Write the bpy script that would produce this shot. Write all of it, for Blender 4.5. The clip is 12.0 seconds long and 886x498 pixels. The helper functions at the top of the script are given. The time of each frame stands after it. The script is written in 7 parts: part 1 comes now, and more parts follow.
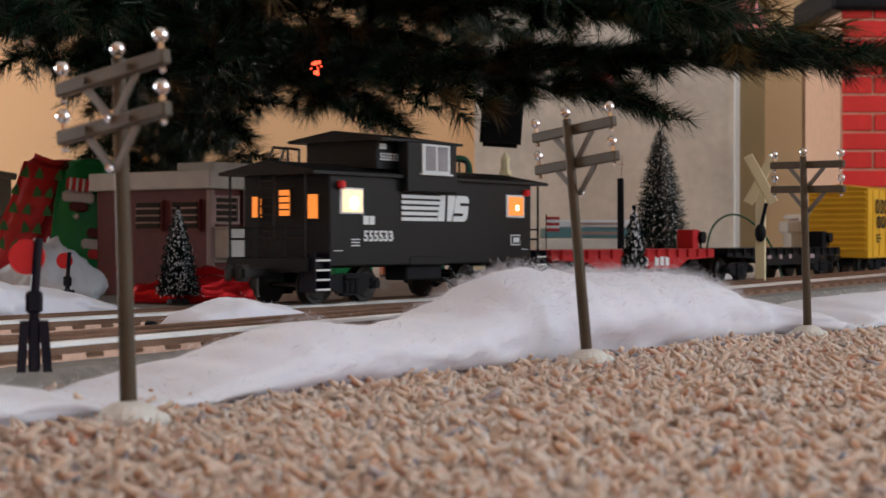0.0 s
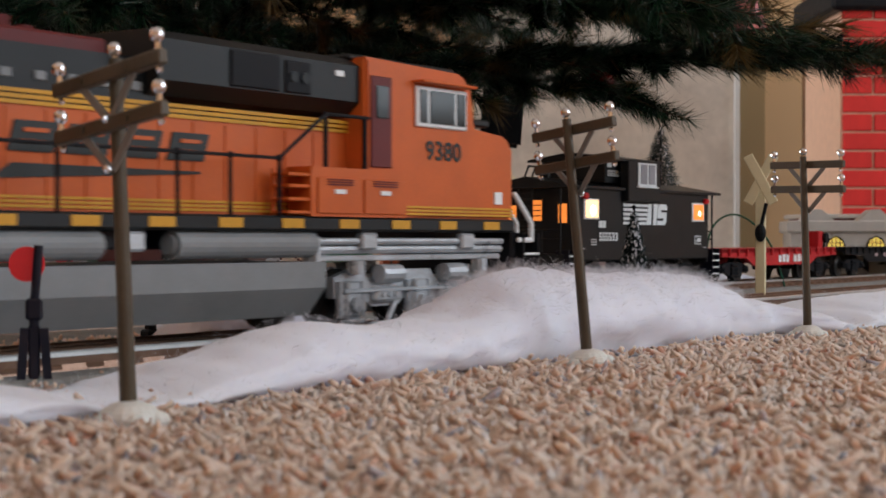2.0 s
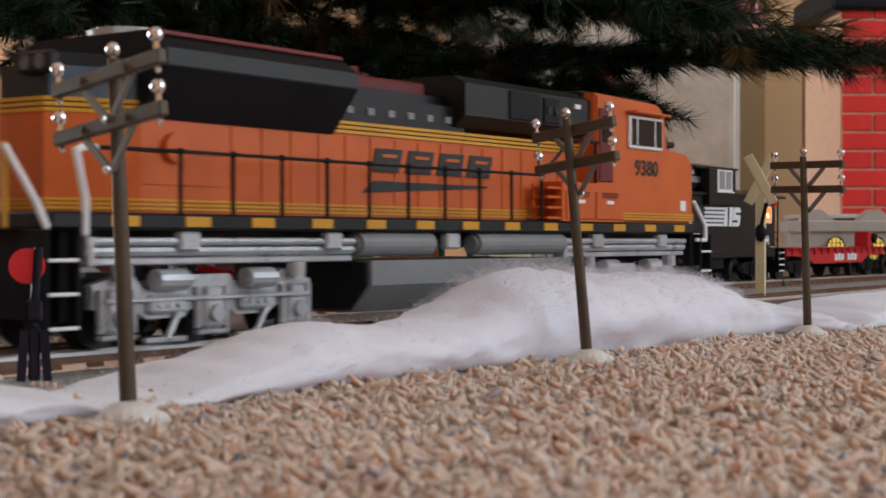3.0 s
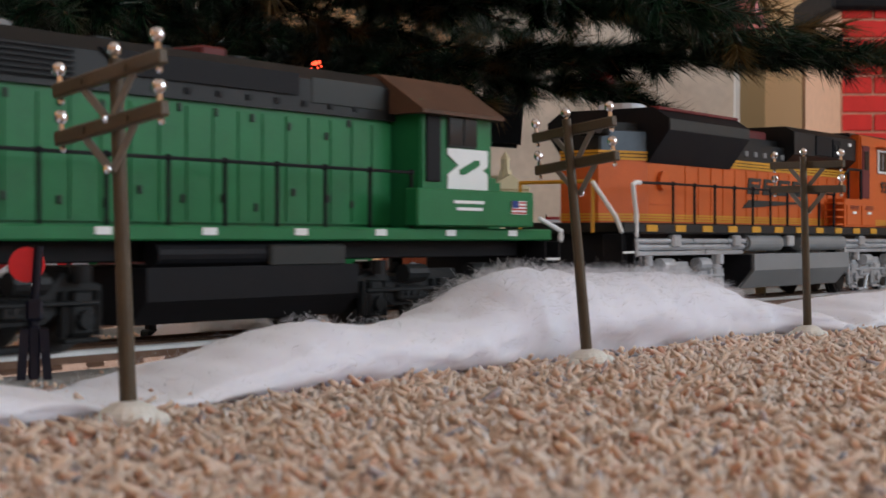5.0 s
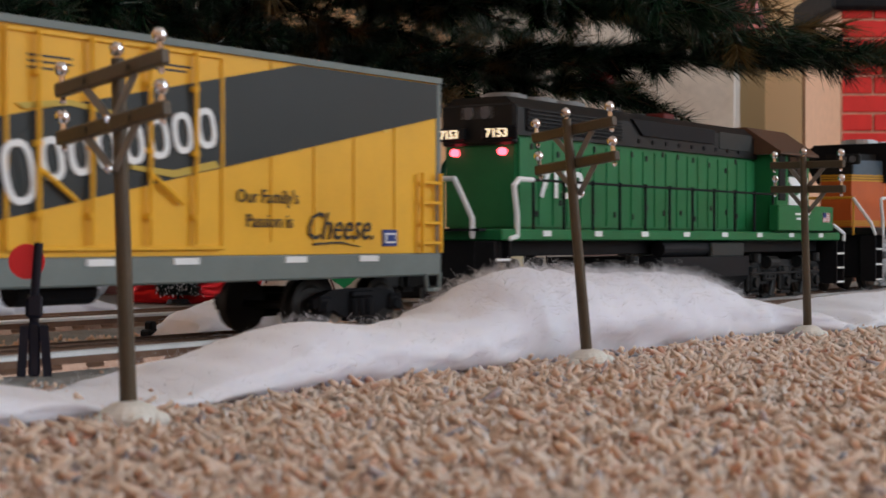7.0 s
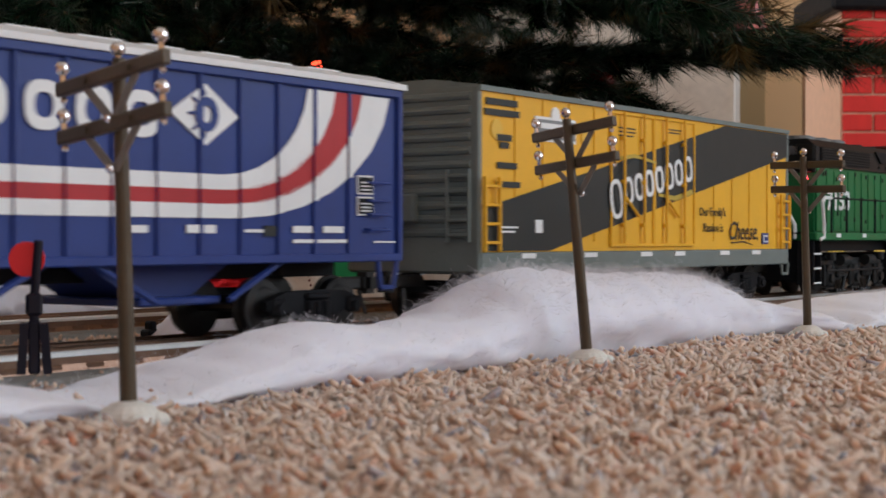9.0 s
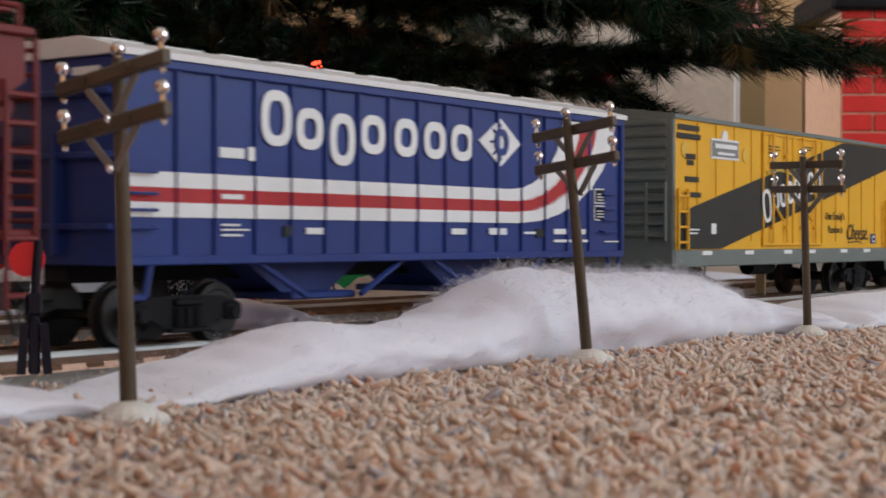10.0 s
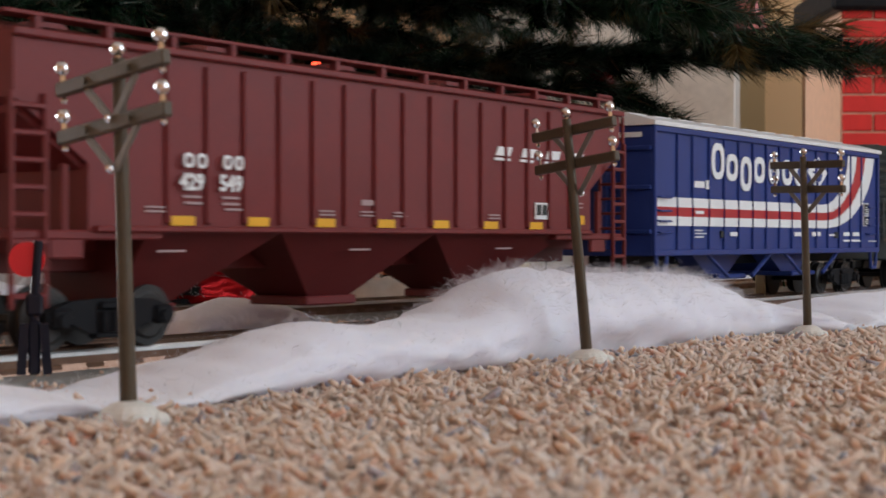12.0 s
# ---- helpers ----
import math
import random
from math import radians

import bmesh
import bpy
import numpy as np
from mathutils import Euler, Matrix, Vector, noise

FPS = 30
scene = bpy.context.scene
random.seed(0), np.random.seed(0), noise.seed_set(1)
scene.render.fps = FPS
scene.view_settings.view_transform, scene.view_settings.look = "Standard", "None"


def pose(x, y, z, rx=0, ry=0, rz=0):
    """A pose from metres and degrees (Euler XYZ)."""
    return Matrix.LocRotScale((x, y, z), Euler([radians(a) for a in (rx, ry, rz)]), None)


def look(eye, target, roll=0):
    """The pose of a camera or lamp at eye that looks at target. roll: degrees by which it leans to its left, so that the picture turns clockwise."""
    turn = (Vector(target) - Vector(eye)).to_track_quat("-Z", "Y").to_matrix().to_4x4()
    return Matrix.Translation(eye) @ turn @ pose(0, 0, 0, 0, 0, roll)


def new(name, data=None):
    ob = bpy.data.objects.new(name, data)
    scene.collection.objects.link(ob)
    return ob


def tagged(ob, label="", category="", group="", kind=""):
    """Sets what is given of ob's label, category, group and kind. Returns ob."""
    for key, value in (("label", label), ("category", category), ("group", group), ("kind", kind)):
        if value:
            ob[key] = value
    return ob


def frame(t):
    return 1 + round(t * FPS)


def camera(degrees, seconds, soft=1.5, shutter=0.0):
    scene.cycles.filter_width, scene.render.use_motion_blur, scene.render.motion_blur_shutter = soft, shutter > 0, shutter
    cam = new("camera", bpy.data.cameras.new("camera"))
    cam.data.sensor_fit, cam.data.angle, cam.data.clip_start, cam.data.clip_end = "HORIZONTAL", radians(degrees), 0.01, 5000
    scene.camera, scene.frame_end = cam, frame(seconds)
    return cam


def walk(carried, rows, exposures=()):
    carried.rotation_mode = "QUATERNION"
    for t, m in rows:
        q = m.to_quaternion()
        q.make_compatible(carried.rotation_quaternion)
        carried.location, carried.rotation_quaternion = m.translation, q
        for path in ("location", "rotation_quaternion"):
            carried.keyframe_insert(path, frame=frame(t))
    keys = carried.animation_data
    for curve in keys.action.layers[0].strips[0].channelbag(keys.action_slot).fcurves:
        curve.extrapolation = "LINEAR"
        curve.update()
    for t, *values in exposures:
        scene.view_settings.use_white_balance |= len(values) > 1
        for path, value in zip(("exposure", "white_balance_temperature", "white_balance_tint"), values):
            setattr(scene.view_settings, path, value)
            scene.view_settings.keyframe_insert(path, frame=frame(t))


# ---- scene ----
# The camera stands still on the carpet; model railway in O scale (1:48).
cam = camera(32.4, 12.0, soft=1.6, shutter=0.4)
cam.data.dof.use_dof, cam.data.dof.focus_distance, cam.data.dof.aperture_fstop = True, 0.72, 40
EYE = (0.0, 0.0, 0.043)
walk(cam, [(0.0, look(EYE, (0.0, 1.0, 0.0371))), (12.0, look(EYE, (0.0, 1.0, 0.0371)))], [(0.0, 0.0), (12.0, 0.0)])

# The tracks: a frame whose x runs along the rails, y away from the camera, z = 0 on the carpet.
TRACK_TURN = 54.68
TRACK = pose(-0.1185, 0.4519, 0, 0, 0, TRACK_TURN) @ pose(0, 0.016, 0)
RAIL_TOP = 0.0096
BACK_LINE = 0.158


def on_track(x, y, z=0.0, turn=0.0):
    return TRACK @ pose(x, y, z, 0, 0, turn)
# Daylight: an overcast window behind the camera, sky outside.
world = bpy.data.worlds.new("sky")
scene.world = world
world.use_nodes = True
wn = world.node_tree
sky = wn.nodes.new("ShaderNodeTexSky")
sky.sky_type = "NISHITA"
sky.sun_disc = False
sky.sun_elevation, sky.sun_rotation = radians(35), radians(200)
wn.links.new(sky.outputs[0], wn.nodes["Background"].inputs[0])
wn.nodes["Background"].inputs[1].default_value = 0.12


def window_light(name, place, aim, w, h, watts, colour):
    lamp = bpy.data.lights.new(name, "AREA")
    lamp.shape, lamp.size, lamp.size_y, lamp.energy, lamp.color = "RECTANGLE", w, h, watts, colour
    ob = new(name, lamp)
    ob.matrix_world = look(place, aim)
    return ob


window_light("window_daylight", (3.15, 0.3, 1.28), (0.0, 0.3, 0.9), 3.1, 1.8, 63, (0.84, 0.92, 1.0))
window_light("south_window_daylight", (0.2, -2.35, 1.4), (0.2, 0.0, 1.0), 1.5, 1.35, 8, (0.88, 0.94, 1.0))
# Added fill from the left, unseen, to brighten the back wall.
window_light("west_fill_light", (-2.55, 2.3, 1.0), (0.0, 2.4, 0.9), 1.15, 1.95, 50, (0.95, 0.96, 1.0))
# ---- materials ----
def mat(name, colour, rough=0.5, metal=0.0, vary=0.15, scale=60.0, bump=0.0, fine=900.0, emit=0.0, emit_colour=None, coat=0.0, rand=0.0, spec=0.24):
    m = bpy.data.materials.new(name)
    m.use_nodes = True
    nt = m.node_tree
    b = nt.nodes["Principled BSDF"]
    b.inputs["Roughness"].default_value = rough
    b.inputs["Metallic"].default_value = metal
    b.inputs["Coat Weight"].default_value = coat
    b.inputs["Specular IOR Level"].default_value = spec
    co = nt.nodes.new("ShaderNodeTexCoord")
    n1 = nt.nodes.new("ShaderNodeTexNoise")
    n1.inputs["Scale"].default_value = scale
    n1.inputs["Detail"].default_value = 6
    nt.links.new(co.outputs["Object"], n1.inputs["Vector"])
    n2 = nt.nodes.new("ShaderNodeTexNoise")
    n2.inputs["Scale"].default_value = fine
    nt.links.new(co.outputs["Object"], n2.inputs["Vector"])
    mixn = nt.nodes.new("ShaderNodeMath")
    mixn.operation = "MULTIPLY_ADD"
    mixn.inputs[1].default_value = 0.35
    nt.links.new(n2.outputs["Fac"], mixn.inputs[0])
    nt.links.new(n1.outputs["Fac"], mixn.inputs[2])
    ramp = nt.nodes.new("ShaderNodeMapRange")
    ramp.inputs["From Min"].default_value, ramp.inputs["From Max"].default_value = 0.4, 0.95
    ramp.inputs["To Min"].default_value, ramp.inputs["To Max"].default_value = 1.0 - vary, 1.0 + vary
    nt.links.new(mixn.outputs[0], ramp.inputs["Value"])
    last = ramp.outputs[0]
    if rand:
        info = nt.nodes.new("ShaderNodeObjectInfo")
        geo = nt.nodes.new("ShaderNodeNewGeometry")
        add = nt.nodes.new("ShaderNodeMath")
        add.operation = "ADD"
        nt.links.new(info.outputs["Random"], add.inputs[0])
        nt.links.new(geo.outputs["Random Per Island"], add.inputs[1])
        r2 = nt.nodes.new("ShaderNodeMapRange")
        r2.inputs["From Max"].default_value = 2.0
        r2.inputs["To Min"].default_value, r2.inputs["To Max"].default_value = 1.0 - rand, 1.0 + rand
        nt.links.new(add.outputs[0], r2.inputs["Value"])
        mul = nt.nodes.new("ShaderNodeMath")
        mul.operation = "MULTIPLY"
        nt.links.new(last, mul.inputs[0])
        nt.links.new(r2.outputs[0], mul.inputs[1])
        last = mul.outputs[0]
    tint = nt.nodes.new("ShaderNodeVectorMath")
    tint.operation = "SCALE"
    tint.inputs[0].default_value = colour[:3]
    nt.links.new(last, tint.inputs["Scale"])
    nt.links.new(tint.outputs[0], b.inputs["Base Color"])
    rr = nt.nodes.new("ShaderNodeMapRange")
    rr.inputs["To Min"].default_value, rr.inputs["To Max"].default_value = max(0.02, rough - 0.1), min(1, rough + 0.1)
    nt.links.new(n1.outputs["Fac"], rr.inputs["Value"])
    nt.links.new(rr.outputs[0], b.inputs["Roughness"])
    if bump:
        bp = nt.nodes.new("ShaderNodeBump")
        bp.inputs["Strength"].default_value = bump
        bp.inputs["Distance"].default_value = 0.001
        nt.links.new(n2.outputs["Fac"], bp.inputs["Height"])
        nt.links.new(bp.outputs[0], b.inputs["Normal"])
    if emit:
        b.inputs["Emission Color"].default_value = (*(emit_colour or colour)[:3], 1)
        b.inputs["Emission Strength"].default_value = emit
    return m


ORANGE = mat("orange_paint", (0.56, 0.112, 0.02), 0.42, vary=0.12, bump=0.05)
LOCO_BLACK = mat("dark_grey_paint", (0.009, 0.0095, 0.01), 0.42, vary=0.25)
LOCO_YELLOW = mat("yellow_stripe_paint", (0.6, 0.3, 0.025), 0.45)
TRUCK_SILVER = mat("silver_truck_paint", (0.42, 0.44, 0.46), 0.3, 0.35, vary=0.25, bump=0.2)
TANK_GREY = mat("grey_tank_paint", (0.22, 0.23, 0.235), 0.4, vary=0.12)
STEEL = mat("wheel_steel", (0.045, 0.043, 0.042), 0.42, 0.6, vary=0.3)
# Slate for the rear hood corner: window light on black paint, put into colour.
SLATE = mat("lit_slate_grey", (0.08, 0.115, 0.15), 0.3, vary=0.2)
TRUCK_BLACK = mat("black_truck_plastic", (0.015, 0.016, 0.017), 0.42, vary=0.3, bump=0.2, spec=0.15)
BLACK = mat("black_plastic", (0.011, 0.011, 0.013), 0.5, vary=0.25, spec=0.1)
NAVY = mat("dark_plastic", (0.006, 0.006, 0.014), 0.35, vary=0.2)
GREEN = mat("cascade_green_paint", (0.015, 0.15, 0.05), 0.38, vary=0.15, bump=0.05)
WHITE = mat("white_print", (0.78, 0.8, 0.8), 0.45, vary=0.06)
YELLOW = mat("yellow_car_paint", (0.78, 0.42, 0.03), 0.42, vary=0.08)
BAND_GREY = mat("charcoal_band_paint", (0.024, 0.027, 0.026), 0.45, vary=0.12)
CAR_GREY = mat("grey_green_car_paint", (0.16, 0.19, 0.18), 0.45, vary=0.12)
BLUE = mat("blue_car_paint", (0.022, 0.045, 0.2), 0.4, vary=0.12)
STRIPE_RED = mat("red_stripe_print", (0.42, 0.03, 0.035), 0.45)
BROWN = mat("boxcar_red_paint", (0.17, 0.028, 0.028), 0.48, vary=0.14, bump=0.05)
BROWN_DARK = mat("oxide_red_paint", (0.12, 0.018, 0.018), 0.5, vary=0.14)
FLAT_RED = mat("red_flatcar_plastic", (0.5, 0.025, 0.03), 0.35, vary=0.1)
CABOOSE = mat("caboose_black_paint", (0.01, 0.01, 0.0105), 0.4, vary=0.15)
LIT = mat("lit_window", (0.5, 0.2, 0.05), 0.5, emit=0.95, emit_colour=(1.0, 0.27, 0.045))
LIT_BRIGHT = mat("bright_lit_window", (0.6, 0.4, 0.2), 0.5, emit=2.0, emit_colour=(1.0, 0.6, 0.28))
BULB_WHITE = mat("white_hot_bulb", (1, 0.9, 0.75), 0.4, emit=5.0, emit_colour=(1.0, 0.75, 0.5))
LIT_RED = mat("red_marker_light", (0.9, 0.05, 0.05), 0.3, emit=7.0, emit_colour=(1.0, 0.06, 0.09))
LIT_WHITE = mat("lit_number", (1, 0.9, 0.7), 0.4, emit=1.3, emit_colour=(1.0, 0.78, 0.5))
CHROME = mat("silver_ball", (0.85, 0.86, 0.9), 0.12, 1.0, vary=0.03)
POLE_BROWN = mat("brown_pole_plastic", (0.085, 0.065, 0.042), 0.38, vary=0.2, bump=0.15)
BRACE = mat("grey_brace_plastic", (0.2, 0.185, 0.165), 0.42, vary=0.15)
CREAM = mat("cream_plastic", (0.75, 0.66, 0.42), 0.45, vary=0.08)
DISC_RED = mat("red_disc_plastic", (0.72, 0.03, 0.035), 0.38, vary=0.08)
RAIL = mat("rail_metal", (0.82, 0.81, 0.79), 0.36, 1.0, vary=0.12, scale=40)
# Brown for the rails further back: the brownish reflection is put into the colour.
RAIL_DARK = mat("brown_tinted_rail", (0.22, 0.13, 0.09), 0.35, 0.8, vary=0.3)
BALLAST = mat("grey_ballast_plastic", (0.3, 0.29, 0.27), 0.8, vary=0.25, scale=200, bump=0.8, fine=1600)
TIE = mat("brown_tie_plastic", (0.16, 0.085, 0.05), 0.6, vary=0.3)
PUTTY = mat("white_putty", (0.72, 0.71, 0.66), 0.6, vary=0.08, bump=0.2)
COTTON = mat("cotton_batting", (0.78, 0.8, 0.9), 1.0, vary=0.03, scale=50, spec=0.0)
cb = COTTON.node_tree.nodes["Principled BSDF"]
cb.inputs["Subsurface Weight"].default_value = 0.6
cb.inputs["Subsurface Radius"].default_value = (1.0, 0.95, 1.0)
cb.inputs["Subsurface Scale"].default_value = 0.006
cb.inputs["Sheen Weight"].default_value = 0.3
CARPET = mat("carpet_backing", (0.7, 0.5, 0.39), 0.95, vary=0.3, scale=60, bump=0.8, spec=0.1)
WALL_TAN = mat("tan_wall_paint", (0.7, 0.44, 0.24), 0.75, vary=0.05, scale=3, bump=0.1, fine=200)
WALL_WHITE = mat("ceiling_paint", (0.75, 0.72, 0.68), 0.8, vary=0.04, scale=2)
PANEL = mat("mottled_grey_panel", (0.58, 0.52, 0.45), 0.55, vary=0.22, scale=7, fine=60)
# Darker tan for the wall return: its shade is put into the colour.
COLUMN = mat("shaded_olive_tan", (0.38, 0.28, 0.15), 0.7, vary=0.05, scale=4)
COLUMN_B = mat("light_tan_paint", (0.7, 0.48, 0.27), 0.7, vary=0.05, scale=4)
COLUMN_C = mat("brown_wood_trim", (0.27, 0.15, 0.08), 0.5, vary=0.15, scale=9)
PAPER_BRICK = mat("red_brick_print", (0.7, 0.035, 0.03), 0.5, vary=0.12, scale=25, rand=0.08)
PAPER_MORTAR = mat("pale_mortar_print", (0.75, 0.5, 0.36), 0.6, vary=0.08)
TRIM = mat("white_trim", (0.7, 0.7, 0.68), 0.5, vary=0.04)
GLASS_DARK = mat("smoked_window", (0.02, 0.02, 0.022), 0.08, vary=0.1)
ROOF_RUST = mat("rusty_roof_paint", (0.1, 0.05, 0.03), 0.6, vary=0.3, bump=0.2)
ROOF_WHITE = mat("white_roof_plastic", (0.75, 0.76, 0.76), 0.45, vary=0.06)
EMBLEM_GOLD = mat("gold_print", (0.5, 0.36, 0.06), 0.45, vary=0.1)
SPOT_YELLOW = mat("pale_yellow_print", (0.74, 0.46, 0.07), 0.45, vary=0.1)
PALE_PRINT = mat("pale_print", (0.42, 0.3, 0.3), 0.5, vary=0.1)
WHEEL_DARK = mat("dark_axle", (0.03, 0.03, 0.03), 0.4, 0.5, vary=0.2)
BRISTLE = mat("dark_green_bristle", (0.012, 0.03, 0.028), 0.6, vary=0.3, rand=0.3)
FLOCK = mat("white_flock", (0.75, 0.77, 0.8), 0.8, vary=0.1)
HOOP_GREEN = mat("green_plastic", (0.01, 0.09, 0.045), 0.35, vary=0.1)
NEEDLE = mat("fir_needle", (0.007, 0.034, 0.014), 0.27, vary=0.35, rand=0.45, scale=30, spec=0.6)
NEEDLE_DRY = mat("brown_needle", (0.13, 0.085, 0.03), 0.5, vary=0.3, rand=0.4, scale=30)
TWIG = mat("twig_bark", (0.06, 0.035, 0.02), 0.8, vary=0.3)
STORE_RED = mat("brown_red_siding", (0.15, 0.036, 0.034), 0.55, vary=0.15, scale=120)
STORE_TAUPE = mat("taupe_plastic", (0.34, 0.23, 0.21), 0.5, vary=0.12)
STORE_WHITE = mat("grey_white_plastic", (0.62, 0.58, 0.53), 0.5, vary=0.1)
BAG_RED = mat("red_gift_bag", (0.66, 0.04, 0.045), 0.4, vary=0.15)
BAG_GREEN = mat("green_gift_bag", (0.02, 0.26, 0.08), 0.4, vary=0.15)
BAG_TREE = mat("green_tree_print", (0.06, 0.2, 0.06), 0.5, vary=0.1)
FOIL_RED = mat("red_foil", (0.6, 0.015, 0.02), 0.18, 0.55, vary=0.15, bump=0.3)
TISSUE = mat("white_tissue", (0.75, 0.76, 0.8), 0.7, vary=0.1, bump=0.2)
LINEN = mat("tan_cloth", (0.72, 0.58, 0.47), 0.85, vary=0.15, bump=0.4)
BIN_GREEN = mat("dull_green_plastic", (0.07, 0.1, 0.07), 0.5, vary=0.12)
WARM_GLOW = mat("amber_window", (0.8, 0.55, 0.1), 0.4, emit=0.6, emit_colour=(1.0, 0.7, 0.15))
BULB_RED = mat("red_tree_bulb", (0.9, 0.05, 0.03), 0.3, emit=3.5, emit_colour=(1.0, 0.07, 0.03))
TEAL = mat("teal_cover", (0.1, 0.22, 0.24), 0.5, vary=0.1)
BELL_PINK = mat("pink_glass", (0.7, 0.25, 0.25), 0.2, vary=0.1)
BALL_RED = mat("red_glass_ball", (0.2, 0.006, 0.01), 0.12, 0.3, vary=0.1)
FELT = mat("beige_felt", (0.42, 0.37, 0.32), 0.95, vary=0.12, bump=0.4)
LENS_GREY = mat("grey_lens", (0.12, 0.12, 0.13), 0.25, 0.0, vary=0.1)


def fibre_material():
    m = mat("cotton_fibre", (0.86, 0.86, 0.9), 1.0, vary=0.02, spec=0.0)
    nt = m.node_tree
    out = nt.nodes["Material Output"]
    tr = nt.nodes.new("ShaderNodeBsdfTranslucent")
    tr.inputs["Color"].default_value = (0.86, 0.86, 0.9, 1)
    mx = nt.nodes.new("ShaderNodeMixShader")
    mx.inputs[0].default_value = 0.5
    nt.links.new(nt.nodes["Principled BSDF"].outputs[0], mx.inputs[1])
    nt.links.new(tr.outputs[0], mx.inputs[2])
    nt.links.new(mx.outputs[0], out.inputs["Surface"])
    return m


COTTON_FIBRE = fibre_material()
BULB_AMBER = mat("amber_tree_bulb", (0.9, 0.35, 0.05), 0.3, emit=1.2, emit_colour=(1.0, 0.2, 0.02))
# ---- mesh helpers ----
def finish(name, bm, material, parent=None, label="", smooth=False):
    me = bpy.data.meshes.new(name)
    bm.normal_update()
    bm.to_mesh(me)
    bm.free()
    for m in (material if isinstance(material, (list, tuple)) else (material,)):
        me.materials.append(m)
    if smooth:
        for p in me.polygons:
            p.use_smooth = True
    ob = new(name, me)
    if parent:
        ob.parent = parent
    if label:
        ob["label"] = label
    return ob


def part(name, bm, material, parent, label="", smooth=False):
    return finish(name, bm, material, parent, label, smooth)


def share(name, ob, m, parent):
    twin = new(name, ob.data)
    twin.parent = parent
    twin.matrix_basis = m
    return twin


def thing(name, m, label, category, group="", kind=""):
    e = new(name)
    e.matrix_basis = m
    e.empty_display_size = 0.02
    return tagged(e, label, category, group, kind)


def bx(bm, c, s, bevel=0.0, m=None, seg=1, mi=0):
    """A box of size s round c, bevelled."""
    r = bmesh.ops.create_cube(bm, size=1.0, matrix=(m or Matrix()) @ Matrix.Translation(c) @ Matrix.Diagonal((*s, 1)))
    vs = r["verts"]
    if mi:
        for f in {f for v in vs for f in v.link_faces}:
            f.material_index = mi
    if bevel:
        es = list({e for v in vs for e in v.link_edges})
        bmesh.ops.bevel(bm, geom=es, offset=bevel, segments=seg, affect="EDGES", clamp_overlap=True)
    return bm


def rod(bm, a, b, r, seg=8, r2=None):
    a, b = Vector(a), Vector(b)
    d = b - a
    m = Matrix.Translation((a + b) / 2) @ d.to_track_quat("Z", "Y").to_matrix().to_4x4()
    bmesh.ops.create_cone(bm, cap_ends=True, segments=seg, radius1=r, radius2=r if r2 is None else r2, depth=d.length, matrix=m)
    return bm


def bars(bm, pts, r, seg=6):
    for a, b in zip(pts, pts[1:]):
        rod(bm, a, b, r, seg)
    return bm


def ball(bm, c, r, seg=12, squash=1.0):
    bmesh.ops.create_uvsphere(bm, u_segments=seg, v_segments=max(6, seg // 2 + 2), radius=r, matrix=Matrix.Translation(c) @ Matrix.Diagonal((1, 1, squash, 1)))
    return bm


def prism(bm, pts, y0, y1):
    """An outline of (x, z) points drawn out from y0 to y1."""
    a = [bm.verts.new((x, y0, z)) for x, z in pts]
    b = [bm.verts.new((x, y1, z)) for x, z in pts]
    n = len(pts)
    bm.faces.new(a)
    bm.faces.new(list(reversed(b)))
    for i in range(n):
        bm.faces.new((a[i], b[i], b[(i + 1) % n], a[(i + 1) % n]))
    bmesh.ops.recalc_face_normals(bm, faces=bm.faces[:])
    return bm


def prism_x(bm, pts, x0, x1):
    """An outline of (y, z) points drawn out from x0 to x1."""
    a = [bm.verts.new((x0, y, z)) for y, z in pts]
    b = [bm.verts.new((x1, y, z)) for y, z in pts]
    n = len(pts)
    bm.faces.new(a)
    bm.faces.new(list(reversed(b)))
    for i in range(n):
        bm.faces.new((a[i], b[i], b[(i + 1) % n], a[(i + 1) % n]))
    bmesh.ops.recalc_face_normals(bm, faces=bm.faces[:])
    return bm


def prism_z(bm, pts, z0, z1):
    """An outline of (x, y) points drawn up from z0 to z1."""
    a = [bm.verts.new((x, y, z0)) for x, y in pts]
    b = [bm.verts.new((x, y, z1)) for x, y in pts]
    n = len(pts)
    bm.faces.new(a)
    bm.faces.new(list(reversed(b)))
    for i in range(n):
        bm.faces.new((a[i], b[i], b[(i + 1) % n], a[(i + 1) % n]))
    bmesh.ops.recalc_face_normals(bm, faces=bm.faces[:])
    return bm


def B():
    return bmesh.new()


def letters(name, text, size, m, material, parent, stretch=1.0, bold=0.0):
    """Raised print as a mesh; text lies in the local x, z plane, facing -y."""
    cu = bpy.data.curves.new(name, "FONT")
    cu.body, cu.size, cu.extrude, cu.offset = text, size, 0.00012, bold
    cu.resolution_u = 2
    tmp = bpy.data.objects.new(name, cu)
    scene.collection.objects.link(tmp)
    dg = bpy.context.evaluated_depsgraph_get()
    me = bpy.data.meshes.new_from_object(tmp.evaluated_get(dg))
    bpy.data.objects.remove(tmp)
    bpy.data.curves.remove(cu)
    me.name = name
    me.transform(Matrix.Diagonal((stretch, 1, 1, 1)))
    me.transform(Matrix.Rotation(math.pi / 2, 4, "X"))
    me.materials.clear()
    me.materials.append(material)
    ob = new(name, me)
    ob.parent = parent
    ob.matrix_basis = m
    return ob


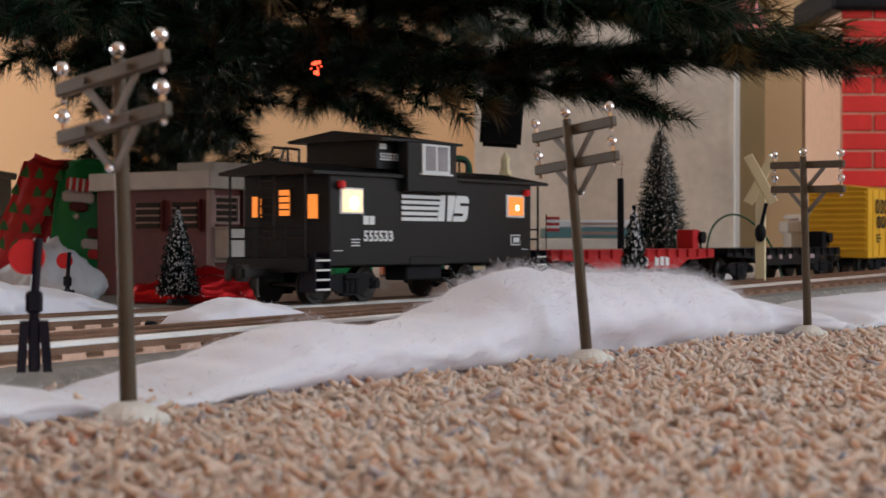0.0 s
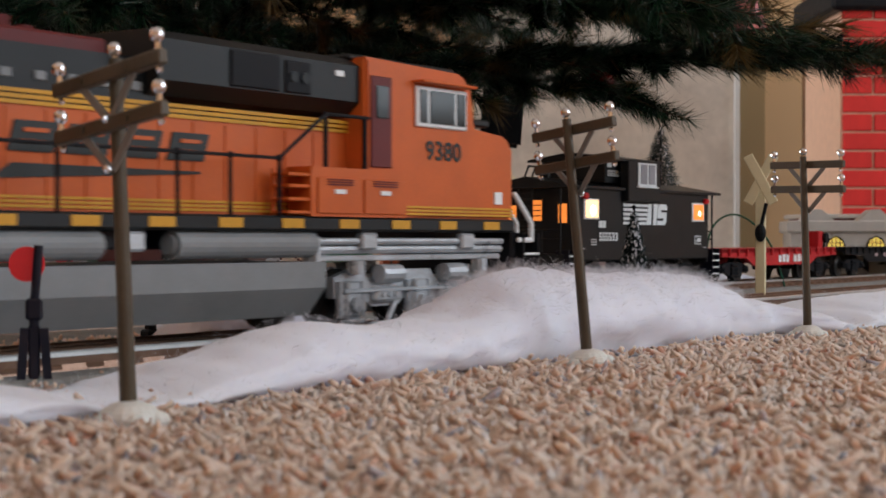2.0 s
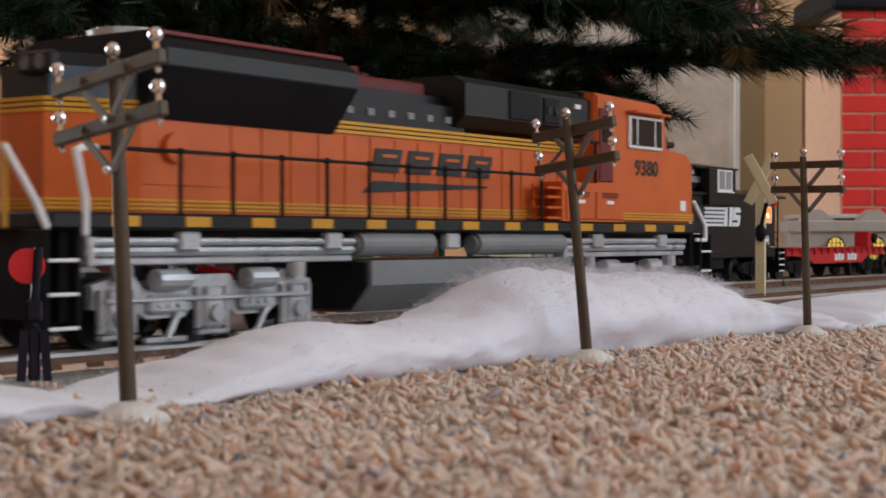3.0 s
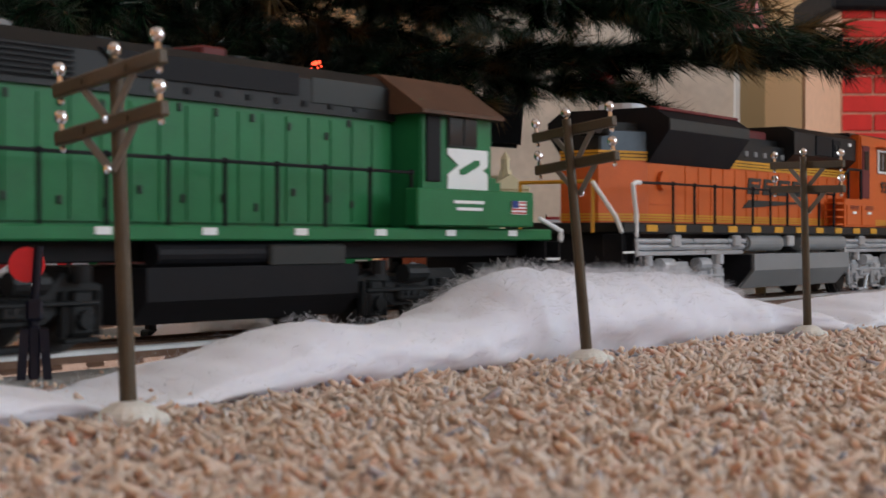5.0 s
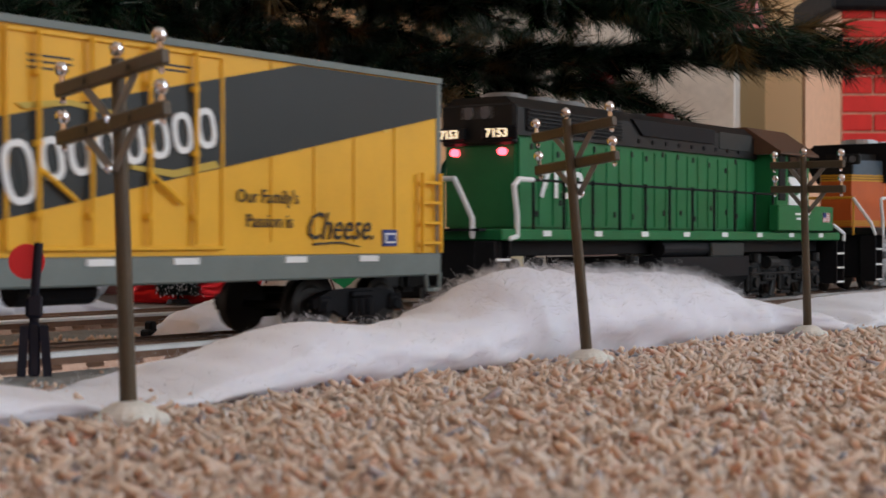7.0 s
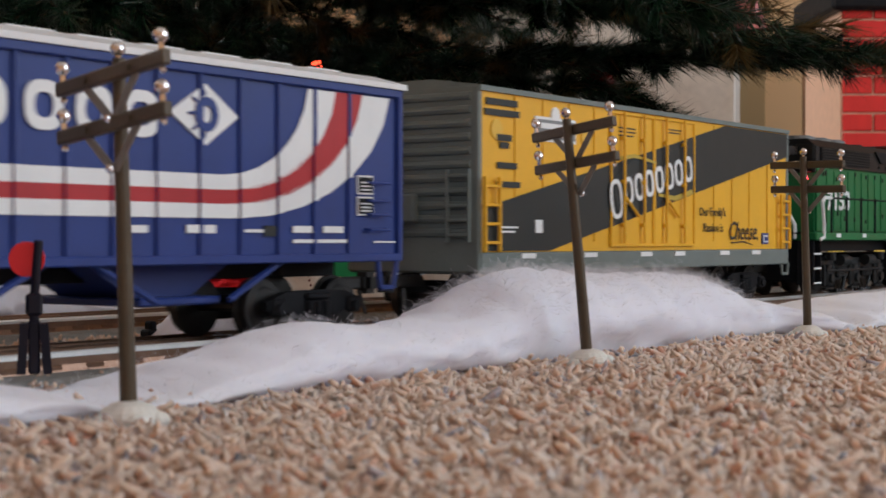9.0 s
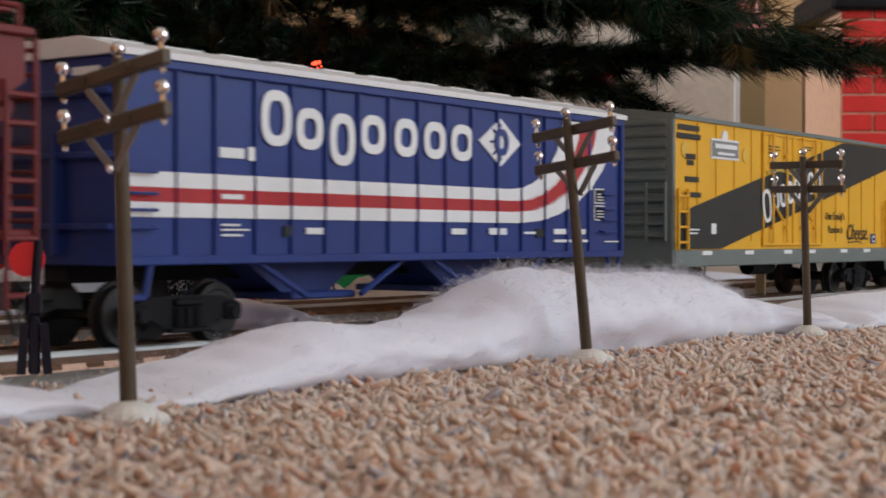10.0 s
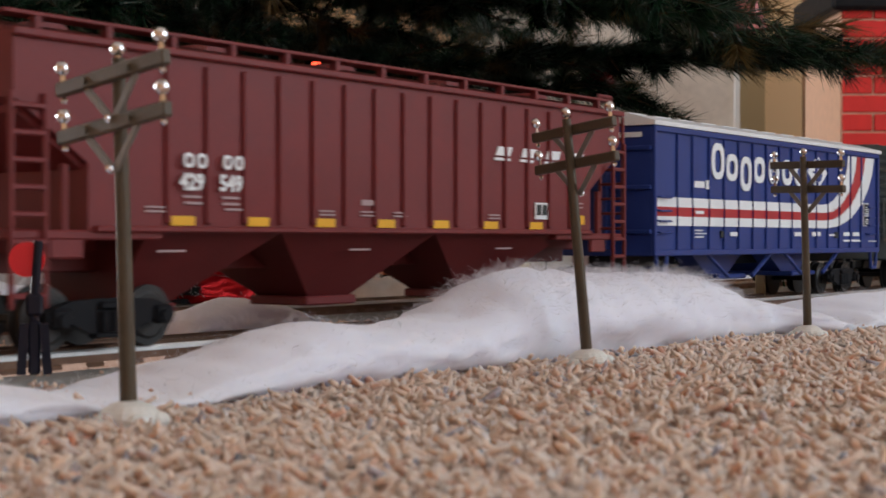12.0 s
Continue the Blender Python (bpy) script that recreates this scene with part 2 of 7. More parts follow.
def deco(name, x0, x1, z0, z1, y, material, parent, th=0.0003, label=""):
    """A thin printed patch on the side at y."""
    b = B()
    bx(b, ((x0 + x1) / 2, y, (z0 + z1) / 2), (abs(x1 - x0), th * 2, abs(z1 - z0)))
    return part(name, b, material, parent, label)
# ---- the room ----
def slab(name, x0, x1, y0, y1, z0, z1, material, label="", bevel=0.0):
    b = B()
    bx(b, ((x0 + x1) / 2, (y0 + y1) / 2, (z0 + z1) / 2), (x1 - x0, y1 - y0, z1 - z0), bevel)
    return tagged(finish(name, b, material), label, "", "", "structure")


slab("floor", -2.6, 3.2, -2.5, 3.5, -0.06, -0.0022, CARPET, "beige cut-pile carpet floor of a living room")
slab("ceiling", -2.7, 3.3, -2.6, 3.6, 2.5, 2.6, WALL_WHITE, "plain off-white painted ceiling")
WALL_Y = 3.2
slab("wall_north", -2.6, 0.066, WALL_Y, WALL_Y + 0.12, -0.06, 2.5, WALL_TAN, "warm tan painted living room wall")
slab("wall_panel", 0.066, 0.604, WALL_Y - 0.03, WALL_Y + 0.12, -0.06, 2.5, PANEL, "mottled grey stone-look wall panel")
slab("trim", 0.6045, 0.614, WALL_Y - 0.045, WALL_Y + 0.1, -0.06, 2.5, TRIM, "thin pale edge strip beside grey panel")
slab("wall_column", 0.6145, 0.671, WALL_Y - 0.02, WALL_Y + 0.1, -0.06, 2.5, COLUMN, "olive-tan wall return with shade put into its colour")
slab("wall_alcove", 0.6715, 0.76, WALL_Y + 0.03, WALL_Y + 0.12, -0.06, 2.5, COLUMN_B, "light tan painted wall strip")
slab("wall_northeast", 0.7605, 3.2, WALL_Y + 0.05, WALL_Y + 0.14, -0.06, 2.5, COLUMN_C, "brown wood-toned wall beside cardboard chimney")
# east wall with a wide window opening, south wall with a smaller one
slab("wall_east_near", 3.2, 3.3, -2.6, -1.3, -0.06, 2.5, WALL_TAN, "tan painted wall beside window")
slab("wall_east_far", 3.2, 3.3, 1.9, 3.4, -0.06, 2.5, WALL_TAN, "tan painted wall beside window")
slab("wall_east_sill", 3.2, 3.3, -1.3, 1.9, -0.06, 0.35, WALL_TAN, "tan painted wall under window")
slab("wall_east_head", 3.2, 3.3, -1.3, 1.9, 2.2, 2.5, WALL_TAN, "tan painted wall over window")
slab("wall_south_left", -2.6, -0.6, -2.5, -2.4, -0.06, 2.5, WALL_TAN, "tan painted wall beside window")
slab("wall_south_right", 1.0, 3.2, -2.5, -2.4, -0.06, 2.5, WALL_TAN, "tan painted wall beside window")
slab("wall_south_sill", -0.6, 1.0, -2.5, -2.4, -0.06, 0.7, WALL_TAN, "tan painted wall under window")
slab("wall_south_head", -0.6, 1.0, -2.5, -2.4, 2.1, 2.5, WALL_TAN, "tan painted wall over window")
# The gap in the west wall is added for the fill light.
slab("wall_west", -2.7, -2.6, -2.6, 1.7, -0.06, 2.5, WALL_TAN, "tan painted side wall")
slab("wall_west_far", -2.7, -2.6, 2.9, 3.4, -0.06, 2.5, WALL_TAN, "tan painted side wall")
slab("wall_west_head", -2.7, -2.6, 1.7, 2.9, 2.05, 2.5, WALL_TAN, "tan painted wall over added west light opening")
slab("layout_sheet", -1.2, 1.6, 0.62, 3.19, -0.0035, -0.0012, FELT, "beige felt sheet under the inner track")


# ---- carpet pile: thousands of twisted yarn tufts where the carpet is bare ----
POLE_FEET = ((-0.0724, 0.3515), (0.0494, 0.52), (0.1606, 0.671))


def tufts(name, count, x_of, y0, y1, rng):
    v, f, mi = [], [], []
    ring = [(math.cos(a), math.sin(a)) for a in (0.0, math.pi / 2, math.pi, 3 * math.pi / 2)]
    for _ in range(count):
        y = y0 + (y1 - y0) * rng.random() ** 1.25
        lo, hi = x_of(y)
        x = lo + (hi - lo) * rng.random()
        if any((x - px) ** 2 + (y - py) ** 2 < 0.0085 ** 2 for px, py in POLE_FEET):
            continue
        length, r = rng.uniform(0.005, 0.009), rng.uniform(0.0008, 0.0014)
        az, tilt = rng.uniform(0, 6.283), rng.uniform(0.0, 0.42)
        d = Vector((math.cos(az) * math.cos(tilt), math.sin(az) * math.cos(tilt), math.sin(tilt)))
        side = d.cross(Vector((0.3, 0.5, 0.81))).normalized()
        up = d.cross(side)
        bend = Vector((rng.uniform(-1, 1), rng.uniform(-1, 1), rng.uniform(-0.6, 0.6))) * 0.0013
        base = Vector((x, y, rng.uniform(-0.0035, -0.0008) + 0.0012 * noise.noise(Vector((x * 60, y * 60, 0)))))
        i0 = len(v)
        for k, (t, w) in enumerate(((0.0, 0.8), (0.4, 1.05), (0.8, 1.0), (1.0, 0.78))):
            c = base + d * (length * t) + bend * (t * t * 4 - t)
            tw = k * 0.7
            for ca, sa in ring:
                a, b = ca * math.cos(tw) - sa * math.sin(tw), ca * math.sin(tw) + sa * math.cos(tw)
                v.append(c + side * (a * r * w) + up * (b * r * w))
        for k in range(3):
            for j in range(4):
                f.append((i0 + k * 4 + j, i0 + k * 4 + (j + 1) % 4, i0 + k * 4 + 4 + (j + 1) % 4, i0 + k * 4 + 4 + j))
        f.append((i0 + 12, i0 + 13, i0 + 14, i0 + 15))
    me = bpy.data.meshes.new(name)
    me.from_pydata(v, [], f)
    me.materials.append(YARN)
    for p in me.polygons:
        p.use_smooth = True
    return tagged(new(name, me), "beige, pink and brown flecked cut-pile carpet tufts", "carpet", "", "stuff")


def yarn_material():
    m = mat("carpet_yarn", (0.5, 0.35, 0.25), 0.95, vary=0.12, scale=500, bump=0.35, fine=2600, spec=0.05)
    nt = m.node_tree
    geo = nt.nodes.new("ShaderNodeNewGeometry")
    ramp = nt.nodes.new("ShaderNodeValToRGB")
    e = ramp.color_ramp.elements
    e[0].position, e[0].color = 0.0, (0.73, 0.465, 0.345, 1)
    e[1].position, e[1].color = 1.0, (0.22, 0.21, 0.24, 1)
    for pos, c in ((0.35, (0.77, 0.52, 0.395)), (0.6, (0.73, 0.46, 0.34)), (0.88, (0.68, 0.4, 0.29)), (0.93, (0.58, 0.24, 0.16)), (0.96, (0.68, 0.44, 0.34)), (0.985, (0.34, 0.3, 0.32))):
        k = e.new(pos)
        k.color = (*c, 1)
    nt.links.new(geo.outputs["Random Per Island"], ramp.inputs["Fac"])
    yb = nt.nodes["Principled BSDF"]
    yb.inputs["Subsurface Weight"].default_value = 0.85
    yb.inputs["Subsurface Radius"].default_value = (1.0, 0.8, 0.7)
    yb.inputs["Subsurface Scale"].default_value = 0.004
    for n in nt.nodes:
        if n.type == "VECT_MATH":
            nt.links.new(ramp.outputs["Color"], n.inputs[0])
    return m


YARN = yarn_material()
tufts("carpet_pile", 52000, lambda y: (-0.31 * y - 0.01, min(0.31 * y + 0.01, 0.4)), 0.22, 0.78, random.Random(4))


# ---- printed cardboard chimney with raised bricks ----
def cardboard_chimney():
    x0, x1, y0, y1, h = 0.678, 1.0, 2.6, 2.85, 0.478
    t = thing("cardboard_chimney", pose(x0, y0, 0), "red brick-printed cardboard chimney with black cap", "decoration")
    b = B()
    bx(b, ((x1 - x0) / 2, (y1 - y0) / 2 + 0.004, h / 2), (x1 - x0, y1 - y0, h))
    part("backing", b, PAPER_MORTAR, t)
    b = B()
    bx(b, ((x1 - x0) / 2, (y1 - y0) / 2, h - 0.02), (x1 - x0 + 0.04, y1 - y0 + 0.04, 0.05), 0.006)
    part("cap", b, BLACK, t, "black cardboard cap")
    b = B()
    bx(b, (0.048, 0, 0.0), (0.094, 0.006, 0.0282), 0.0015)
    first = part("brick", b, PAPER_BRICK, t)
    first.matrix_basis = pose(0.003, 0.002, 0.02)
    for r in range(14):
        for k in range(4):
            if r == 0 and k == 0:
                continue
            x = -0.045 * (r % 2) + k * 0.0985
            if x < -0.001:
                half = share("brick", first, pose(0.003, 0.002, 0.02 + r * 0.0319), t)
                half.scale = (0.53, 1, 1)
                continue
            share("brick", first, pose(x + 0.003, 0.002, 0.02 + r * 0.0319), t)
    return t


cardboard_chimney()


# ---- track: grey plastic roadbed with brown ties and three rails ----
def track_line(name, y, s0, s1, label):
    t = thing(name, on_track(0, y), label, "model track", "", "structure")
    b = B()
    hw, tw = 0.05, 0.033
    prism_x(b, [(-hw, -0.006), (hw, -0.006), (hw, -0.003), (tw, 0.0035), (-tw, 0.0035), (-hw, -0.003)], s0, s1)
    part("roadbed", b, BALLAST, t)
    b = B()
    bx(b, (0, 0, 0.0042), (0.0075, 0.034, 0.0028), 0.0004)
    tie = part("tie", b, TIE, t)
    tie.matrix_basis = pose(s0 + 0.008, 0, 0)
    k = s0 + 0.008 + 0.0165
    while k < s1 - 0.004:
        share("tie", tie, pose(k, 0, 0), t)
        k += 0.0165
    # Only the near rail is bright; the others carry a brown reflection as colour.
    for name2, yy, m in (("outer_rail", -0.016, RAIL), ("centre_rail", 0.0, RAIL_DARK), ("outer_rail", 0.016, RAIL_DARK)):
        b = B()
        prism_x(b, [(yy - 0.0012, 0.0034), (yy + 0.0012, 0.0034), (yy + 0.0005, 0.0056), (yy + 0.0005, 0.0079), (yy - 0.0005, 0.0079), (yy - 0.0005, 0.0056)], s0, s1)
        part("rail_web", b, RAIL_DARK, t)
        b = B()
        prism_x(b, [(yy - 0.0012, 0.0079), (yy + 0.0012, 0.0079), (yy + 0.0012, 0.009), (yy + 0.0008, RAIL_TOP), (yy - 0.0008, RAIL_TOP), (yy - 0.0012, 0.009)], s0, s1)
        part(name2, b, m, t)
    return t


FRONT_TRACK = track_line("front_track", 0.0, -2.15, 2.1, "grey plastic roadbed track with bright rails, front line")
BACK_TRACK = track_line("back_track", BACK_LINE, -0.5, 3.2, "grey plastic roadbed track with bright rails, inner line")


# ---- cotton snow batting in front of the track ----
def lerp_table(table, x):
    for (xa, *a), (xb, *c) in zip(table, table[1:]):
        if x <= xb:
            k = max(0.0, (x - xa) / (xb - xa))
            k = k * k * (3 - 2 * k)
            return [p + (q - p) * k for p, q in zip(a, c)]
    return list(table[-1][1:])


def batting(name, rows, label, seed, fuzz=150000):
    """A lumpy roll along the track: rows of place along it, centre across it, half-width, height."""
    v, f, pts = [], [], []
    n, s0, s1 = 320, rows[0][0], rows[-1][0]
    ringn = 30
    for i in range(n + 1):
        s = s0 + (s1 - s0) * i / n
        c, w, h = lerp_table(rows, s)
        end = min(1.0, 8.0 * min(i, n - i) / n + 0.05)
        for j in range(ringn):
            a = math.pi * (-0.3 + 1.6 * j / (ringn - 1))
            y, z = math.cos(a), math.sin(a)
            p = Vector((s, y * 0.05, z * 0.05))
            k = 0.98 + 0.14 * noise.noise(p * 26 + Vector((seed, 0, 0))) + 0.12 * abs(noise.noise(p * 55 + Vector((0, seed, 0)))) + 0.05 * noise.noise(p * 150) + 0.02 * noise.noise(p * 420)
            q = Vector((s + 0.004 * noise.noise(p * 60), c + 0.007 - y * w * k, max(-0.004, (0.42 + 0.6 * z * k) * h * end)))
            q = TRACK @ q
            v.append(q)
            pts.append((q, (TRACK.to_3x3() @ Vector((0, -y / w, z / h))).normalized()))
    for i in range(n):
        for j in range(ringn - 1):
            k = i * ringn + j
            f.append((k, k + 1, k + ringn + 1, k + ringn))
    rng = random.Random(seed)
    me = bpy.data.meshes.new(name)
    body_faces = len(f)
    for _ in range(fuzz):
        q, nrm = pts[rng.randrange(len(pts))]
        if q.z < 0.002 or nrm.z < -0.1 or (q.z < 0.018 and rng.random() > 0.15):
            continue
        q = q + Vector((rng.uniform(-1, 1), rng.uniform(-1, 1), rng.uniform(-1, 1))) * 0.002
        d = (nrm * 0.5 + Vector((rng.uniform(-1, 1), rng.uniform(-1, 1), rng.uniform(-0.1, 0.8)))).normalized()
        bendv = Vector((rng.uniform(-1, 1), rng.uniform(-1, 1), rng.uniform(-1, 0.4))) * 0.0022
        long = 1.0 + 1.2 * max(0.0, min(1.0, (q.z - 0.02) / 0.01)) * max(0.0, nrm.z)
        ln, r = rng.uniform(0.0006, 0.0018) * long, rng.uniform(0.00002, 0.00005)
        side = d.cross(Vector((0.2, 1, 0.1))).normalized() * r
        i0 = len(v)
        for t in (0.0, 0.33, 0.66, 1.0):
            p = q + d * (ln * t) + bendv * (t * t * long)
            v.extend((p - side, p + side))
        f.extend((i0 + 2 * j, i0 + 2 * j + 1, i0 + 2 * j + 3, i0 + 2 * j + 2) for j in range(3))
    me.from_pydata(v, [], f)
    me.materials.append(COTTON)
    me.materials.append(COTTON_FIBRE)
    me.polygons.foreach_set("material_index", [0] * body_faces + [1] * (len(f) - body_faces))
    for p in me.polygons:
        p.use_smooth = True
    return tagged(new(name, me), label, "cotton snow", "", "stuff")
# ---- rolling stock: every car's frame has x forward, the camera's side at -y, z = 0 on the carpet ----
WHEELS = []


def wheelset(parent, x, r, gauge_half=0.016):
    b = B()
    rod(b, (0, -0.019, 0), (0, 0.019, 0), 0.0016, 6)
    for s in (-1, 1):
        rod(b, (0, s * (gauge_half - 0.0015), 0), (0, s * (gauge_half + 0.0022), 0), r, 20)
        rod(b, (0, s * (gauge_half - 0.0028), 0), (0, s * (gauge_half - 0.0012), 0), r + 0.0012, 20)
        rod(b, (0, s * (gauge_half + 0.0022), 0), (0, s * (gauge_half + 0.0027), 0), r * 0.8, 16, r * 0.7)
        rod(b, (0, s * (gauge_half + 0.0022), 0), (0, s * (gauge_half + 0.0036), 0), r * 0.28, 10)
    w = part("wheelset", b, STEEL, parent)
    w.matrix_basis = pose(x, 0, RAIL_TOP + r)
    WHEELS.append((w, x, r))
    return w


def freight_truck(parent, x, material=None, base=0.041, r=0.0097):
    """Two-axle truck with arched side frames, bolster and springs."""
    mt = material or BLACK
    b = B()
    h = base / 2
    zc = RAIL_TOP + r
    for s in (-1, 1):
        y0, y1 = s * 0.0215, s * 0.0245
        prism(b, [(-h - 0.005, zc + 0.0025), (-h + 0.004, zc + 0.0055), (-0.006, zc + 0.006), (0.006, zc + 0.006), (h - 0.004, zc + 0.0055), (h + 0.005, zc + 0.0025),
                  (h + 0.005, zc - 0.0005), (h - 0.003, zc - 0.0005), (0.0085, zc - 0.0045), (-0.0085, zc - 0.0045), (-h + 0.003, zc - 0.0005), (-h - 0.005, zc - 0.0005)], y0, y1)
        for e in (-h, h):
            bx(b, (e, s * 0.0245, zc + 0.0005), (0.0072, 0.003, 0.006), 0.0008)
            rod(b, (e, s * 0.024, zc), (e, s * 0.027, zc), 0.0022, 10)
        for k in (-0.0042, 0, 0.0042):
            rod(b, (k, s * 0.0248, zc - 0.004), (k, s * 0.0248, zc + 0.0022), 0.0019, 8)
        bx(b, (0, s * 0.0245, zc - 0.005), (0.017, 0.004, 0.0016), 0.0004)
        bx(b, (0, s * 0.0243, zc + 0.004), (0.012, 0.004, 0.0024), 0.0006)
    bx(b, (0, 0, zc + 0.001), (0.009, 0.044, 0.005), 0.0008)
    t = part("truck", b, mt, parent)
    t.matrix_basis = pose(x, 0, 0)
    wheelset(t, -h, r)
    wheelset(t, h, r)
    return t


def diesel_truck(parent, x, material, facing=1, axles=(-0.041, 0.0, 0.041), r=0.0104, lump=True):
    """Three-axle locomotive truck: frame, journal boxes, brake cylinders and shock struts."""
    b = B()
    zc = RAIL_TOP + r
    a, c = axles[0], axles[-1]
    for s in (-1, 1):
        y0, y1 = s * 0.0228, s * 0.0262
        prism(b, [(a - 0.009, zc + 0.0095), (a + 0.006, zc + 0.0135), (a + 0.012, zc + 0.0075), (-0.013, zc + 0.0075), (-0.009, zc + 0.012), (0.009, zc + 0.012), (0.013, zc + 0.0075),
                  (c - 0.012, zc + 0.0075), (c - 0.006, zc + 0.0135), (c + 0.009, zc + 0.0095), (c + 0.009, zc + 0.002), (c - 0.009, zc + 0.001), (c - 0.013, zc - 0.0015),
                  (0.012, zc - 0.0015), (0.009, zc + 0.001), (-0.009, zc + 0.001), (-0.012, zc - 0.0015), (a + 0.013, zc - 0.0015), (a + 0.009, zc + 0.001), (a - 0.009, zc + 0.002)], y0, y1)
        for e in axles:
            bx(b, (e, s * 0.0265, zc - 0.0005), (0.0105, 0.0045, 0.0105), 0.0015)
            rod(b, (e, s * 0.026, zc - 0.0005), (e, s * 0.0305, zc - 0.0005), 0.0034, 12, 0.0028)
            bx(b, (e, s * 0.0268, zc + 0.0062), (0.0075, 0.004, 0.004), 0.0008)
            for q in (-0.0066, 0.0066):
                rod(b, (e + q, s * 0.027, zc - 0.0052), (e + q, s * 0.027, zc + 0.008), 0.0013, 8)
            bx(b, (e, s * 0.0268, zc - 0.0066), (0.014, 0.003, 0.0016), 0.0004)
        for e in ((axles[0] + axles[1]) / 2, (axles[1] + axles[2]) / 2):
            rod(b, (e - 0.0062, s * 0.0285, zc + 0.0105), (e + 0.0062, s * 0.0285, zc + 0.0105), 0.0035, 12)
            rod(b, (e + 0.0062, s * 0.0285, zc + 0.0105), (e + 0.0085, s * 0.0285, zc + 0.0105), 0.0022, 8)
            bx(b, (e, s * 0.027, zc + 0.003), (0.016, 0.0035, 0.006), 0.001)
            rod(b, (e, s * 0.0275, zc - 0.008), (e + 0.008, s * 0.0275, zc + 0.005), 0.0011, 8)
            bx(b, (e, s * 0.0265, zc - 0.0082), (0.018, 0.0024, 0.0018), 0.0004)
            for q in (-0.004, 0, 0.004):
                rod(b, (e + q, s * 0.0285, zc + 0.0028), (e + q, s * 0.0295, zc + 0.0028), 0.0011, 8)
        for e in (a + 0.001, c - 0.001):
            rod(b, (e, s * 0.0285, zc + 0.0105), (e, s * 0.0285, zc + 0.0155), 0.0032, 10)
        rod(b, (a - 0.006, s * 0.0285, zc + 0.0045), (c + 0.006, s * 0.0285, zc + 0.0045), 0.0008, 6)
    bx(b, (0, 0, zc + 0.005), (0.07, 0.04, 0.008), 0.001)
    t = part("truck", b, material, parent)
    t.matrix_basis = pose(x, 0, 0)
    for e in axles:
        wheelset(t, e, r)
    return t


def coupler(parent, x, way, z=0.0262):
    b = B()
    bx(b, (way * 0.007, 0, z), (0.02, 0.005, 0.005), 0.0008)
    bx(b, (way * 0.02, -0.001, z), (0.009, 0.009, 0.0085), 0.002, seg=2)
    bx(b, (way * 0.0255, 0.003, z), (0.004, 0.0035, 0.008), 0.001)
    rod(b, (way * 0.012, -0.004, z - 0.003), (way * 0.014, -0.006, z - 0.012), 0.0008, 6)
    c = part("coupler", b, STEEL, parent)
    c.matrix_basis = pose(x, 0, 0)
    return c


def ladder(parent, x0, x1, z0, z1, y, n, material, r=0.0007, name="ladder"):
    b = B()
    for x in (x0, x1):
        bx(b, (x, y, (z0 + z1) / 2), (0.0014, 0.0016, z1 - z0), 0.0003)
    for k in range(n):
        z = z0 + (z1 - z0) * (k + 0.5) / n
        rod(b, (x0, y, z), (x1, y, z), r, 6)
    return part(name, b, material, parent)


def end_ladder(parent, x, y0, y1, z0, z1, n, material):
    b = B()
    for y in (y0, y1):
        bx(b, (x, y, (z0 + z1) / 2), (0.0016, 0.0014, z1 - z0), 0.0003)
    for k in range(n):
        z = z0 + (z1 - z0) * (k + 0.5) / n
        rod(b, (x, y0, z), (x, y1, z), 0.0007, 6)
    return part("end_ladder", b, material, parent)


def railing(parent, xs, z0, z1, y, material, mid=False, r=0.0007):
    """Posts as parts of their own, with a top rail and sometimes a middle rail."""
    b = B()
    rod(b, (0, 0, z0), (0, 0, z1), r * 1.05, 6)
    ball(b, (0, 0, z1), r * 1.8, 8)
    p0 = part("railing_post", b, material, parent)
    p0.matrix_basis = pose(xs[0], y, 0)
    for x in xs[1:]:
        share("railing_post", p0, pose(x, y, 0), parent)
    b = B()
    rod(b, (xs[0], y, z1), (xs[-1], y, z1), r * 0.85, 6)
    if mid:
        rod(b, (xs[0], y, (z0 + z1) / 2 - 0.002), (xs[-1], y, (z0 + z1) / 2 - 0.002), r * 0.6, 6)
    part("handrail", b, material, parent)


def ring(bm, cx, cz, rx, rz, w, y, th=0.00025, seg=20, a0=0.0, a1=360.0, power=0.75):
    """A flat ring of print in the side's plane."""
    v = []
    full = abs(a1 - a0) >= 360
    n = seg if full else seg + 1
    for i in range(n):
        a = radians(a0 + (a1 - a0) * i / seg)
        c, s = math.cos(a), math.sin(a)
        c, s = math.copysign(abs(c) ** power, c), math.copysign(abs(s) ** power, s)
        v.append([bm.verts.new((cx + (rx - k) * c, yy, cz + (rz - k) * s)) for k, yy in ((0, y - th), (w, y - th), (w, y + th), (0, y + th))])
    for i in range(n if full else n - 1):
        p, q = v[i], v[(i + 1) % n]
        for j in range(4):
            bm.faces.new((p[j], p[(j + 1) % 4], q[(j + 1) % 4], q[j]))
    bmesh.ops.recalc_face_normals(bm, faces=bm.faces[:])
    return bm


def flat_poly(name, pts, y, material, parent, th=0.0003, label=""):
    b = B()
    prism(b, pts, y - th, y + th)
    return part(name, b, material, parent, label)


def print_bars(parent, rows, y, material, name="print_bar"):
    """Small print that cannot be read: bars of its size."""
    for x0, x1, z0, z1 in rows:
        deco(name, x0, x1, z0, z1, y, material, parent, 0.0002)


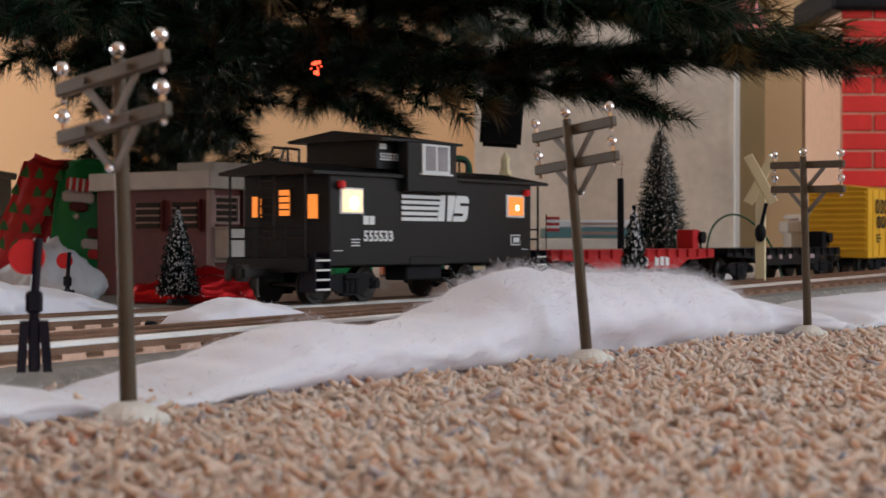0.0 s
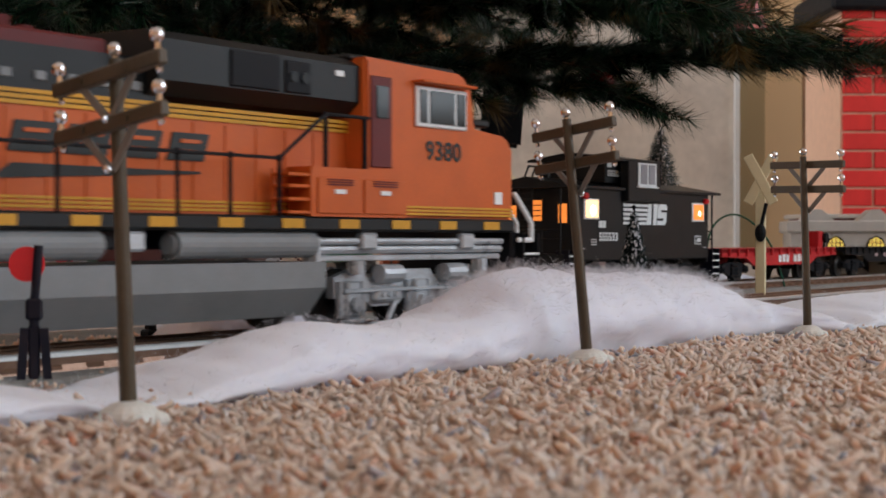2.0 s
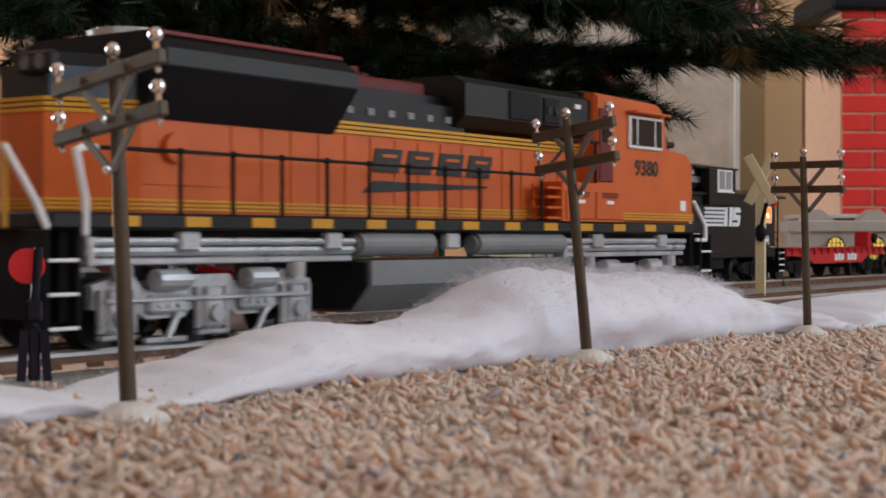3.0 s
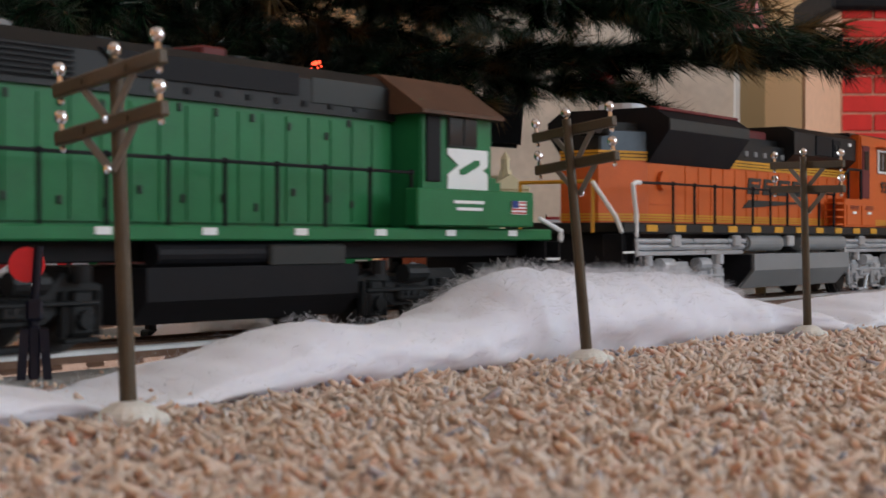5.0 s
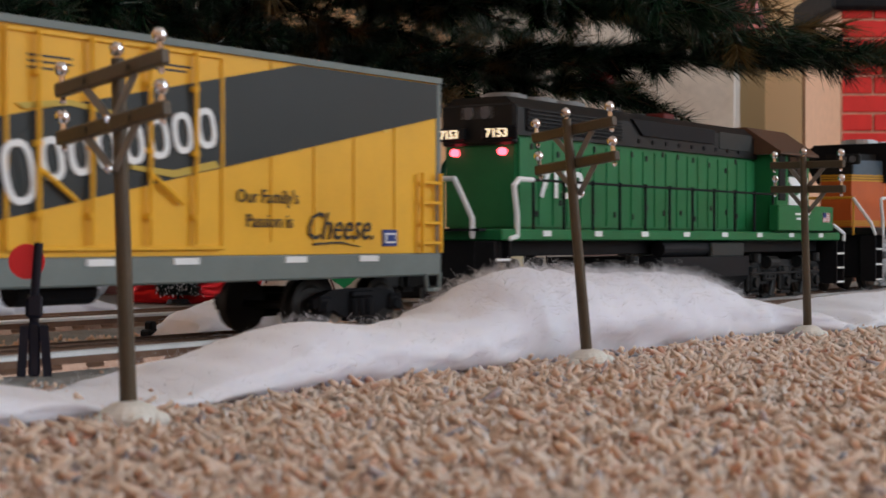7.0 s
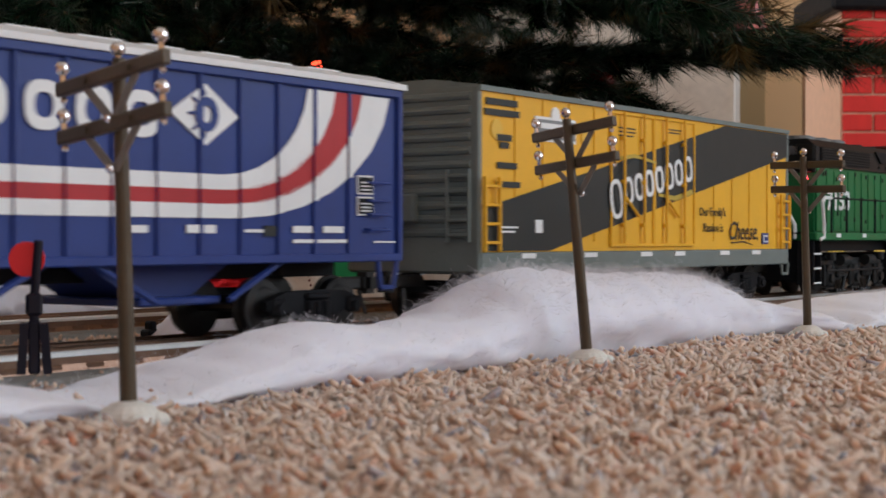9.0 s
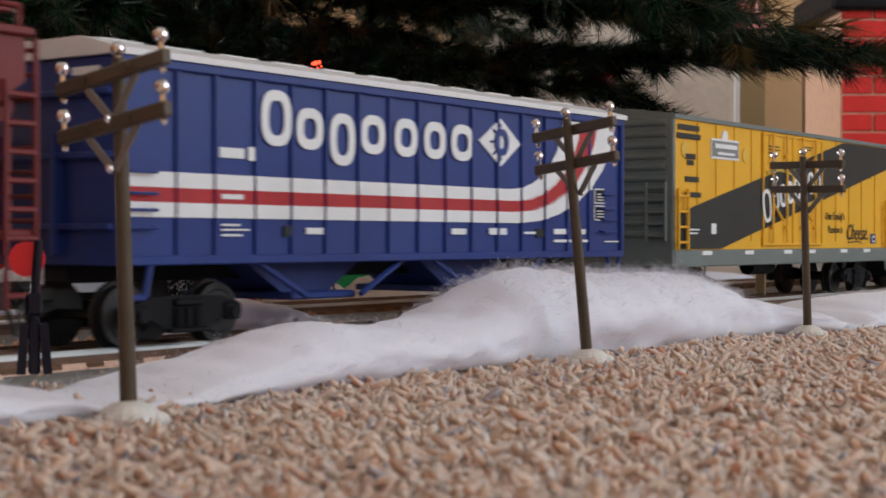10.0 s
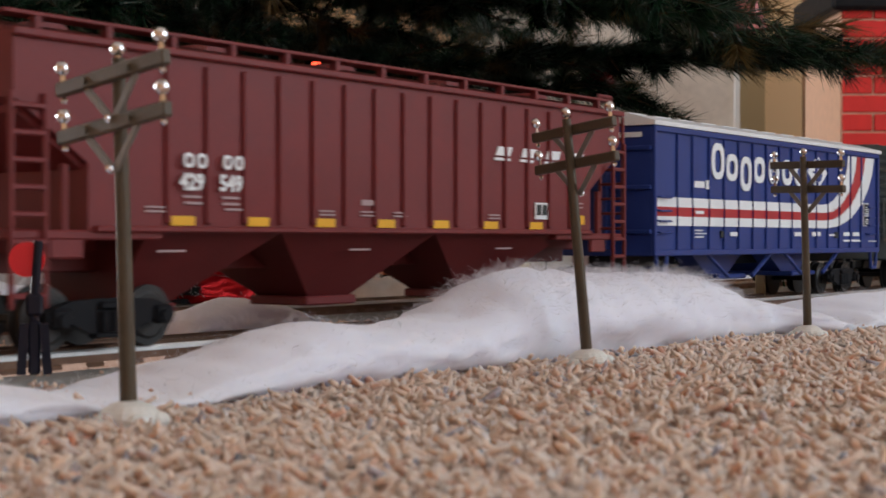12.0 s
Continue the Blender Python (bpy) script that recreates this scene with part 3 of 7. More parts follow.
def steps(parent, x, way, y, z0, z1, material, n=3):
    b = B()
    for k in (-0.0058, 0.0058):
        bx(b, (x + k, y + 0.004, (z0 + z1) / 2), (0.0012, 0.01, z1 - z0), 0.0003)
    bx(b, (x, y + 0.009, (z0 + z1) / 2), (0.0115, 0.001, z1 - z0))
    st = part("steps", b, material, parent)
    for k in range(n):
        z = z0 + 0.001 + (z1 - z0) * k / n
        b = B()
        bx(b, (x, y - 0.0005, z), (0.0112, 0.0018, 0.0011), 0.0003)
        part("step_edge", b, WHITE, st)
    return st


def grab_rail(parent, pts, material, r=0.0009):
    b = B()
    bars(b, pts, r, 8)
    for p in pts:
        ball(b, p, r, 8)
    return part("grab_rail", b, material, parent)


def grille(parent, x0, x1, z0, z1, y, n, frame_mat, slat_mat, name="grille"):
    b = B()
    bx(b, ((x0 + x1) / 2, y + 0.0004, (z0 + z1) / 2), (x1 - x0, 0.0008, z1 - z0))
    g = part(name, b, slat_mat, parent)
    b = B()
    bx(b, (0, 0, 0), (x1 - x0 - 0.001, 0.0008, (z1 - z0) / n * 0.45), 0.0002)
    s0 = part("slat", b, frame_mat, g)
    s0.matrix_basis = pose((x0 + x1) / 2, y - 0.0004, z0 + (z1 - z0) * 0.5 / n)
    for k in range(1, n):
        share("slat", s0, pose((x0 + x1) / 2, y - 0.0004, z0 + (z1 - z0) * (k + 0.5) / n), g)
    return g


def orange_locomotive():
    t = thing("diesel_locomotive", on_track(-0.514, 0), "orange and black model diesel locomotive with yellow stripes", "locomotive")
    L = 0.412
    HY = -0.0225
    b = B()
    bx(b, (L / 2, 0, 0.0487), (L, 0.066, 0.0052), 0.0008)
    part("walkway", b, LOCO_BLACK, t, "dark walkway sill with yellow edge marks")
    b = B()
    bx(b, (0.008, 0, 0.0), (0.011, 0.0004, 0.0032))
    m0 = part("edge_mark", b, LOCO_YELLOW, t)
    m0.matrix_basis = pose(0.02, -0.0332, 0.0487)
    for k in range(1, 13):
        share("edge_mark", m0, pose(0.02 + k * 0.0305, -0.0332, 0.0487), t)
    # long hood
    b = B()
    plan = [(0.016, -0.0105), (0.044, -0.0225), (0.314, -0.0225), (0.314, 0.0225), (0.044, 0.0225), (0.016, 0.0105)]
    prism_z(b, plan, 0.051, 0.0825)
    part("long_hood", b, ORANGE, t, "orange hood side with door seams")
    b = B()
    prism_z(b, [(0.0165, -0.0105), (0.044, -0.0224), (0.222, -0.0224), (0.222, 0.0224), (0.044, 0.0224), (0.0165, 0.0105)], 0.083, 0.0965)
    prism_z(b, [(0.02, -0.009), (0.044, -0.018), (0.222, -0.018), (0.222, 0.018), (0.044, 0.018), (0.02, 0.009)], 0.0965, 0.1005)
    part("upper_hood", b, LOCO_BLACK, t)
    # Added patch over the black chamfer, paler where window light falls on it.
    b = B()
    prism_z(b, [(0.0175, -0.0114), (0.0425, -0.0223), (0.0432, -0.0219), (0.0182, -0.011)], 0.0865, 0.096)
    part("lit_corner_patch", b, SLATE, t, "slate grey rear hood corner with window light in its colour")
    b = B()
    prism_x(b, [(-0.0232, 0.0885), (0.0232, 0.0885), (0.0285, 0.093), (0.0285, 0.106), (0.023, 0.1092), (-0.023, 0.1092), (-0.0285, 0.106), (-0.0285, 0.093)], 0.214, 0.314)
    part("inverter_cabinet", b, LOCO_BLACK, t, "dark grey cabinet behind cab")
    for x0, x1, z0, z1 in ((0.246, 0.27, 0.0935, 0.1055), (0.273, 0.286, 0.0935, 0.1045)):
        b = B()
        bx(b, ((x0 + x1) / 2, -0.0288, (z0 + z1) / 2), (x1 - x0, 0.0012, z1 - z0), 0.0004)
        part("cabinet_door", b, BLACK, t)
    for x in (0.2765, 0.2825):
        b = B()
        rod(b, (x, -0.0293, 0.099), (x, -0.0301, 0.099), 0.002, 10)
        part("vent", b, LOCO_BLACK, t)
    deco("notice", 0.3, 0.3045, 0.1015, 0.1035, -0.0288, WHITE, t)
    # door seams along the hood
    b = B()
    bx(b, (0, 0, 0), (0.0006, 0.0005, 0.028))
    s0 = part("door_seam", b, ORANGE, t)
    s0.matrix_basis = pose(0.085, HY - 0.0002, 0.067)
    for x in (0.1, 0.115, 0.13, 0.145, 0.16, 0.175, 0.19, 0.205, 0.22, 0.235, 0.25, 0.265, 0.28, 0.295):
        share("door_seam", s0, pose(x, HY - 0.0002, 0.067), t)
    # yellow bands
    for z0, z1, a, e in ((0.0818, 0.0868, 0.044, 0.314), (0.0522, 0.0562, 0.044, 0.412)):
        yy = HY - 0.0004 if z0 > 0.07 else -0.0226
        for k in range(3):
            zz = z0 + (z1 - z0) * k / 3
            zh = zz + (z1 - z0) / 3 - 0.0003
            b = B()
            prism_z(b, [(0.0156, -0.0108), (0.044, -0.0231), (0.044, -0.022), (0.017, -0.01)], zz + 0.0002, zh)
            prism_z(b, [(0.0156, -0.0107), (0.0156, 0.0107), (0.0168, 0.0107), (0.0168, -0.0107)], zz + 0.0002, zh)
            part("yellow_stripe", b, LOCO_YELLOW, t)
            for x0, x1, y in ((a, min(e, 0.314), yy), (0.314, e, -0.0318)):
                if x1 - x0 > 0.01:
                    deco("yellow_stripe", x0, x1, zz + 0.0002, zz + (z1 - z0) / 3 - 0.0003, y, LOCO_YELLOW, t, 0.0004)
    # flared radiator at the rear
    b = B()
    prism_x(b, [(-0.0232, 0.0812), (0.0232, 0.0812), (0.0345, 0.0965), (0.0345, 0.1025), (0.026, 0.1082), (-0.026, 0.1082), (-0.0345, 0.1025), (-0.0345, 0.0965)], 0.043, 0.1375)
    part("radiator", b, BLACK, t, "black flared radiator section")
    deco("radiator_edge", 0.0435, 0.137, 0.097, 0.1022, -0.0346, BAND_GREY, t)
    b = B()
    bx(b, (0.09, -0.0258, 0.1078), (0.092, 0.006, 0.0016), 0.0004)
    part("roof_edge", b, BROWN, t, "weathered red roof edge")
    for x in (0.059, 0.089, 0.119):
        b = B()
        rod(b, (x, 0, 0.1075), (x, 0, 0.111), 0.0125, 18)
        rod(b, (x, 0, 0.111), (x, 0, 0.1117), 0.0105, 18)
        part("roof_fan", b, TRUCK_SILVER, t)
    b = B()
    bx(b, (0.178, 0, 0.1025), (0.055, 0.03, 0.006), 0.001)
    rod(b, (0.175, 0, 0.105), (0.175, 0, 0.1105), 0.004, 10)
    rod(b, (0.19, 0.006, 0.105), (0.19, 0.006, 0.1095), 0.003, 10)
    part("exhaust", b, BROWN_DARK, t)
    for k in range(9):
        b = B()
        bx(b, (0.1475 + 0.0125 * k, -0.0227 if k < 6 else -0.0238, 0.0908), (0.0042, 0.001, 0.0028), 0.0003)
        part("hood_vent", b, TANK_GREY, t)
    # rear doors
    for z in (0.0605, 0.0705):
        deco("panel_seam", 0.046, 0.082, z, z + 0.0005, HY - 0.0002, ORANGE, t)
    b = B()
    rod(b, (0.058, HY - 0.0003, 0.0725), (0.058, HY - 0.0022, 0.0725), 0.0048, 16)
    part("fan_cover", b, ORANGE, t)
    # markings: a dark slanted bar row and swoosh instead of the owner's name
    for k in range(4):
        x = 0.1605 + k * 0.0208
        flat_poly("emblem_bar", [(x, 0.0685), (x + 0.0165, 0.0685), (x + 0.0192, 0.0775), (x + 0.0027, 0.0775)], HY - 0.0003, BAND_GREY, t)
        for z, a, e in ((0.0708, 0.004, 0.0125), (0.0742, 0.0056, 0.0145)):
            flat_poly("emblem_gap", [(x + a, z), (x + e, z), (x + e + 0.0003, z + 0.0012), (x + a + 0.0003, z + 0.0012)], HY - 0.0008, ORANGE, t)
    flat_poly("emblem_swoosh", [(0.1545, 0.0605), (0.238, 0.0644), (0.238, 0.0652), (0.162, 0.0652)], HY - 0.0003, BAND_GREY, t)
    # cab
    b = B()
    prism(b, [(0.314, 0.0512), (0.4125, 0.0512), (0.4125, 0.0805), (0.408, 0.0855), (0.385, 0.0875), (0.382, 0.1035), (0.376, 0.1085), (0.314, 0.1098)], -0.0315, 0.0315)
    bmesh.ops.bevel(b, geom=b.edges[:], offset=0.0012, segments=2, affect="EDGES", clamp_overlap=True)
    cab = part("cab", b, ORANGE, t, "orange wide-nosed cab")
    b = B()
    bx(b, (0.346, 0, 0.1098), (0.068, 0.05, 0.0026), 0.001)
    part("cab_roof", b, LOCO_BLACK, cab)
    b = B()
    bx(b, (0.3602, -0.0322, 0.0938), (0.0335, 0.0015, 0.0155), 0.0005)
    win = part("cab_window", b, WHITE, cab, "white-framed side window")
    for x0, x1 in ((0.3452, 0.3497), (0.3517, 0.3677), (0.3697, 0.3752)):
        b = B()
        bx(b, ((x0 + x1) / 2, -0.0331, 0.0938), (x1 - x0, 0.0006, 0.0125))
        part("pane", b, GLASS_DARK, win)
    b = B()
    bx(b, (0.3602, -0.034, 0.103), (0.036, 0.006, 0.001), 0.0003, m=None)
    part("sunshade", b, ORANGE, cab)
    # Raised door plate in dark red: the recess's shade is in its colour.
    b = B()
    bx(b, (0.3225, -0.0318, 0.0862), (0.0125, 0.001, 0.0335), 0.0004)
    dr = part("cab_door", b, BROWN_DARK, cab, "cab door with recess shade put into its dark colour")
    b = B()
    bx(b, (0.3225, -0.0325, 0.0935), (0.0075, 0.0006, 0.012), 0.0028, seg=3)
    part("pane", b, GLASS_DARK, dr)
    letters("road_number", "9380", 0.0104, pose(0.3505, -0.0318, 0.0738), BAND_GREY, cab, 1.15, 0.0002)
    deco("notice", 0.398, 0.4035, 0.0575, 0.0625, -0.0318, WHITE, cab)
    b = B()
    bx(b, (0.396, -0.02, 0.0905), (0.012, 0.014, 0.003), 0.0008)
    part("headlight", b, LOCO_BLACK, cab)
    # equipment box below the cab
    b = B()
    prism(b, [(0.281, 0.0512), (0.336, 0.0512), (0.336, 0.0685), (0.281, 0.0685)], -0.0335, -0.02)
    for q in (0.0525, 0.057, 0.0615, 0.0655):
        bx(b, (0.2755, -0.029, q), (0.011, 0.008, 0.0012), 0.0003)
    bx(b, (0.2702, -0.0255, 0.0595), (0.0012, 0.001, 0.016))
    box = part("battery_box", b, ORANGE, t)
    for x in (0.296, 0.322):
        b = B()
        bx(b, (x, -0.0338, 0.0585), (0.024, 0.0008, 0.0125), 0.0003)
        d = part("box_door", b, ORANGE, box)
        deco("latch", x - 0.003, x + 0.003, 0.0592, 0.0608, -0.0344, WHITE, d)
        for q in range(3):
            deco("louvre", x - 0.007, x + 0.007, 0.0622 + q * 0.0009, 0.0626 + q * 0.0009, -0.0344, BROWN_DARK, d)
    # handrails and grab rails
    xs = [0.0515 + k * 0.0238 for k in range(10)]
    railing(t, xs, 0.051, 0.0706, -0.0325, BLACK)
    grab_rail(t, [(0.0515, -0.0325, 0.0706), (0.016, -0.033, 0.0702)], BLACK, 0.0007)
    grab_rail(t, [(0.2657, -0.0325, 0.0706), (0.29, -0.0325, 0.087), (0.314, -0.0325, 0.087)], BLACK, 0.0007)
    for x in (0.29, 0.312):
        grab_rail(t, [(x, -0.0325, 0.068), (x, -0.0325, 0.087)], BLACK, 0.0009)
    for pts in ([(0.016, -0.033, 0.0702), (0.012, -0.033, 0.0702), (0.009, -0.033, 0.069), (0.0125, -0.033, 0.055), (0.0125, -0.033, 0.045)],
                [(-0.002, -0.033, 0.047), (-0.004, -0.031, 0.054), (-0.006, -0.02, 0.07)],
                [(0.413, -0.032, 0.062), (0.426, -0.032, 0.05), (0.426, -0.032, 0.043), (0.416, -0.032, 0.043)],
                [(0.415, -0.022, 0.064), (0.43, -0.022, 0.05), (0.43, -0.022, 0.043)]):
        grab_rail(t, pts, WHITE, 0.0011)
    grab_rail(t, [(-0.006, -0.02, 0.047), (-0.006, -0.02, 0.0705), (-0.006, 0.02, 0.0705), (-0.006, 0.02, 0.047)], LOCO_YELLOW, 0.0009)
    # underframe
    b = B()
    bx(b, (L / 2, 0, 0.0435), (L - 0.02, 0.04, 0.007), 0.0005)
    part("underframe", b, NAVY, t)
    for a, e in ((0.014, 0.14), (0.285, 0.405)):
        b = B()
        rod(b, (a, -0.0305, 0.0425), (e, -0.0305, 0.0425), 0.0013, 8)
        rod(b, (a, -0.0295, 0.0395), (e, -0.0295, 0.0395), 0.0016, 8)
        bx(b, ((a + e) / 2, -0.028, 0.0365), (e - a, 0.004, 0.0022), 0.0004)
        bx(b, (a + 0.002, -0.0295, 0.0395), (0.003, 0.005, 0.009), 0.0005)
        part("piping", b, TRUCK_SILVER, t, "silver pipes under the walkway")
    for x in (0.056, 0.127, 0.2, 0.315, 0.378):
        b = B()
        bx(b, (x, -0.031, 0.0425), (0.009, 0.004, 0.0062), 0.0008)
        part("junction_box", b, TRUCK_SILVER, t)
    for a, e in ((0.143, 0.188), (0.219, 0.286)):
        b = B()
        rod(b, (a, -0.0285, 0.0415), (e, -0.0285, 0.0415), 0.0046, 18)
        rod(b, (a - 0.0015, -0.0285, 0.0415), (a, -0.0285, 0.0415), 0.0032, 14)
        rod(b, (e, -0.0285, 0.0415), (e + 0.0015, -0.0285, 0.0415), 0.0032, 14)
        part("air_tank", b, TANK_GREY, t, "grey cylinder air tank")
    b = B()
    prism_x(b, [(-0.0335, 0.0355), (0.0335, 0.0355), (0.0335, 0.0265), (0.025, 0.0165), (-0.025, 0.0165), (-0.0335, 0.0265)], 0.147, 0.289)
    part("fuel_tank", b, TANK_GREY, t, "large grey fuel tank")
    for a in (0.146, 0.2895):
        b = B()
        prism_x(b, [(-0.032, 0.035), (0.032, 0.035), (0.032, 0.027), (0.024, 0.0175), (-0.024, 0.0175), (-0.032, 0.027)], a - 0.0012, a + 0.0008)
        part("tank_end", b, BLACK, t)
    for x, w in ((0.004, -1), (0.424, 1)):
        b = B()
        bx(b, (x + (0.004 if w < 0 else -0.008), 0, 0.033), (0.004, 0.06, 0.029), 0.001)
        part("pilot", b, BLACK, t)
        steps(t, x, w, -0.0325, 0.0165, 0.046, BLACK)
        coupler(t, x + w * 0.004, w)
    diesel_truck(t, 0.071, TRUCK_SILVER)
    diesel_truck(t, 0.352, TRUCK_SILVER)
    for x, s in ((0.006, 1),):
        b = B()
        bx(b, (x + 0.009, -0.009, 0.0965), (0.004, 0.016, 0.007), 0.001)
        part("headlight_box", b, LOCO_BLACK, t)
        for y in (-0.0125, -0.006):
            b = B()
            rod(b, (x + 0.007, y, 0.0965), (x + 0.0065, y, 0.0965), 0.0024, 10)
            part("lens", b, LENS_GREY, t)
    return t


def green_locomotive():
    t = thing("diesel_locomotive", on_track(-0.956, 0), "green and black model diesel locomotive with lit number boards", "locomotive")
    L = 0.378
    HY = -0.0195
    b = B()
    bx(b, (L / 2, 0, 0.0452), (L, 0.066, 0.0048), 0.0006)
    part("walkway", b, GREEN, t, "green walkway sill with white marks")
    b = B()
    bx(b, (0, 0, 0), (0.0065, 0.0004, 0.0024))
    m0 = part("edge_mark", b, WHITE, t)
    m0.matrix_basis = pose(0.035, -0.0332, 0.0458)
    for k in range(1, 8):
        share("edge_mark", m0, pose(0.035 + k * 0.0445, -0.0332, 0.0458), t)
    b = B()
    bx(b, (0.158, 0, 0.068), (0.25, 0.039, 0.0415), 0.0015, seg=2)
    part("long_hood", b, GREEN, t, "faded green hood with door seams")
    b = B()
    prism_x(b, [(-0.0198, 0.0885), (0.0198, 0.0885), (0.0198, 0.1005), (0.014, 0.1055), (-0.014, 0.1055), (-0.0198, 0.1005)], 0.032, 0.284)
    part("upper_hood", b, LOCO_BLACK, t)
    b = B()
    bx(b, (0, 0, 0), (0.0005, 0.0006, 0.037))
    s0 = part("door_seam", b, GREEN, t)
    s0.matrix_basis = pose(0.05, HY - 0.0002, 0.068)
    for k in range(1, 19):
        share("door_seam", s0, pose(0.05 + 0.0122 * k, HY - 0.0002, 0.068), t)
    b = B()
    bx(b, (0, 0, 0), (0.0016, 0.0008, 0.0028), 0.0003)
    h0 = part("door_latch", b, BAND_GREY, t)
    rng = random.Random(12)
    h0.matrix_basis = pose(0.044, HY - 0.0004, 0.084)
    for k in range(26):
        share("door_latch", h0, pose(0.048 + (k % 13) * 0.0175 + rng.uniform(-0.003, 0.003), HY - 0.0004, (0.0835 if k < 13 else 0.057) + rng.uniform(-0.003, 0.003)), t)
    grille(t, 0.039, 0.124, 0.0905, 0.1005, -0.0206, 6, LOCO_BLACK, BLACK, "radiator_grille")
    b = B()
    prism(b, [(0.134, 0.1018), (0.145, 0.0942), (0.226, 0.0942), (0.226, 0.1018)], -0.0212, -0.0196)
    part("intake_grille", b, BLACK, t)
    b = B()
    bx(b, (0.255, -0.0197, 0.0968), (0.042, 0.001, 0.0095), 0.0003)
    part("blower_cover", b, BAND_GREY, t)
    for k in range(9):
        deco("hood_vent", 0.142 + k * 0.0145, 0.1445 + k * 0.0145, 0.0905, 0.0925, -0.0201, BLACK, t)
    for x in (0.052, 0.078, 0.104):
        b = B()
        rod(b, (x, 0, 0.105), (x, 0, 0.1078), 0.0105, 18)
        rod(b, (x, 0, 0.1078), (x, 0, 0.1086), 0.008, 18)
        part("roof_fan", b, TANK_GREY, t)
    for x in (0.15, 0.176, 0.214):
        b = B()
        rod(b, (x, 0.002, 0.105), (x, 0.002, 0.1078), 0.0075, 16)
        part("roof_fan", b, LOCO_BLACK, t)
    b = B()
    bx(b, (0.195, 0, 0.107), (0.012, 0.02, 0.004), 0.0008)
    part("exhaust", b, BROWN_DARK, t)
    letters("road_number", "7153", 0.0168, pose(0.0485, HY - 0.0009, 0.0622), WHITE, t, 1.2, 0.00045)
    # rear end: head light, lit number boards, red markers
    b = B()
    bx(b, (0.0315, 0, 0.0985), (0.002, 0.019, 0.007), 0.002, seg=2)
    hl = part("headlight_box", b, TRUCK_SILVER, t)
    for y in (-0.0045, 0.0045):
        b = B()
        rod(b, (0.0307, y, 0.0985), (0.0298, y, 0.0985), 0.0028, 12)
        part("lens", b, LENS_GREY, hl)
    b = B()
    bx(b, (0.0325, 0, 0.0935), (0.004, 0.0385, 0.018), 0.001)
    part("end_plate", b, LOCO_BLACK, t)
    for y, turn in ((-0.0125, 8), (0.0125, -8)):
        b = B()
        bx(b, (0, 0, 0), (0.0165, 0.002, 0.0058), 0.0006)
        nb = part("number_board", b, BLACK, t, "lit number board")
        nb.matrix_basis = pose(0.0298, y, 0.0895, 0, 0, -90 + turn)
        letters("lit_number", "7153", 0.0052, pose(-0.0066, -0.0012, -0.0018), LIT_WHITE, nb, 1.05, 0.0001)
        b = B()
        rod(b, (0.0328, y, 0.0815), (0.0302, y, 0.0815), 0.0017, 14)
        part("marker_light", b, LIT_RED, t, "glowing red marker light")
    # cab
    b = B()
    prism(b, [(0.286, 0.0475), (0.335, 0.0475), (0.335, 0.094), (0.286, 0.097)], -0.0305, 0.0305)
    bmesh.ops.bevel(b, geom=b.edges[:], offset=0.0008, segments=2, affect="EDGES", clamp_overlap=True)
    cab = part("cab", b, GREEN, t, "green cab with rusty brown roof")
    b = B()
    prism_x(b, [(-0.036, 0.0925), (-0.015, 0.1068), (0.015, 0.1068), (0.036, 0.0925), (0.036, 0.0912), (-0.036, 0.0912)], 0.28, 0.336)
    part("cab_roof", b, ROOF_RUST, cab, "rusty brown overhanging roof")
    b = B()
    bx(b, (0.2935, -0.0308, 0.0785), (0.0095, 0.001, 0.026), 0.0004)
    part("cab_door", b, BLACK, cab, "dark recessed cab door")
    b = B()
    bx(b, (0.3127, -0.0309, 0.0856), (0.02, 0.001, 0.0125), 0.0004)
    w = part("cab_window", b, BAND_GREY, cab)
    for x in (0.3078, 0.3178):
        b = B()
        bx(b, (x, -0.0316, 0.0856), (0.0088, 0.0005, 0.0108))
        part("pane", b, GLASS_DARK, w)
    flat_poly("emblem", [(0.303, 0.0625), (0.331, 0.0625), (0.331, 0.0695), (0.3275, 0.071), (0.331, 0.0725), (0.331, 0.079), (0.303, 0.079), (0.303, 0.0765), (0.3105, 0.0725), (0.303, 0.0685)], -0.0308, WHITE, cab)
    flat_poly("emblem_notch", [(0.311, 0.0688), (0.314, 0.0688), (0.3245, 0.0728), (0.3245, 0.0748), (0.3215, 0.0748), (0.311, 0.0708)], -0.0313, GREEN, cab)
    b = B()
    bx(b, (0.3168, -0.0335, 0.0555), (0.082, 0.006, 0.0145), 0.0006)
    box = part("battery_box", b, GREEN, t)
    print_bars(box, [(0.299, 0.32, 0.0572, 0.0584), (0.301, 0.319, 0.0545, 0.0557)], -0.0367, WHITE)
    deco("flag_print", 0.34, 0.351, 0.0535, 0.059, -0.0367, WHITE, box)
    for k in range(4):
        deco("flag_stripe", 0.34, 0.351, 0.0538 + k * 0.0014, 0.0544 + k * 0.0014, -0.037, STRIPE_RED, box, 0.0002)
    deco("flag_field", 0.34, 0.3445, 0.0562, 0.059, -0.0372, BLUE, box, 0.0002)
    b = B()
    bx(b, (0.35, 0, 0.0575), (0.034, 0.03, 0.024), 0.002, seg=2)
    part("short_hood", b, GREEN, t)
    # rails
    xs = [0.025 + 0.0252 * k for k in range(11)]
    railing(t, xs, 0.0475, 0.0684, -0.0325, BLACK)
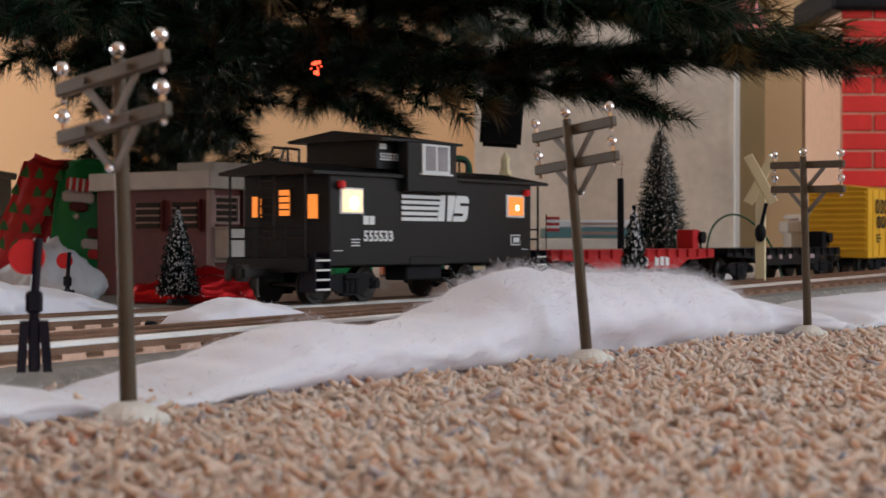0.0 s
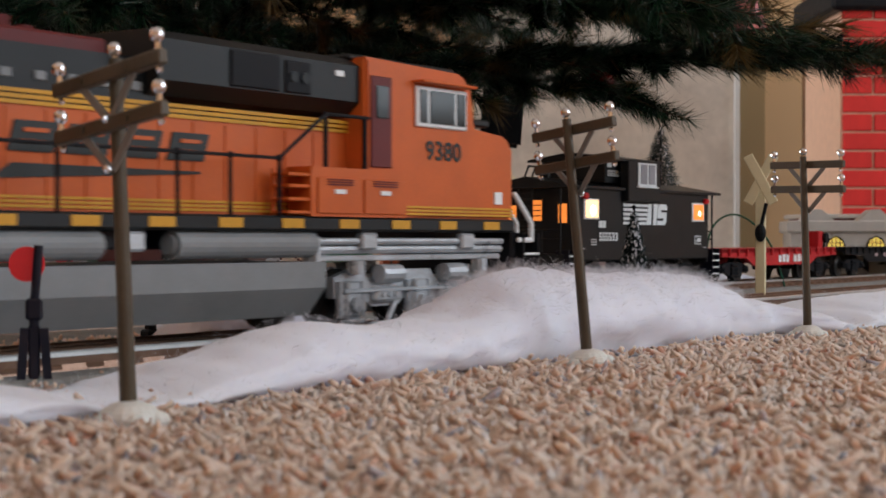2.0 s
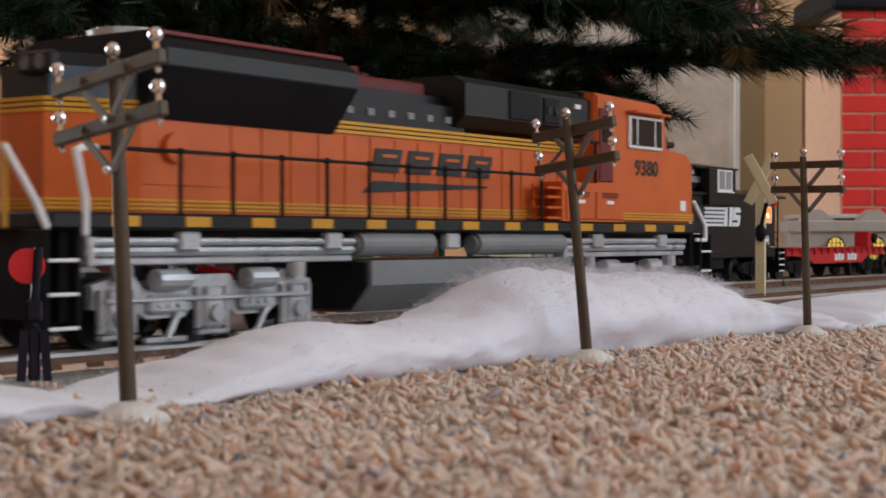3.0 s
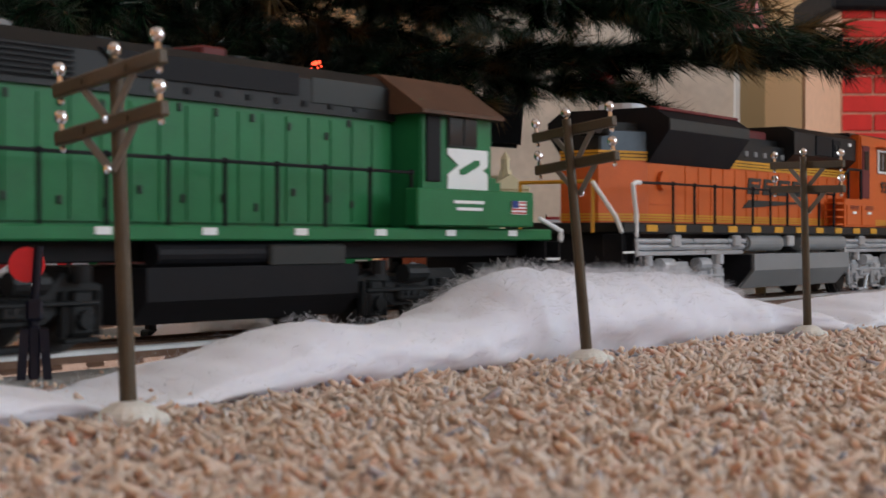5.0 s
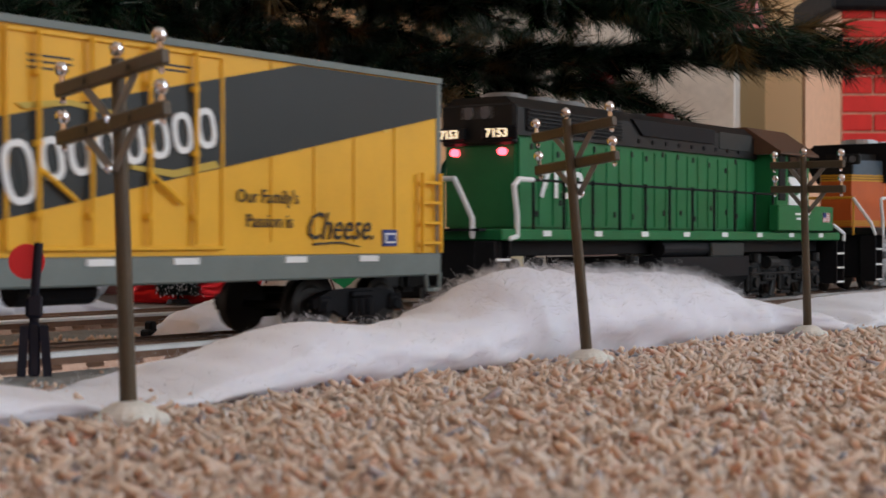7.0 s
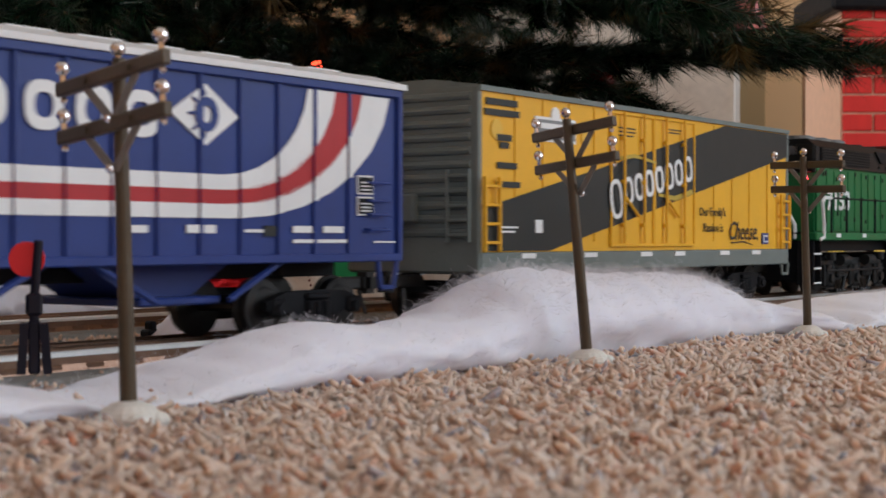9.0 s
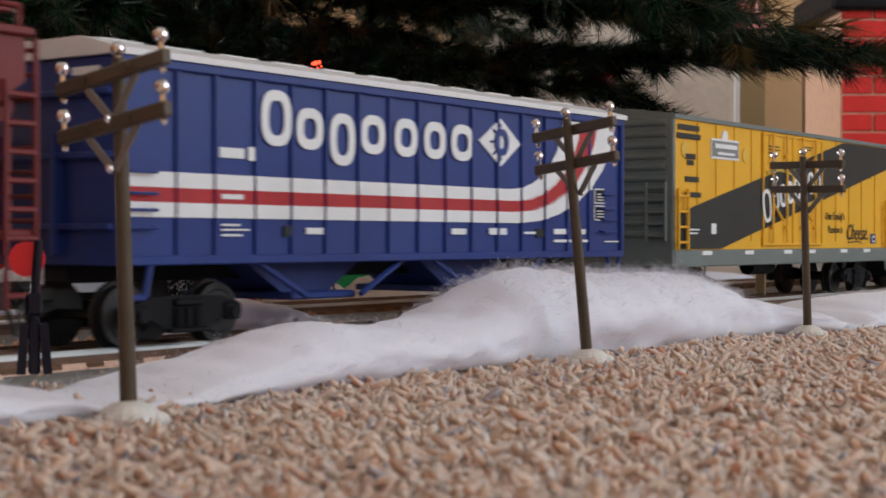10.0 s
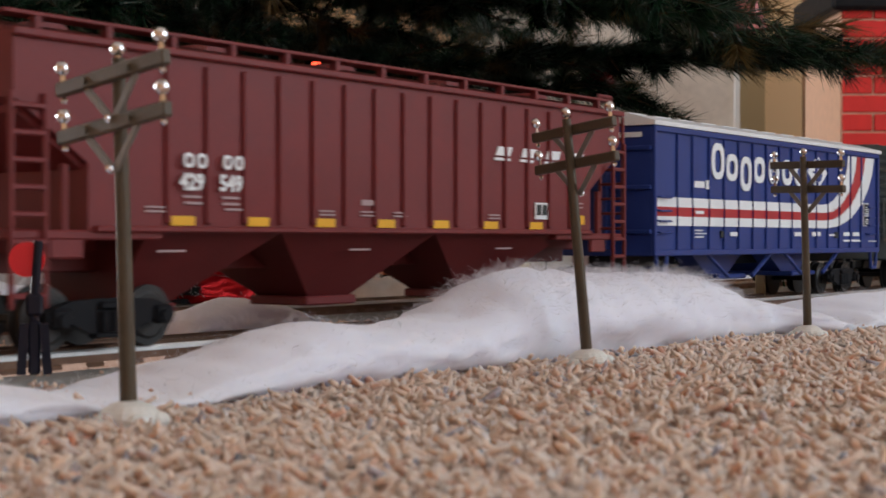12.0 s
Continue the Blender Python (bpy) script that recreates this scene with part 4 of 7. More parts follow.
    for pts in ([(0.025, -0.0325, 0.0684), (0.013, -0.033, 0.0684), (0.009, -0.033, 0.0655), (0.0115, -0.033, 0.053), (0.0115, -0.033, 0.0445), (0.006, -0.033, 0.0435)],
                [(-0.002, 0.0, 0.0685), (-0.004, -0.012, 0.0685), (-0.004, -0.021, 0.052), (-0.004, -0.021, 0.0445)],
                [(0.37, -0.032, 0.052), (0.387, -0.032, 0.047), (0.387, -0.032, 0.043)]):
        grab_rail(t, pts, WHITE, 0.0011)
    grab_rail(t, [(-0.003, 0.004, 0.045), (-0.003, 0.004, 0.0675), (-0.003, 0.026, 0.0675), (-0.003, 0.026, 0.045)], GREEN, 0.0009)
    b = B()
    bx(b, (L / 2, 0, 0.0395), (L - 0.02, 0.044, 0.0068), 0.0005)
    part("underframe", b, BLACK, t)
    b = B()
    prism_x(b, [(-0.0325, 0.0345), (0.0325, 0.0345), (0.0325, 0.024), (0.025, 0.0165), (-0.025, 0.0165), (-0.0325, 0.024)], 0.142, 0.245)
    part("fuel_tank", b, BLACK, t, "black fuel tank")
    b = B()
    rod(b, (0.148, -0.0275, 0.0385), (0.232, -0.0275, 0.0385), 0.004, 16)
    part("air_tank", b, BLACK, t)
    b = B()
    bx(b, (0.218, -0.0315, 0.0378), (0.04, 0.003, 0.0075), 0.0008)
    part("relay_box", b, BAND_GREY, t)
    for x, w in ((0.0, -1), (0.378, 1)):
        b = B()
        bx(b, (x - w * 0.004, 0, 0.031), (0.004, 0.06, 0.026), 0.001)
        part("pilot", b, BLACK, t)
        steps(t, x, w, -0.0325, 0.0165, 0.0425, BLACK)
        coupler(t, x + w * 0.004, w)
    b = B()
    bx(b, (0.001, 0, 0.0472), (0.012, 0.05, 0.001))
    part("platform", b, BLACK, t)
    diesel_truck(t, 0.077, TRUCK_BLACK, axles=(-0.044, 0.0, 0.0435))
    diesel_truck(t, 0.305, TRUCK_BLACK, axles=(-0.044, 0.0, 0.0435))
    return t


def shell_with_ribs(t, L, z0, z1, hw, material, ribs, rib_w=0.0016, rib_d=0.0012, name="body", label=""):
    b = B()
    bx(b, (L / 2, 0, (z0 + z1) / 2), (L, 2 * hw, z1 - z0), 0.0006)
    body = part(name, b, material, t, label)
    b = B()
    bx(b, (0, 0, 0), (rib_w, rib_d, z1 - z0 - 0.002), 0.0003)
    r0 = part("rib", b, material, body)
    r0.matrix_basis = pose(ribs[0], -hw - rib_d / 2 + 0.0002, (z0 + z1) / 2)
    for x in ribs[1:]:
        share("rib", r0, pose(x, -hw - rib_d / 2 + 0.0002, (z0 + z1) / 2), body)
    return body


def yellow_boxcar():
    t = thing("boxcar", on_track(-1.313, 0), "yellow model boxcar with charcoal diagonal band and grey sill", "boxcar")
    L, hw = 0.312, 0.033
    b = B()
    bx(b, (L / 2, 0, 0.0713), (L - 0.002, 2 * hw, 0.0674), 0.0006)
    body = part("body", b, YELLOW, t, "yellow sides")
    for x in (0.0, L):
        b = B()
        bx(b, (x, 0, 0.0675), (0.003, 2 * hw + 0.0008, 0.075), 0.0004)
        part("car_end", b, CAR_GREY, t, "grey corrugated end")
    b = B()
    rod(b, (0, -hw + 0.003, 0), (0, hw - 0.003, 0), 0.0018, 8)
    c0 = part("end_rib", b, CAR_GREY, t)
    c0.matrix_basis = pose(-0.0013, 0, 0.046)
    for k in range(1, 11):
        share("end_rib", c0, pose(-0.0013, 0, 0.046 + k * 0.0055), t)
        share("end_rib", c0, pose(L + 0.0013, 0, 0.046 + k * 0.0055), t)
    b = B()
    bx(b, (L / 2, 0, 0.0337), (L, 2 * hw + 0.0016, 0.0086), 0.0006)
    part("side_sill", b, CAR_GREY, t)
    b = B()
    prism_x(b, [(-hw - 0.0012, 0.103), (-hw - 0.0012, 0.1052), (-0.01, 0.1085), (0.01, 0.1085), (hw + 0.0012, 0.1052), (hw + 0.0012, 0.103)], -0.001, L + 0.001)
    part("roof", b, CAR_GREY, t)
    b = B()
    bx(b, (0, 0, 0), (0.0022, 0.022, 0.0012), 0.0005)
    s0 = part("roof_rib", b, CAR_GREY, t)
    s0.matrix_basis = pose(0.012, 0, 0.1085)
    for k in range(1, 16):
        share("roof_rib", s0, pose(0.012 + k * 0.0192, 0, 0.1085), t)
    y = -hw - 0.0003
    flat_poly("charcoal_band", [(0.004, 0.0385), (0.0535, 0.0385), (0.3105, 0.0899), (0.3105, 0.1025), (0.229, 0.1025), (0.004, 0.0562)], y, BAND_GREY, body)
    b = B()
    bx(b, (0, 0, 0), (0.0007, 0.0005, 0.06))
    q0 = part("panel_seam", b, YELLOW, body)
    q0.matrix_basis = pose(0.026, y, 0.0725)
    for x in (0.048, 0.07, 0.092, 0.216, 0.238, 0.26, 0.284):
        share("panel_seam", q0, pose(x, y, 0.0725), body)
    # double door with lock rods
    for x0, x1 in ((0.106, 0.148), (0.1485, 0.192)):
        b = B()
        bx(b, ((x0 + x1) / 2, y - 0.0001, 0.0705), (x1 - x0, 0.0005, 0.061))
        d = part("sliding_door", b, YELLOW, body)
        z0, z1 = 0.0405, 0.1015
        for cx, cz, w, h in ((x0 + 0.0004, 0.071, 0.0012, z1 - z0), (x1 - 0.0004, 0.071, 0.0012, z1 - z0), ((x0 + x1) / 2, z0, x1 - x0, 0.0014), ((x0 + x1) / 2, z1, x1 - x0, 0.0014)):
            b = B()
            bx(b, (cx, y - 0.0005, cz), (w, 0.0014, h), 0.0003)
            part("door_rail", b, YELLOW, d)
        for q in (0.0105, 0.03):
            b = B()
            rod(b, (x0 + q, y - 0.0022, 0.0415), (x0 + q, y - 0.0022, 0.1018), 0.0007, 8)
            for zz in (0.05, 0.07, 0.09):
                bx(b, (x0 + q, y - 0.0016, zz), (0.0026, 0.002, 0.0018), 0.0003)
            part("lock_rod", b, YELLOW, d)
        grab_rail(d, [(x0 + 0.011, y - 0.002, 0.063), (x0 + 0.024, y - 0.002, 0.0545)], YELLOW, 0.0008)
    # lettering shapes on the doors: white slanted bars over a yellow swash
    def slant(x):
        return 0.0622 + (x - 0.11) * 0.2
    for k in range(8):
        w, h = (0.0115, 0.0185) if k == 0 else (0.0088, 0.013)
        x = 0.1045 if k == 0 else 0.1072 + k * 0.0103
        b = B()
        ring(b, 0, 0, w / 2, h / 2, 0.002, 0, seg=14)
        o = part("emblem_shape", b, WHITE, body)
        o.matrix_basis = pose(x + w / 2, y - 0.0012, slant(x) + 0.0022 - (0.0015 if k == 0 else 0), 0, -11, 0)
    flat_poly("emblem_ground", [(0.108, 0.071), (0.13, 0.0825), (0.19, 0.0895), (0.193, 0.0745), (0.17, 0.063), (0.112, 0.056)], y - 0.0005, BAND_GREY, body)
    flat_poly("band_on_door", [(0.106, 0.0488), (0.192, 0.0662), (0.192, 0.0949), (0.106, 0.0772)], y - 0.0002, BAND_GREY, body, 0.00035)
    flat_poly("emblem_swash", [(0.112, 0.0795), (0.128, 0.0815), (0.15, 0.0795), (0.15, 0.0805), (0.128, 0.0832), (0.11, 0.081)], y - 0.0009, EMBLEM_GOLD, body)
    flat_poly("emblem_swash", [(0.152, 0.0642), (0.17, 0.0622), (0.19, 0.0662), (0.188, 0.0682), (0.17, 0.0645), (0.152, 0.0655)], y - 0.0009, EMBLEM_GOLD, body)
    letters("slogan", "Our Family's", 0.0064, pose(0.1985, y - 0.0003, 0.0553), BAND_GREY, body, 0.95)
    letters("slogan", "Passion is", 0.0064, pose(0.203, y - 0.0003, 0.0472), BAND_GREY, body, 0.95)
    sl = letters("slogan", "Cheese.", 0.0138, pose(0.2325, y - 0.0003, 0.0432), BAND_GREY, body, 0.86)
    sl.data.transform(Matrix(((1, 0, 0.3, 0), (0, 1, 0, 0), (0, 0, 1, 0), (0, 0, 0, 1))))
    flat_poly("underline", [(0.237, 0.0412), (0.252, 0.0419), (0.264, 0.0405), (0.252, 0.0425), (0.237, 0.0419)], y - 0.0002, BAND_GREY, body)
    deco("notice", 0.2765, 0.285, 0.0408, 0.0468, y, BLUE, body)
    deco("notice_frame", 0.2777, 0.2838, 0.0418, 0.0456, y - 0.0004, WHITE, body, 0.0002)
    deco("notice_mark", 0.2785, 0.283, 0.0425, 0.0449, y - 0.0007, BLUE, body, 0.0002)
    deco("plaque", 0.0415, 0.075, 0.085, 0.0955, y, WHITE, body)
    deco("plaque_rim", 0.0425, 0.074, 0.0862, 0.0943, y - 0.0004, TANK_GREY, body, 0.0002)
    print_bars(body, [(0.045, 0.0715, 0.0905, 0.0928), (0.048, 0.0685, 0.0872, 0.0885)], y - 0.0008, WHITE)
    b = B()
    rod(b, (0.058, y + 0.0003, 0.0966), (0.058, y - 0.0004, 0.0966), 0.0036, 12)
    part("plaque_crest", b, WHITE, body)
    print_bars(body, [(0.004, 0.0275, 0.0978, 0.1005), (0.003, 0.029, 0.0935, 0.0962), (0.012, 0.023, 0.0835, 0.0862), (0.014, 0.021, 0.0805, 0.083), (0.012, 0.027, 0.0722, 0.0748), (0.012, 0.0295, 0.0645, 0.067),
                      (0.114, 0.13, 0.0945, 0.0952), (0.114, 0.13, 0.0928, 0.0935), (0.114, 0.128, 0.091, 0.0917), (0.162, 0.178, 0.0965, 0.0972), (0.162, 0.176, 0.095, 0.0957)], y - 0.0002, BAND_GREY)
    print_bars(body, [(0.013, 0.027, 0.0478, 0.0486), (0.013, 0.025, 0.046, 0.0468), (0.041, 0.0465, 0.046, 0.0515)], y - 0.0006, WHITE)
    for x in (0.03, 0.082, 0.135, 0.17, 0.222, 0.262):
        deco("sill_mark", x, x + 0.011, 0.0353, 0.0374, -hw - 0.001, WHITE, t)
    for x, z in ((0.0845, 0.0885), (0.278, 0.0865), (0.23, 0.075), (0.012, 0.088)):
        b = B()
        rod(b, (x, y + 0.0003, z), (x, y - 0.00025, z), 0.0042 if x < 0.2 or x > 0.26 else 0.002, 16)
        part("faint_spot", b, SPOT_YELLOW, body)
    ladder(t, 0.0008, 0.0115, 0.038, 0.0685, -hw - 0.0022, 4, YELLOW)
    ladder(t, L - 0.013, L - 0.0015, 0.038, 0.0685, -hw - 0.0022, 4, YELLOW)
    end_ladder(t, -0.004, -0.0305, -0.02, 0.042, 0.0715, 5, CAR_GREY)
    end_ladder(t, -0.004, 0.0195, 0.03, 0.042, 0.1, 8, CAR_GREY)
    b = B()
    bx(b, (-0.0045, 0.004, 0.056), (0.004, 0.018, 0.012), 0.001)
    part("brake_housing", b, CAR_GREY, t)
    for x in (0.003, L - 0.009):
        b = B()
        bars(b, [(x, -hw - 0.0005, 0.0305), (x + 0.001, -hw - 0.0005, 0.024), (x + 0.0085, -hw - 0.0005, 0.024), (x + 0.0095, -hw - 0.0005, 0.0305)], 0.0008)
        part("stirrup_step", b, CAR_GREY, t)
    b = B()
    bx(b, (L / 2, 0, 0.0318), (L - 0.02, 0.018, 0.006), 0.0005)
    for x in (0.09, 0.13, 0.17, 0.21):
        bx(b, (x, 0, 0.0325), (0.004, 0.056, 0.004), 0.0005)
    part("underframe", b, BLACK, t)
    b = B()
    rod(b, (0.12, -0.018, 0.028), (0.15, -0.018, 0.028), 0.0045, 12)
    part("brake_tank", b, BLACK, t)
    freight_truck(t, 0.038)
    freight_truck(t, L - 0.038)
    coupler(t, 0.0, -1)
    coupler(t, L, 1)
    return t


def blue_hopper():
    t = thing("covered_hopper_car", on_track(-1.677, 0), "blue ribbed covered hopper car with red and white stripe", "hopper car")
    L, hw = 0.311, 0.0325
    ribs = [0.0255, 0.0425, 0.0615, 0.0795, 0.0975, 0.1158, 0.1338, 0.152, 0.17, 0.188, 0.2065, 0.225, 0.2435, 0.262, 0.281]
    z0, z1 = 0.0352, 0.0985
    body = shell_with_ribs(t, L, z0, z1, hw, BLUE, ribs, 0.0018, 0.0014, label="blue ribbed sides")
    y = -hw - 0.0003
    b = B()
    bx(b, (L / 2, -hw - 0.0006, z0 + 0.0015), (L, 0.0022, 0.003), 0.0004)
    bx(b, (L / 2, -hw - 0.0006, z1 - 0.0015), (L, 0.0022, 0.003), 0.0004)
    for x in (0.0008, L - 0.0008):
        bx(b, (x, -hw - 0.0006, (z0 + z1) / 2), (0.0026, 0.0022, z1 - z0), 0.0004)
    part("side_frame", b, BLUE, body)
    # stripes, straight and then sweeping up to the roof
    def sweep(lo, hi, x_lo, x_hi):
        """Outline of a stripe between heights lo and hi that turns up to the x range at the top edge."""
        top = z1 - 0.0035
        low = [(0.003, lo), (0.222, lo)]
        up = [(0.003, hi), (0.216, hi)]
        n = 7
        for k in range(1, n + 1):
            u = k / n
            a = u * math.pi / 2 * 0.93
            fx, fz = math.sin(a) / math.sin(math.pi / 2 * 0.93), (1 - math.cos(a)) / (1 - math.cos(math.pi / 2 * 0.93))
            low.append((0.222 + (x_hi - 0.222) * fx, lo + (top - lo) * fz))
            up.append((0.216 + (x_lo - 0.216) * fx, hi + (top - hi) * fz))
        return low, up
    for name, lo, hi, xl, xh, m in (("white_stripe", 0.0592, 0.064, 0.2585, 0.2735, WHITE), ("red_stripe", 0.0546, 0.0592, 0.2735, 0.2885, STRIPE_RED), ("white_stripe", 0.05, 0.0546, 0.2885, 0.3045, WHITE)):
        low, up = sweep(lo, hi, xl, xh)
        v, f = [], []
        for p, q in zip(low, up):
            v += [(p[0], y - 0.0003, p[1]), (q[0], y - 0.0003, q[1])]
        for k in range(len(low) - 1):
            f.append((2 * k, 2 * k + 2, 2 * k + 3, 2 * k + 1))
        n0 = len(v)
        v += [(a, y + 0.0004, c) for a, _, c in v]
        f += [tuple(reversed([i + n0 for i in q])) for q in f]
        me = bpy.data.meshes.new(name)
        me.from_pydata(v, [], f)
        me.materials.append(m)
        o = new(name, me)
        o.parent = body
        # the paint runs over the ribs too
        for x in ribs:
            pts = []
            for seq in (low, up):
                for (xa, za), (xb, zb) in zip(seq, seq[1:]):
                    if xa <= x <= xb and xb > xa:
                        pts.append(za + (zb - za) * (x - xa) / (xb - xa))
                        break
            if x > xl and len(pts) == 1 or not pts:
                continue
            za, zb = min(pts), (max(pts) if len(pts) > 1 else z1 - 0.0035)
            deco("stripe_on_rib", x - 0.0009, x + 0.0009, za, zb, -hw - 0.0014, m, body, 0.0002)
    # owner's name as plain white rings
    for k, (x, w, zc, h) in enumerate(((0.0645, 0.0135, 0.0838, 0.0178), (0.0822, 0.0125, 0.0812, 0.0135), (0.1, 0.0125, 0.0785, 0.0175), (0.1175, 0.0125, 0.0812, 0.0135), (0.1375, 0.0125, 0.0812, 0.0135), (0.156, 0.0125, 0.0812, 0.0135), (0.174, 0.0135, 0.0812, 0.0135))):
        b = B()
        ring(b, x + w / 2, zc, w * 0.56, h * 0.53, 0.0035, y - 0.0004, seg=18)
        part("emblem_ring", b, WHITE, body)
    b = B()
    prism(b, [(0.1925, 0.0828), (0.2085, 0.0925), (0.2235, 0.0828), (0.2085, 0.073)], y - 0.0005, y + 0.0003)
    part("emblem_diamond", b, WHITE, body)
    b = B()
    ring(b, 0.2085, 0.0828, 0.0052, 0.0056, 0.0028, y - 0.0009, seg=16, power=1.0)
    part("emblem_sun", b, BLUE, body)
    for k in range(5):
        a = radians(100 + k * 40)
        b = B()
        rod(b, (0.2085 + 0.0058 * math.cos(a), y - 0.0009, 0.0828 + 0.006 * math.sin(a)), (0.2085 + 0.008 * math.cos(a), y - 0.0009, 0.0828 + 0.0078 * math.sin(a)), 0.0005, 5)
        part("emblem_ray", b, BLUE, body)
    print_bars(body, [(0.044, 0.0555, 0.0695, 0.0728), (0.0575, 0.062, 0.069, 0.0735), (0.045, 0.055, 0.0562, 0.0578), (0.045, 0.0535, 0.0475, 0.0482), (0.045, 0.058, 0.046, 0.0466), (0.045, 0.0545, 0.0442, 0.0449),
                      (0.0865, 0.0955, 0.045, 0.0472), (0.1735, 0.1835, 0.0452, 0.0475), (0.2, 0.213, 0.0452, 0.0478), (0.2265, 0.2355, 0.0455, 0.0465), (0.2505, 0.2605, 0.0455, 0.0478), (0.2665, 0.2775, 0.0455, 0.0478), (0.2505, 0.2795, 0.042, 0.0432),
                      (0.295, 0.308, 0.042, 0.0426)], y - 0.0003, WHITE)
    for z in (0.0518, 0.0594):
        deco("notice", 0.2855, 0.2945, z, z + 0.0068, y - 0.0002, WHITE, body)
        deco("notice_field", 0.2861, 0.2939, z + 0.0006, z + 0.0062, y - 0.0006, BLACK, body, 0.0002)
        print_bars(body, [(0.287, 0.2925, z + 0.004 - 0.0013 * k, z + 0.0045 - 0.0013 * k) for k in range(3)], y - 0.0009, WHITE)
    for x in (0.075, 0.236):
        deco("plate", x, x + 0.006, 0.0442, 0.0478, y - 0.0002, BAND_GREY, body)
    for x0 in (0.004, 0.291):
        for z in (0.047, 0.0525, 0.0575, 0.064):
            grab_rail(body, [(x0, -hw, z), (x0, -hw - 0.0025, z - 0.0004), (x0 + 0.011, -hw - 0.0025, z - 0.0004), (x0 + 0.011, -hw, z)], BLUE, 0.0005)
    # white roof with hatches
    b = B()
    prism_x(b, [(-hw - 0.0025, 0.0985), (-hw - 0.0025, 0.1005), (-0.02, 0.1045), (0.02, 0.1045), (hw + 0.0025, 0.1005), (hw + 0.0025, 0.0985)], -0.002, L + 0.002)
    roof = part("roof", b, ROOF_WHITE, t, "white roof with hatch covers")
    b = B()
    bx(b, (0, 0, 0), (0.02, 0.03, 0.0024), 0.0009, seg=2)
    h0 = part("hatch", b, ROOF_WHITE, roof)
    h0.matrix_basis = pose(0.02, 0, 0.1048)
    for k in range(1, 11):
        share("hatch", h0, pose(0.02 + k * 0.027, 0, 0.1048), roof)
    # end
    braces = [((x, 0, z), (0.003, 2 * hw, 0.0022)) for z in (0.0875, 0.0685, 0.047) for x in (-0.001, L + 0.001)]
    for place, size in braces + [((-0.0015, yy, 0.057), (0.004, 0.0025, 0.038)) for yy in (-0.008, 0.02)]:
        b = B()
        bx(b, place, size, 0.0005)
        part("end_brace", b, BLUE, t)
    b = B()
    bx(b, (-0.0008, -0.021, 0.094), (0.0008, 0.012, 0.0024))
    part("end_number", b, WHITE, t)
    # slope sheets, outlets and centre sill
    for x in (0.105, 0.205):
        b = B()
        prism(b, [(x - 0.034, 0.037), (x + 0.034, 0.037), (x + 0.012, 0.024), (x - 0.012, 0.024)], -0.017, 0.017)
        part("discharge_bay", b, BLUE, t)
        b = B()
        bx(b, (x, 0, 0.0235), (0.036, 0.052, 0.0026), 0.0006)
        part("outlet_gate", b, BLUE, t)
    b = B()
    bx(b, (L / 2, 0, 0.0325), (L - 0.01, 0.012, 0.006), 0.0005)
    part("centre_sill", b, BLACK, t)
    for a, c in (((0.062, 0.037), (0.09, 0.0235)), ((0.148, 0.037), (0.12, 0.0235)), ((0.162, 0.037), (0.19, 0.0235)), ((0.25, 0.037), (0.222, 0.0235))):
        b = B()
        rod(b, (a[0], -0.0305, a[1]), (c[0], -0.0305, c[1]), 0.0012, 6)
        part("side_brace", b, BLUE, t)
    for x in (0.002, L - 0.014):
        b = B()
        bars(b, [(x, -hw - 0.0005, 0.038), (x + 0.002, -hw - 0.0005, 0.0255), (x + 0.0095, -hw - 0.0005, 0.0255), (x + 0.0125, -hw - 0.0005, 0.038)], 0.0011)
        part("stirrup_step", b, BLUE, t)
    freight_truck(t, 0.038)
    freight_truck(t, L - 0.038)
    coupler(t, 0.0, -1)
    coupler(t, L, 1)
    return t


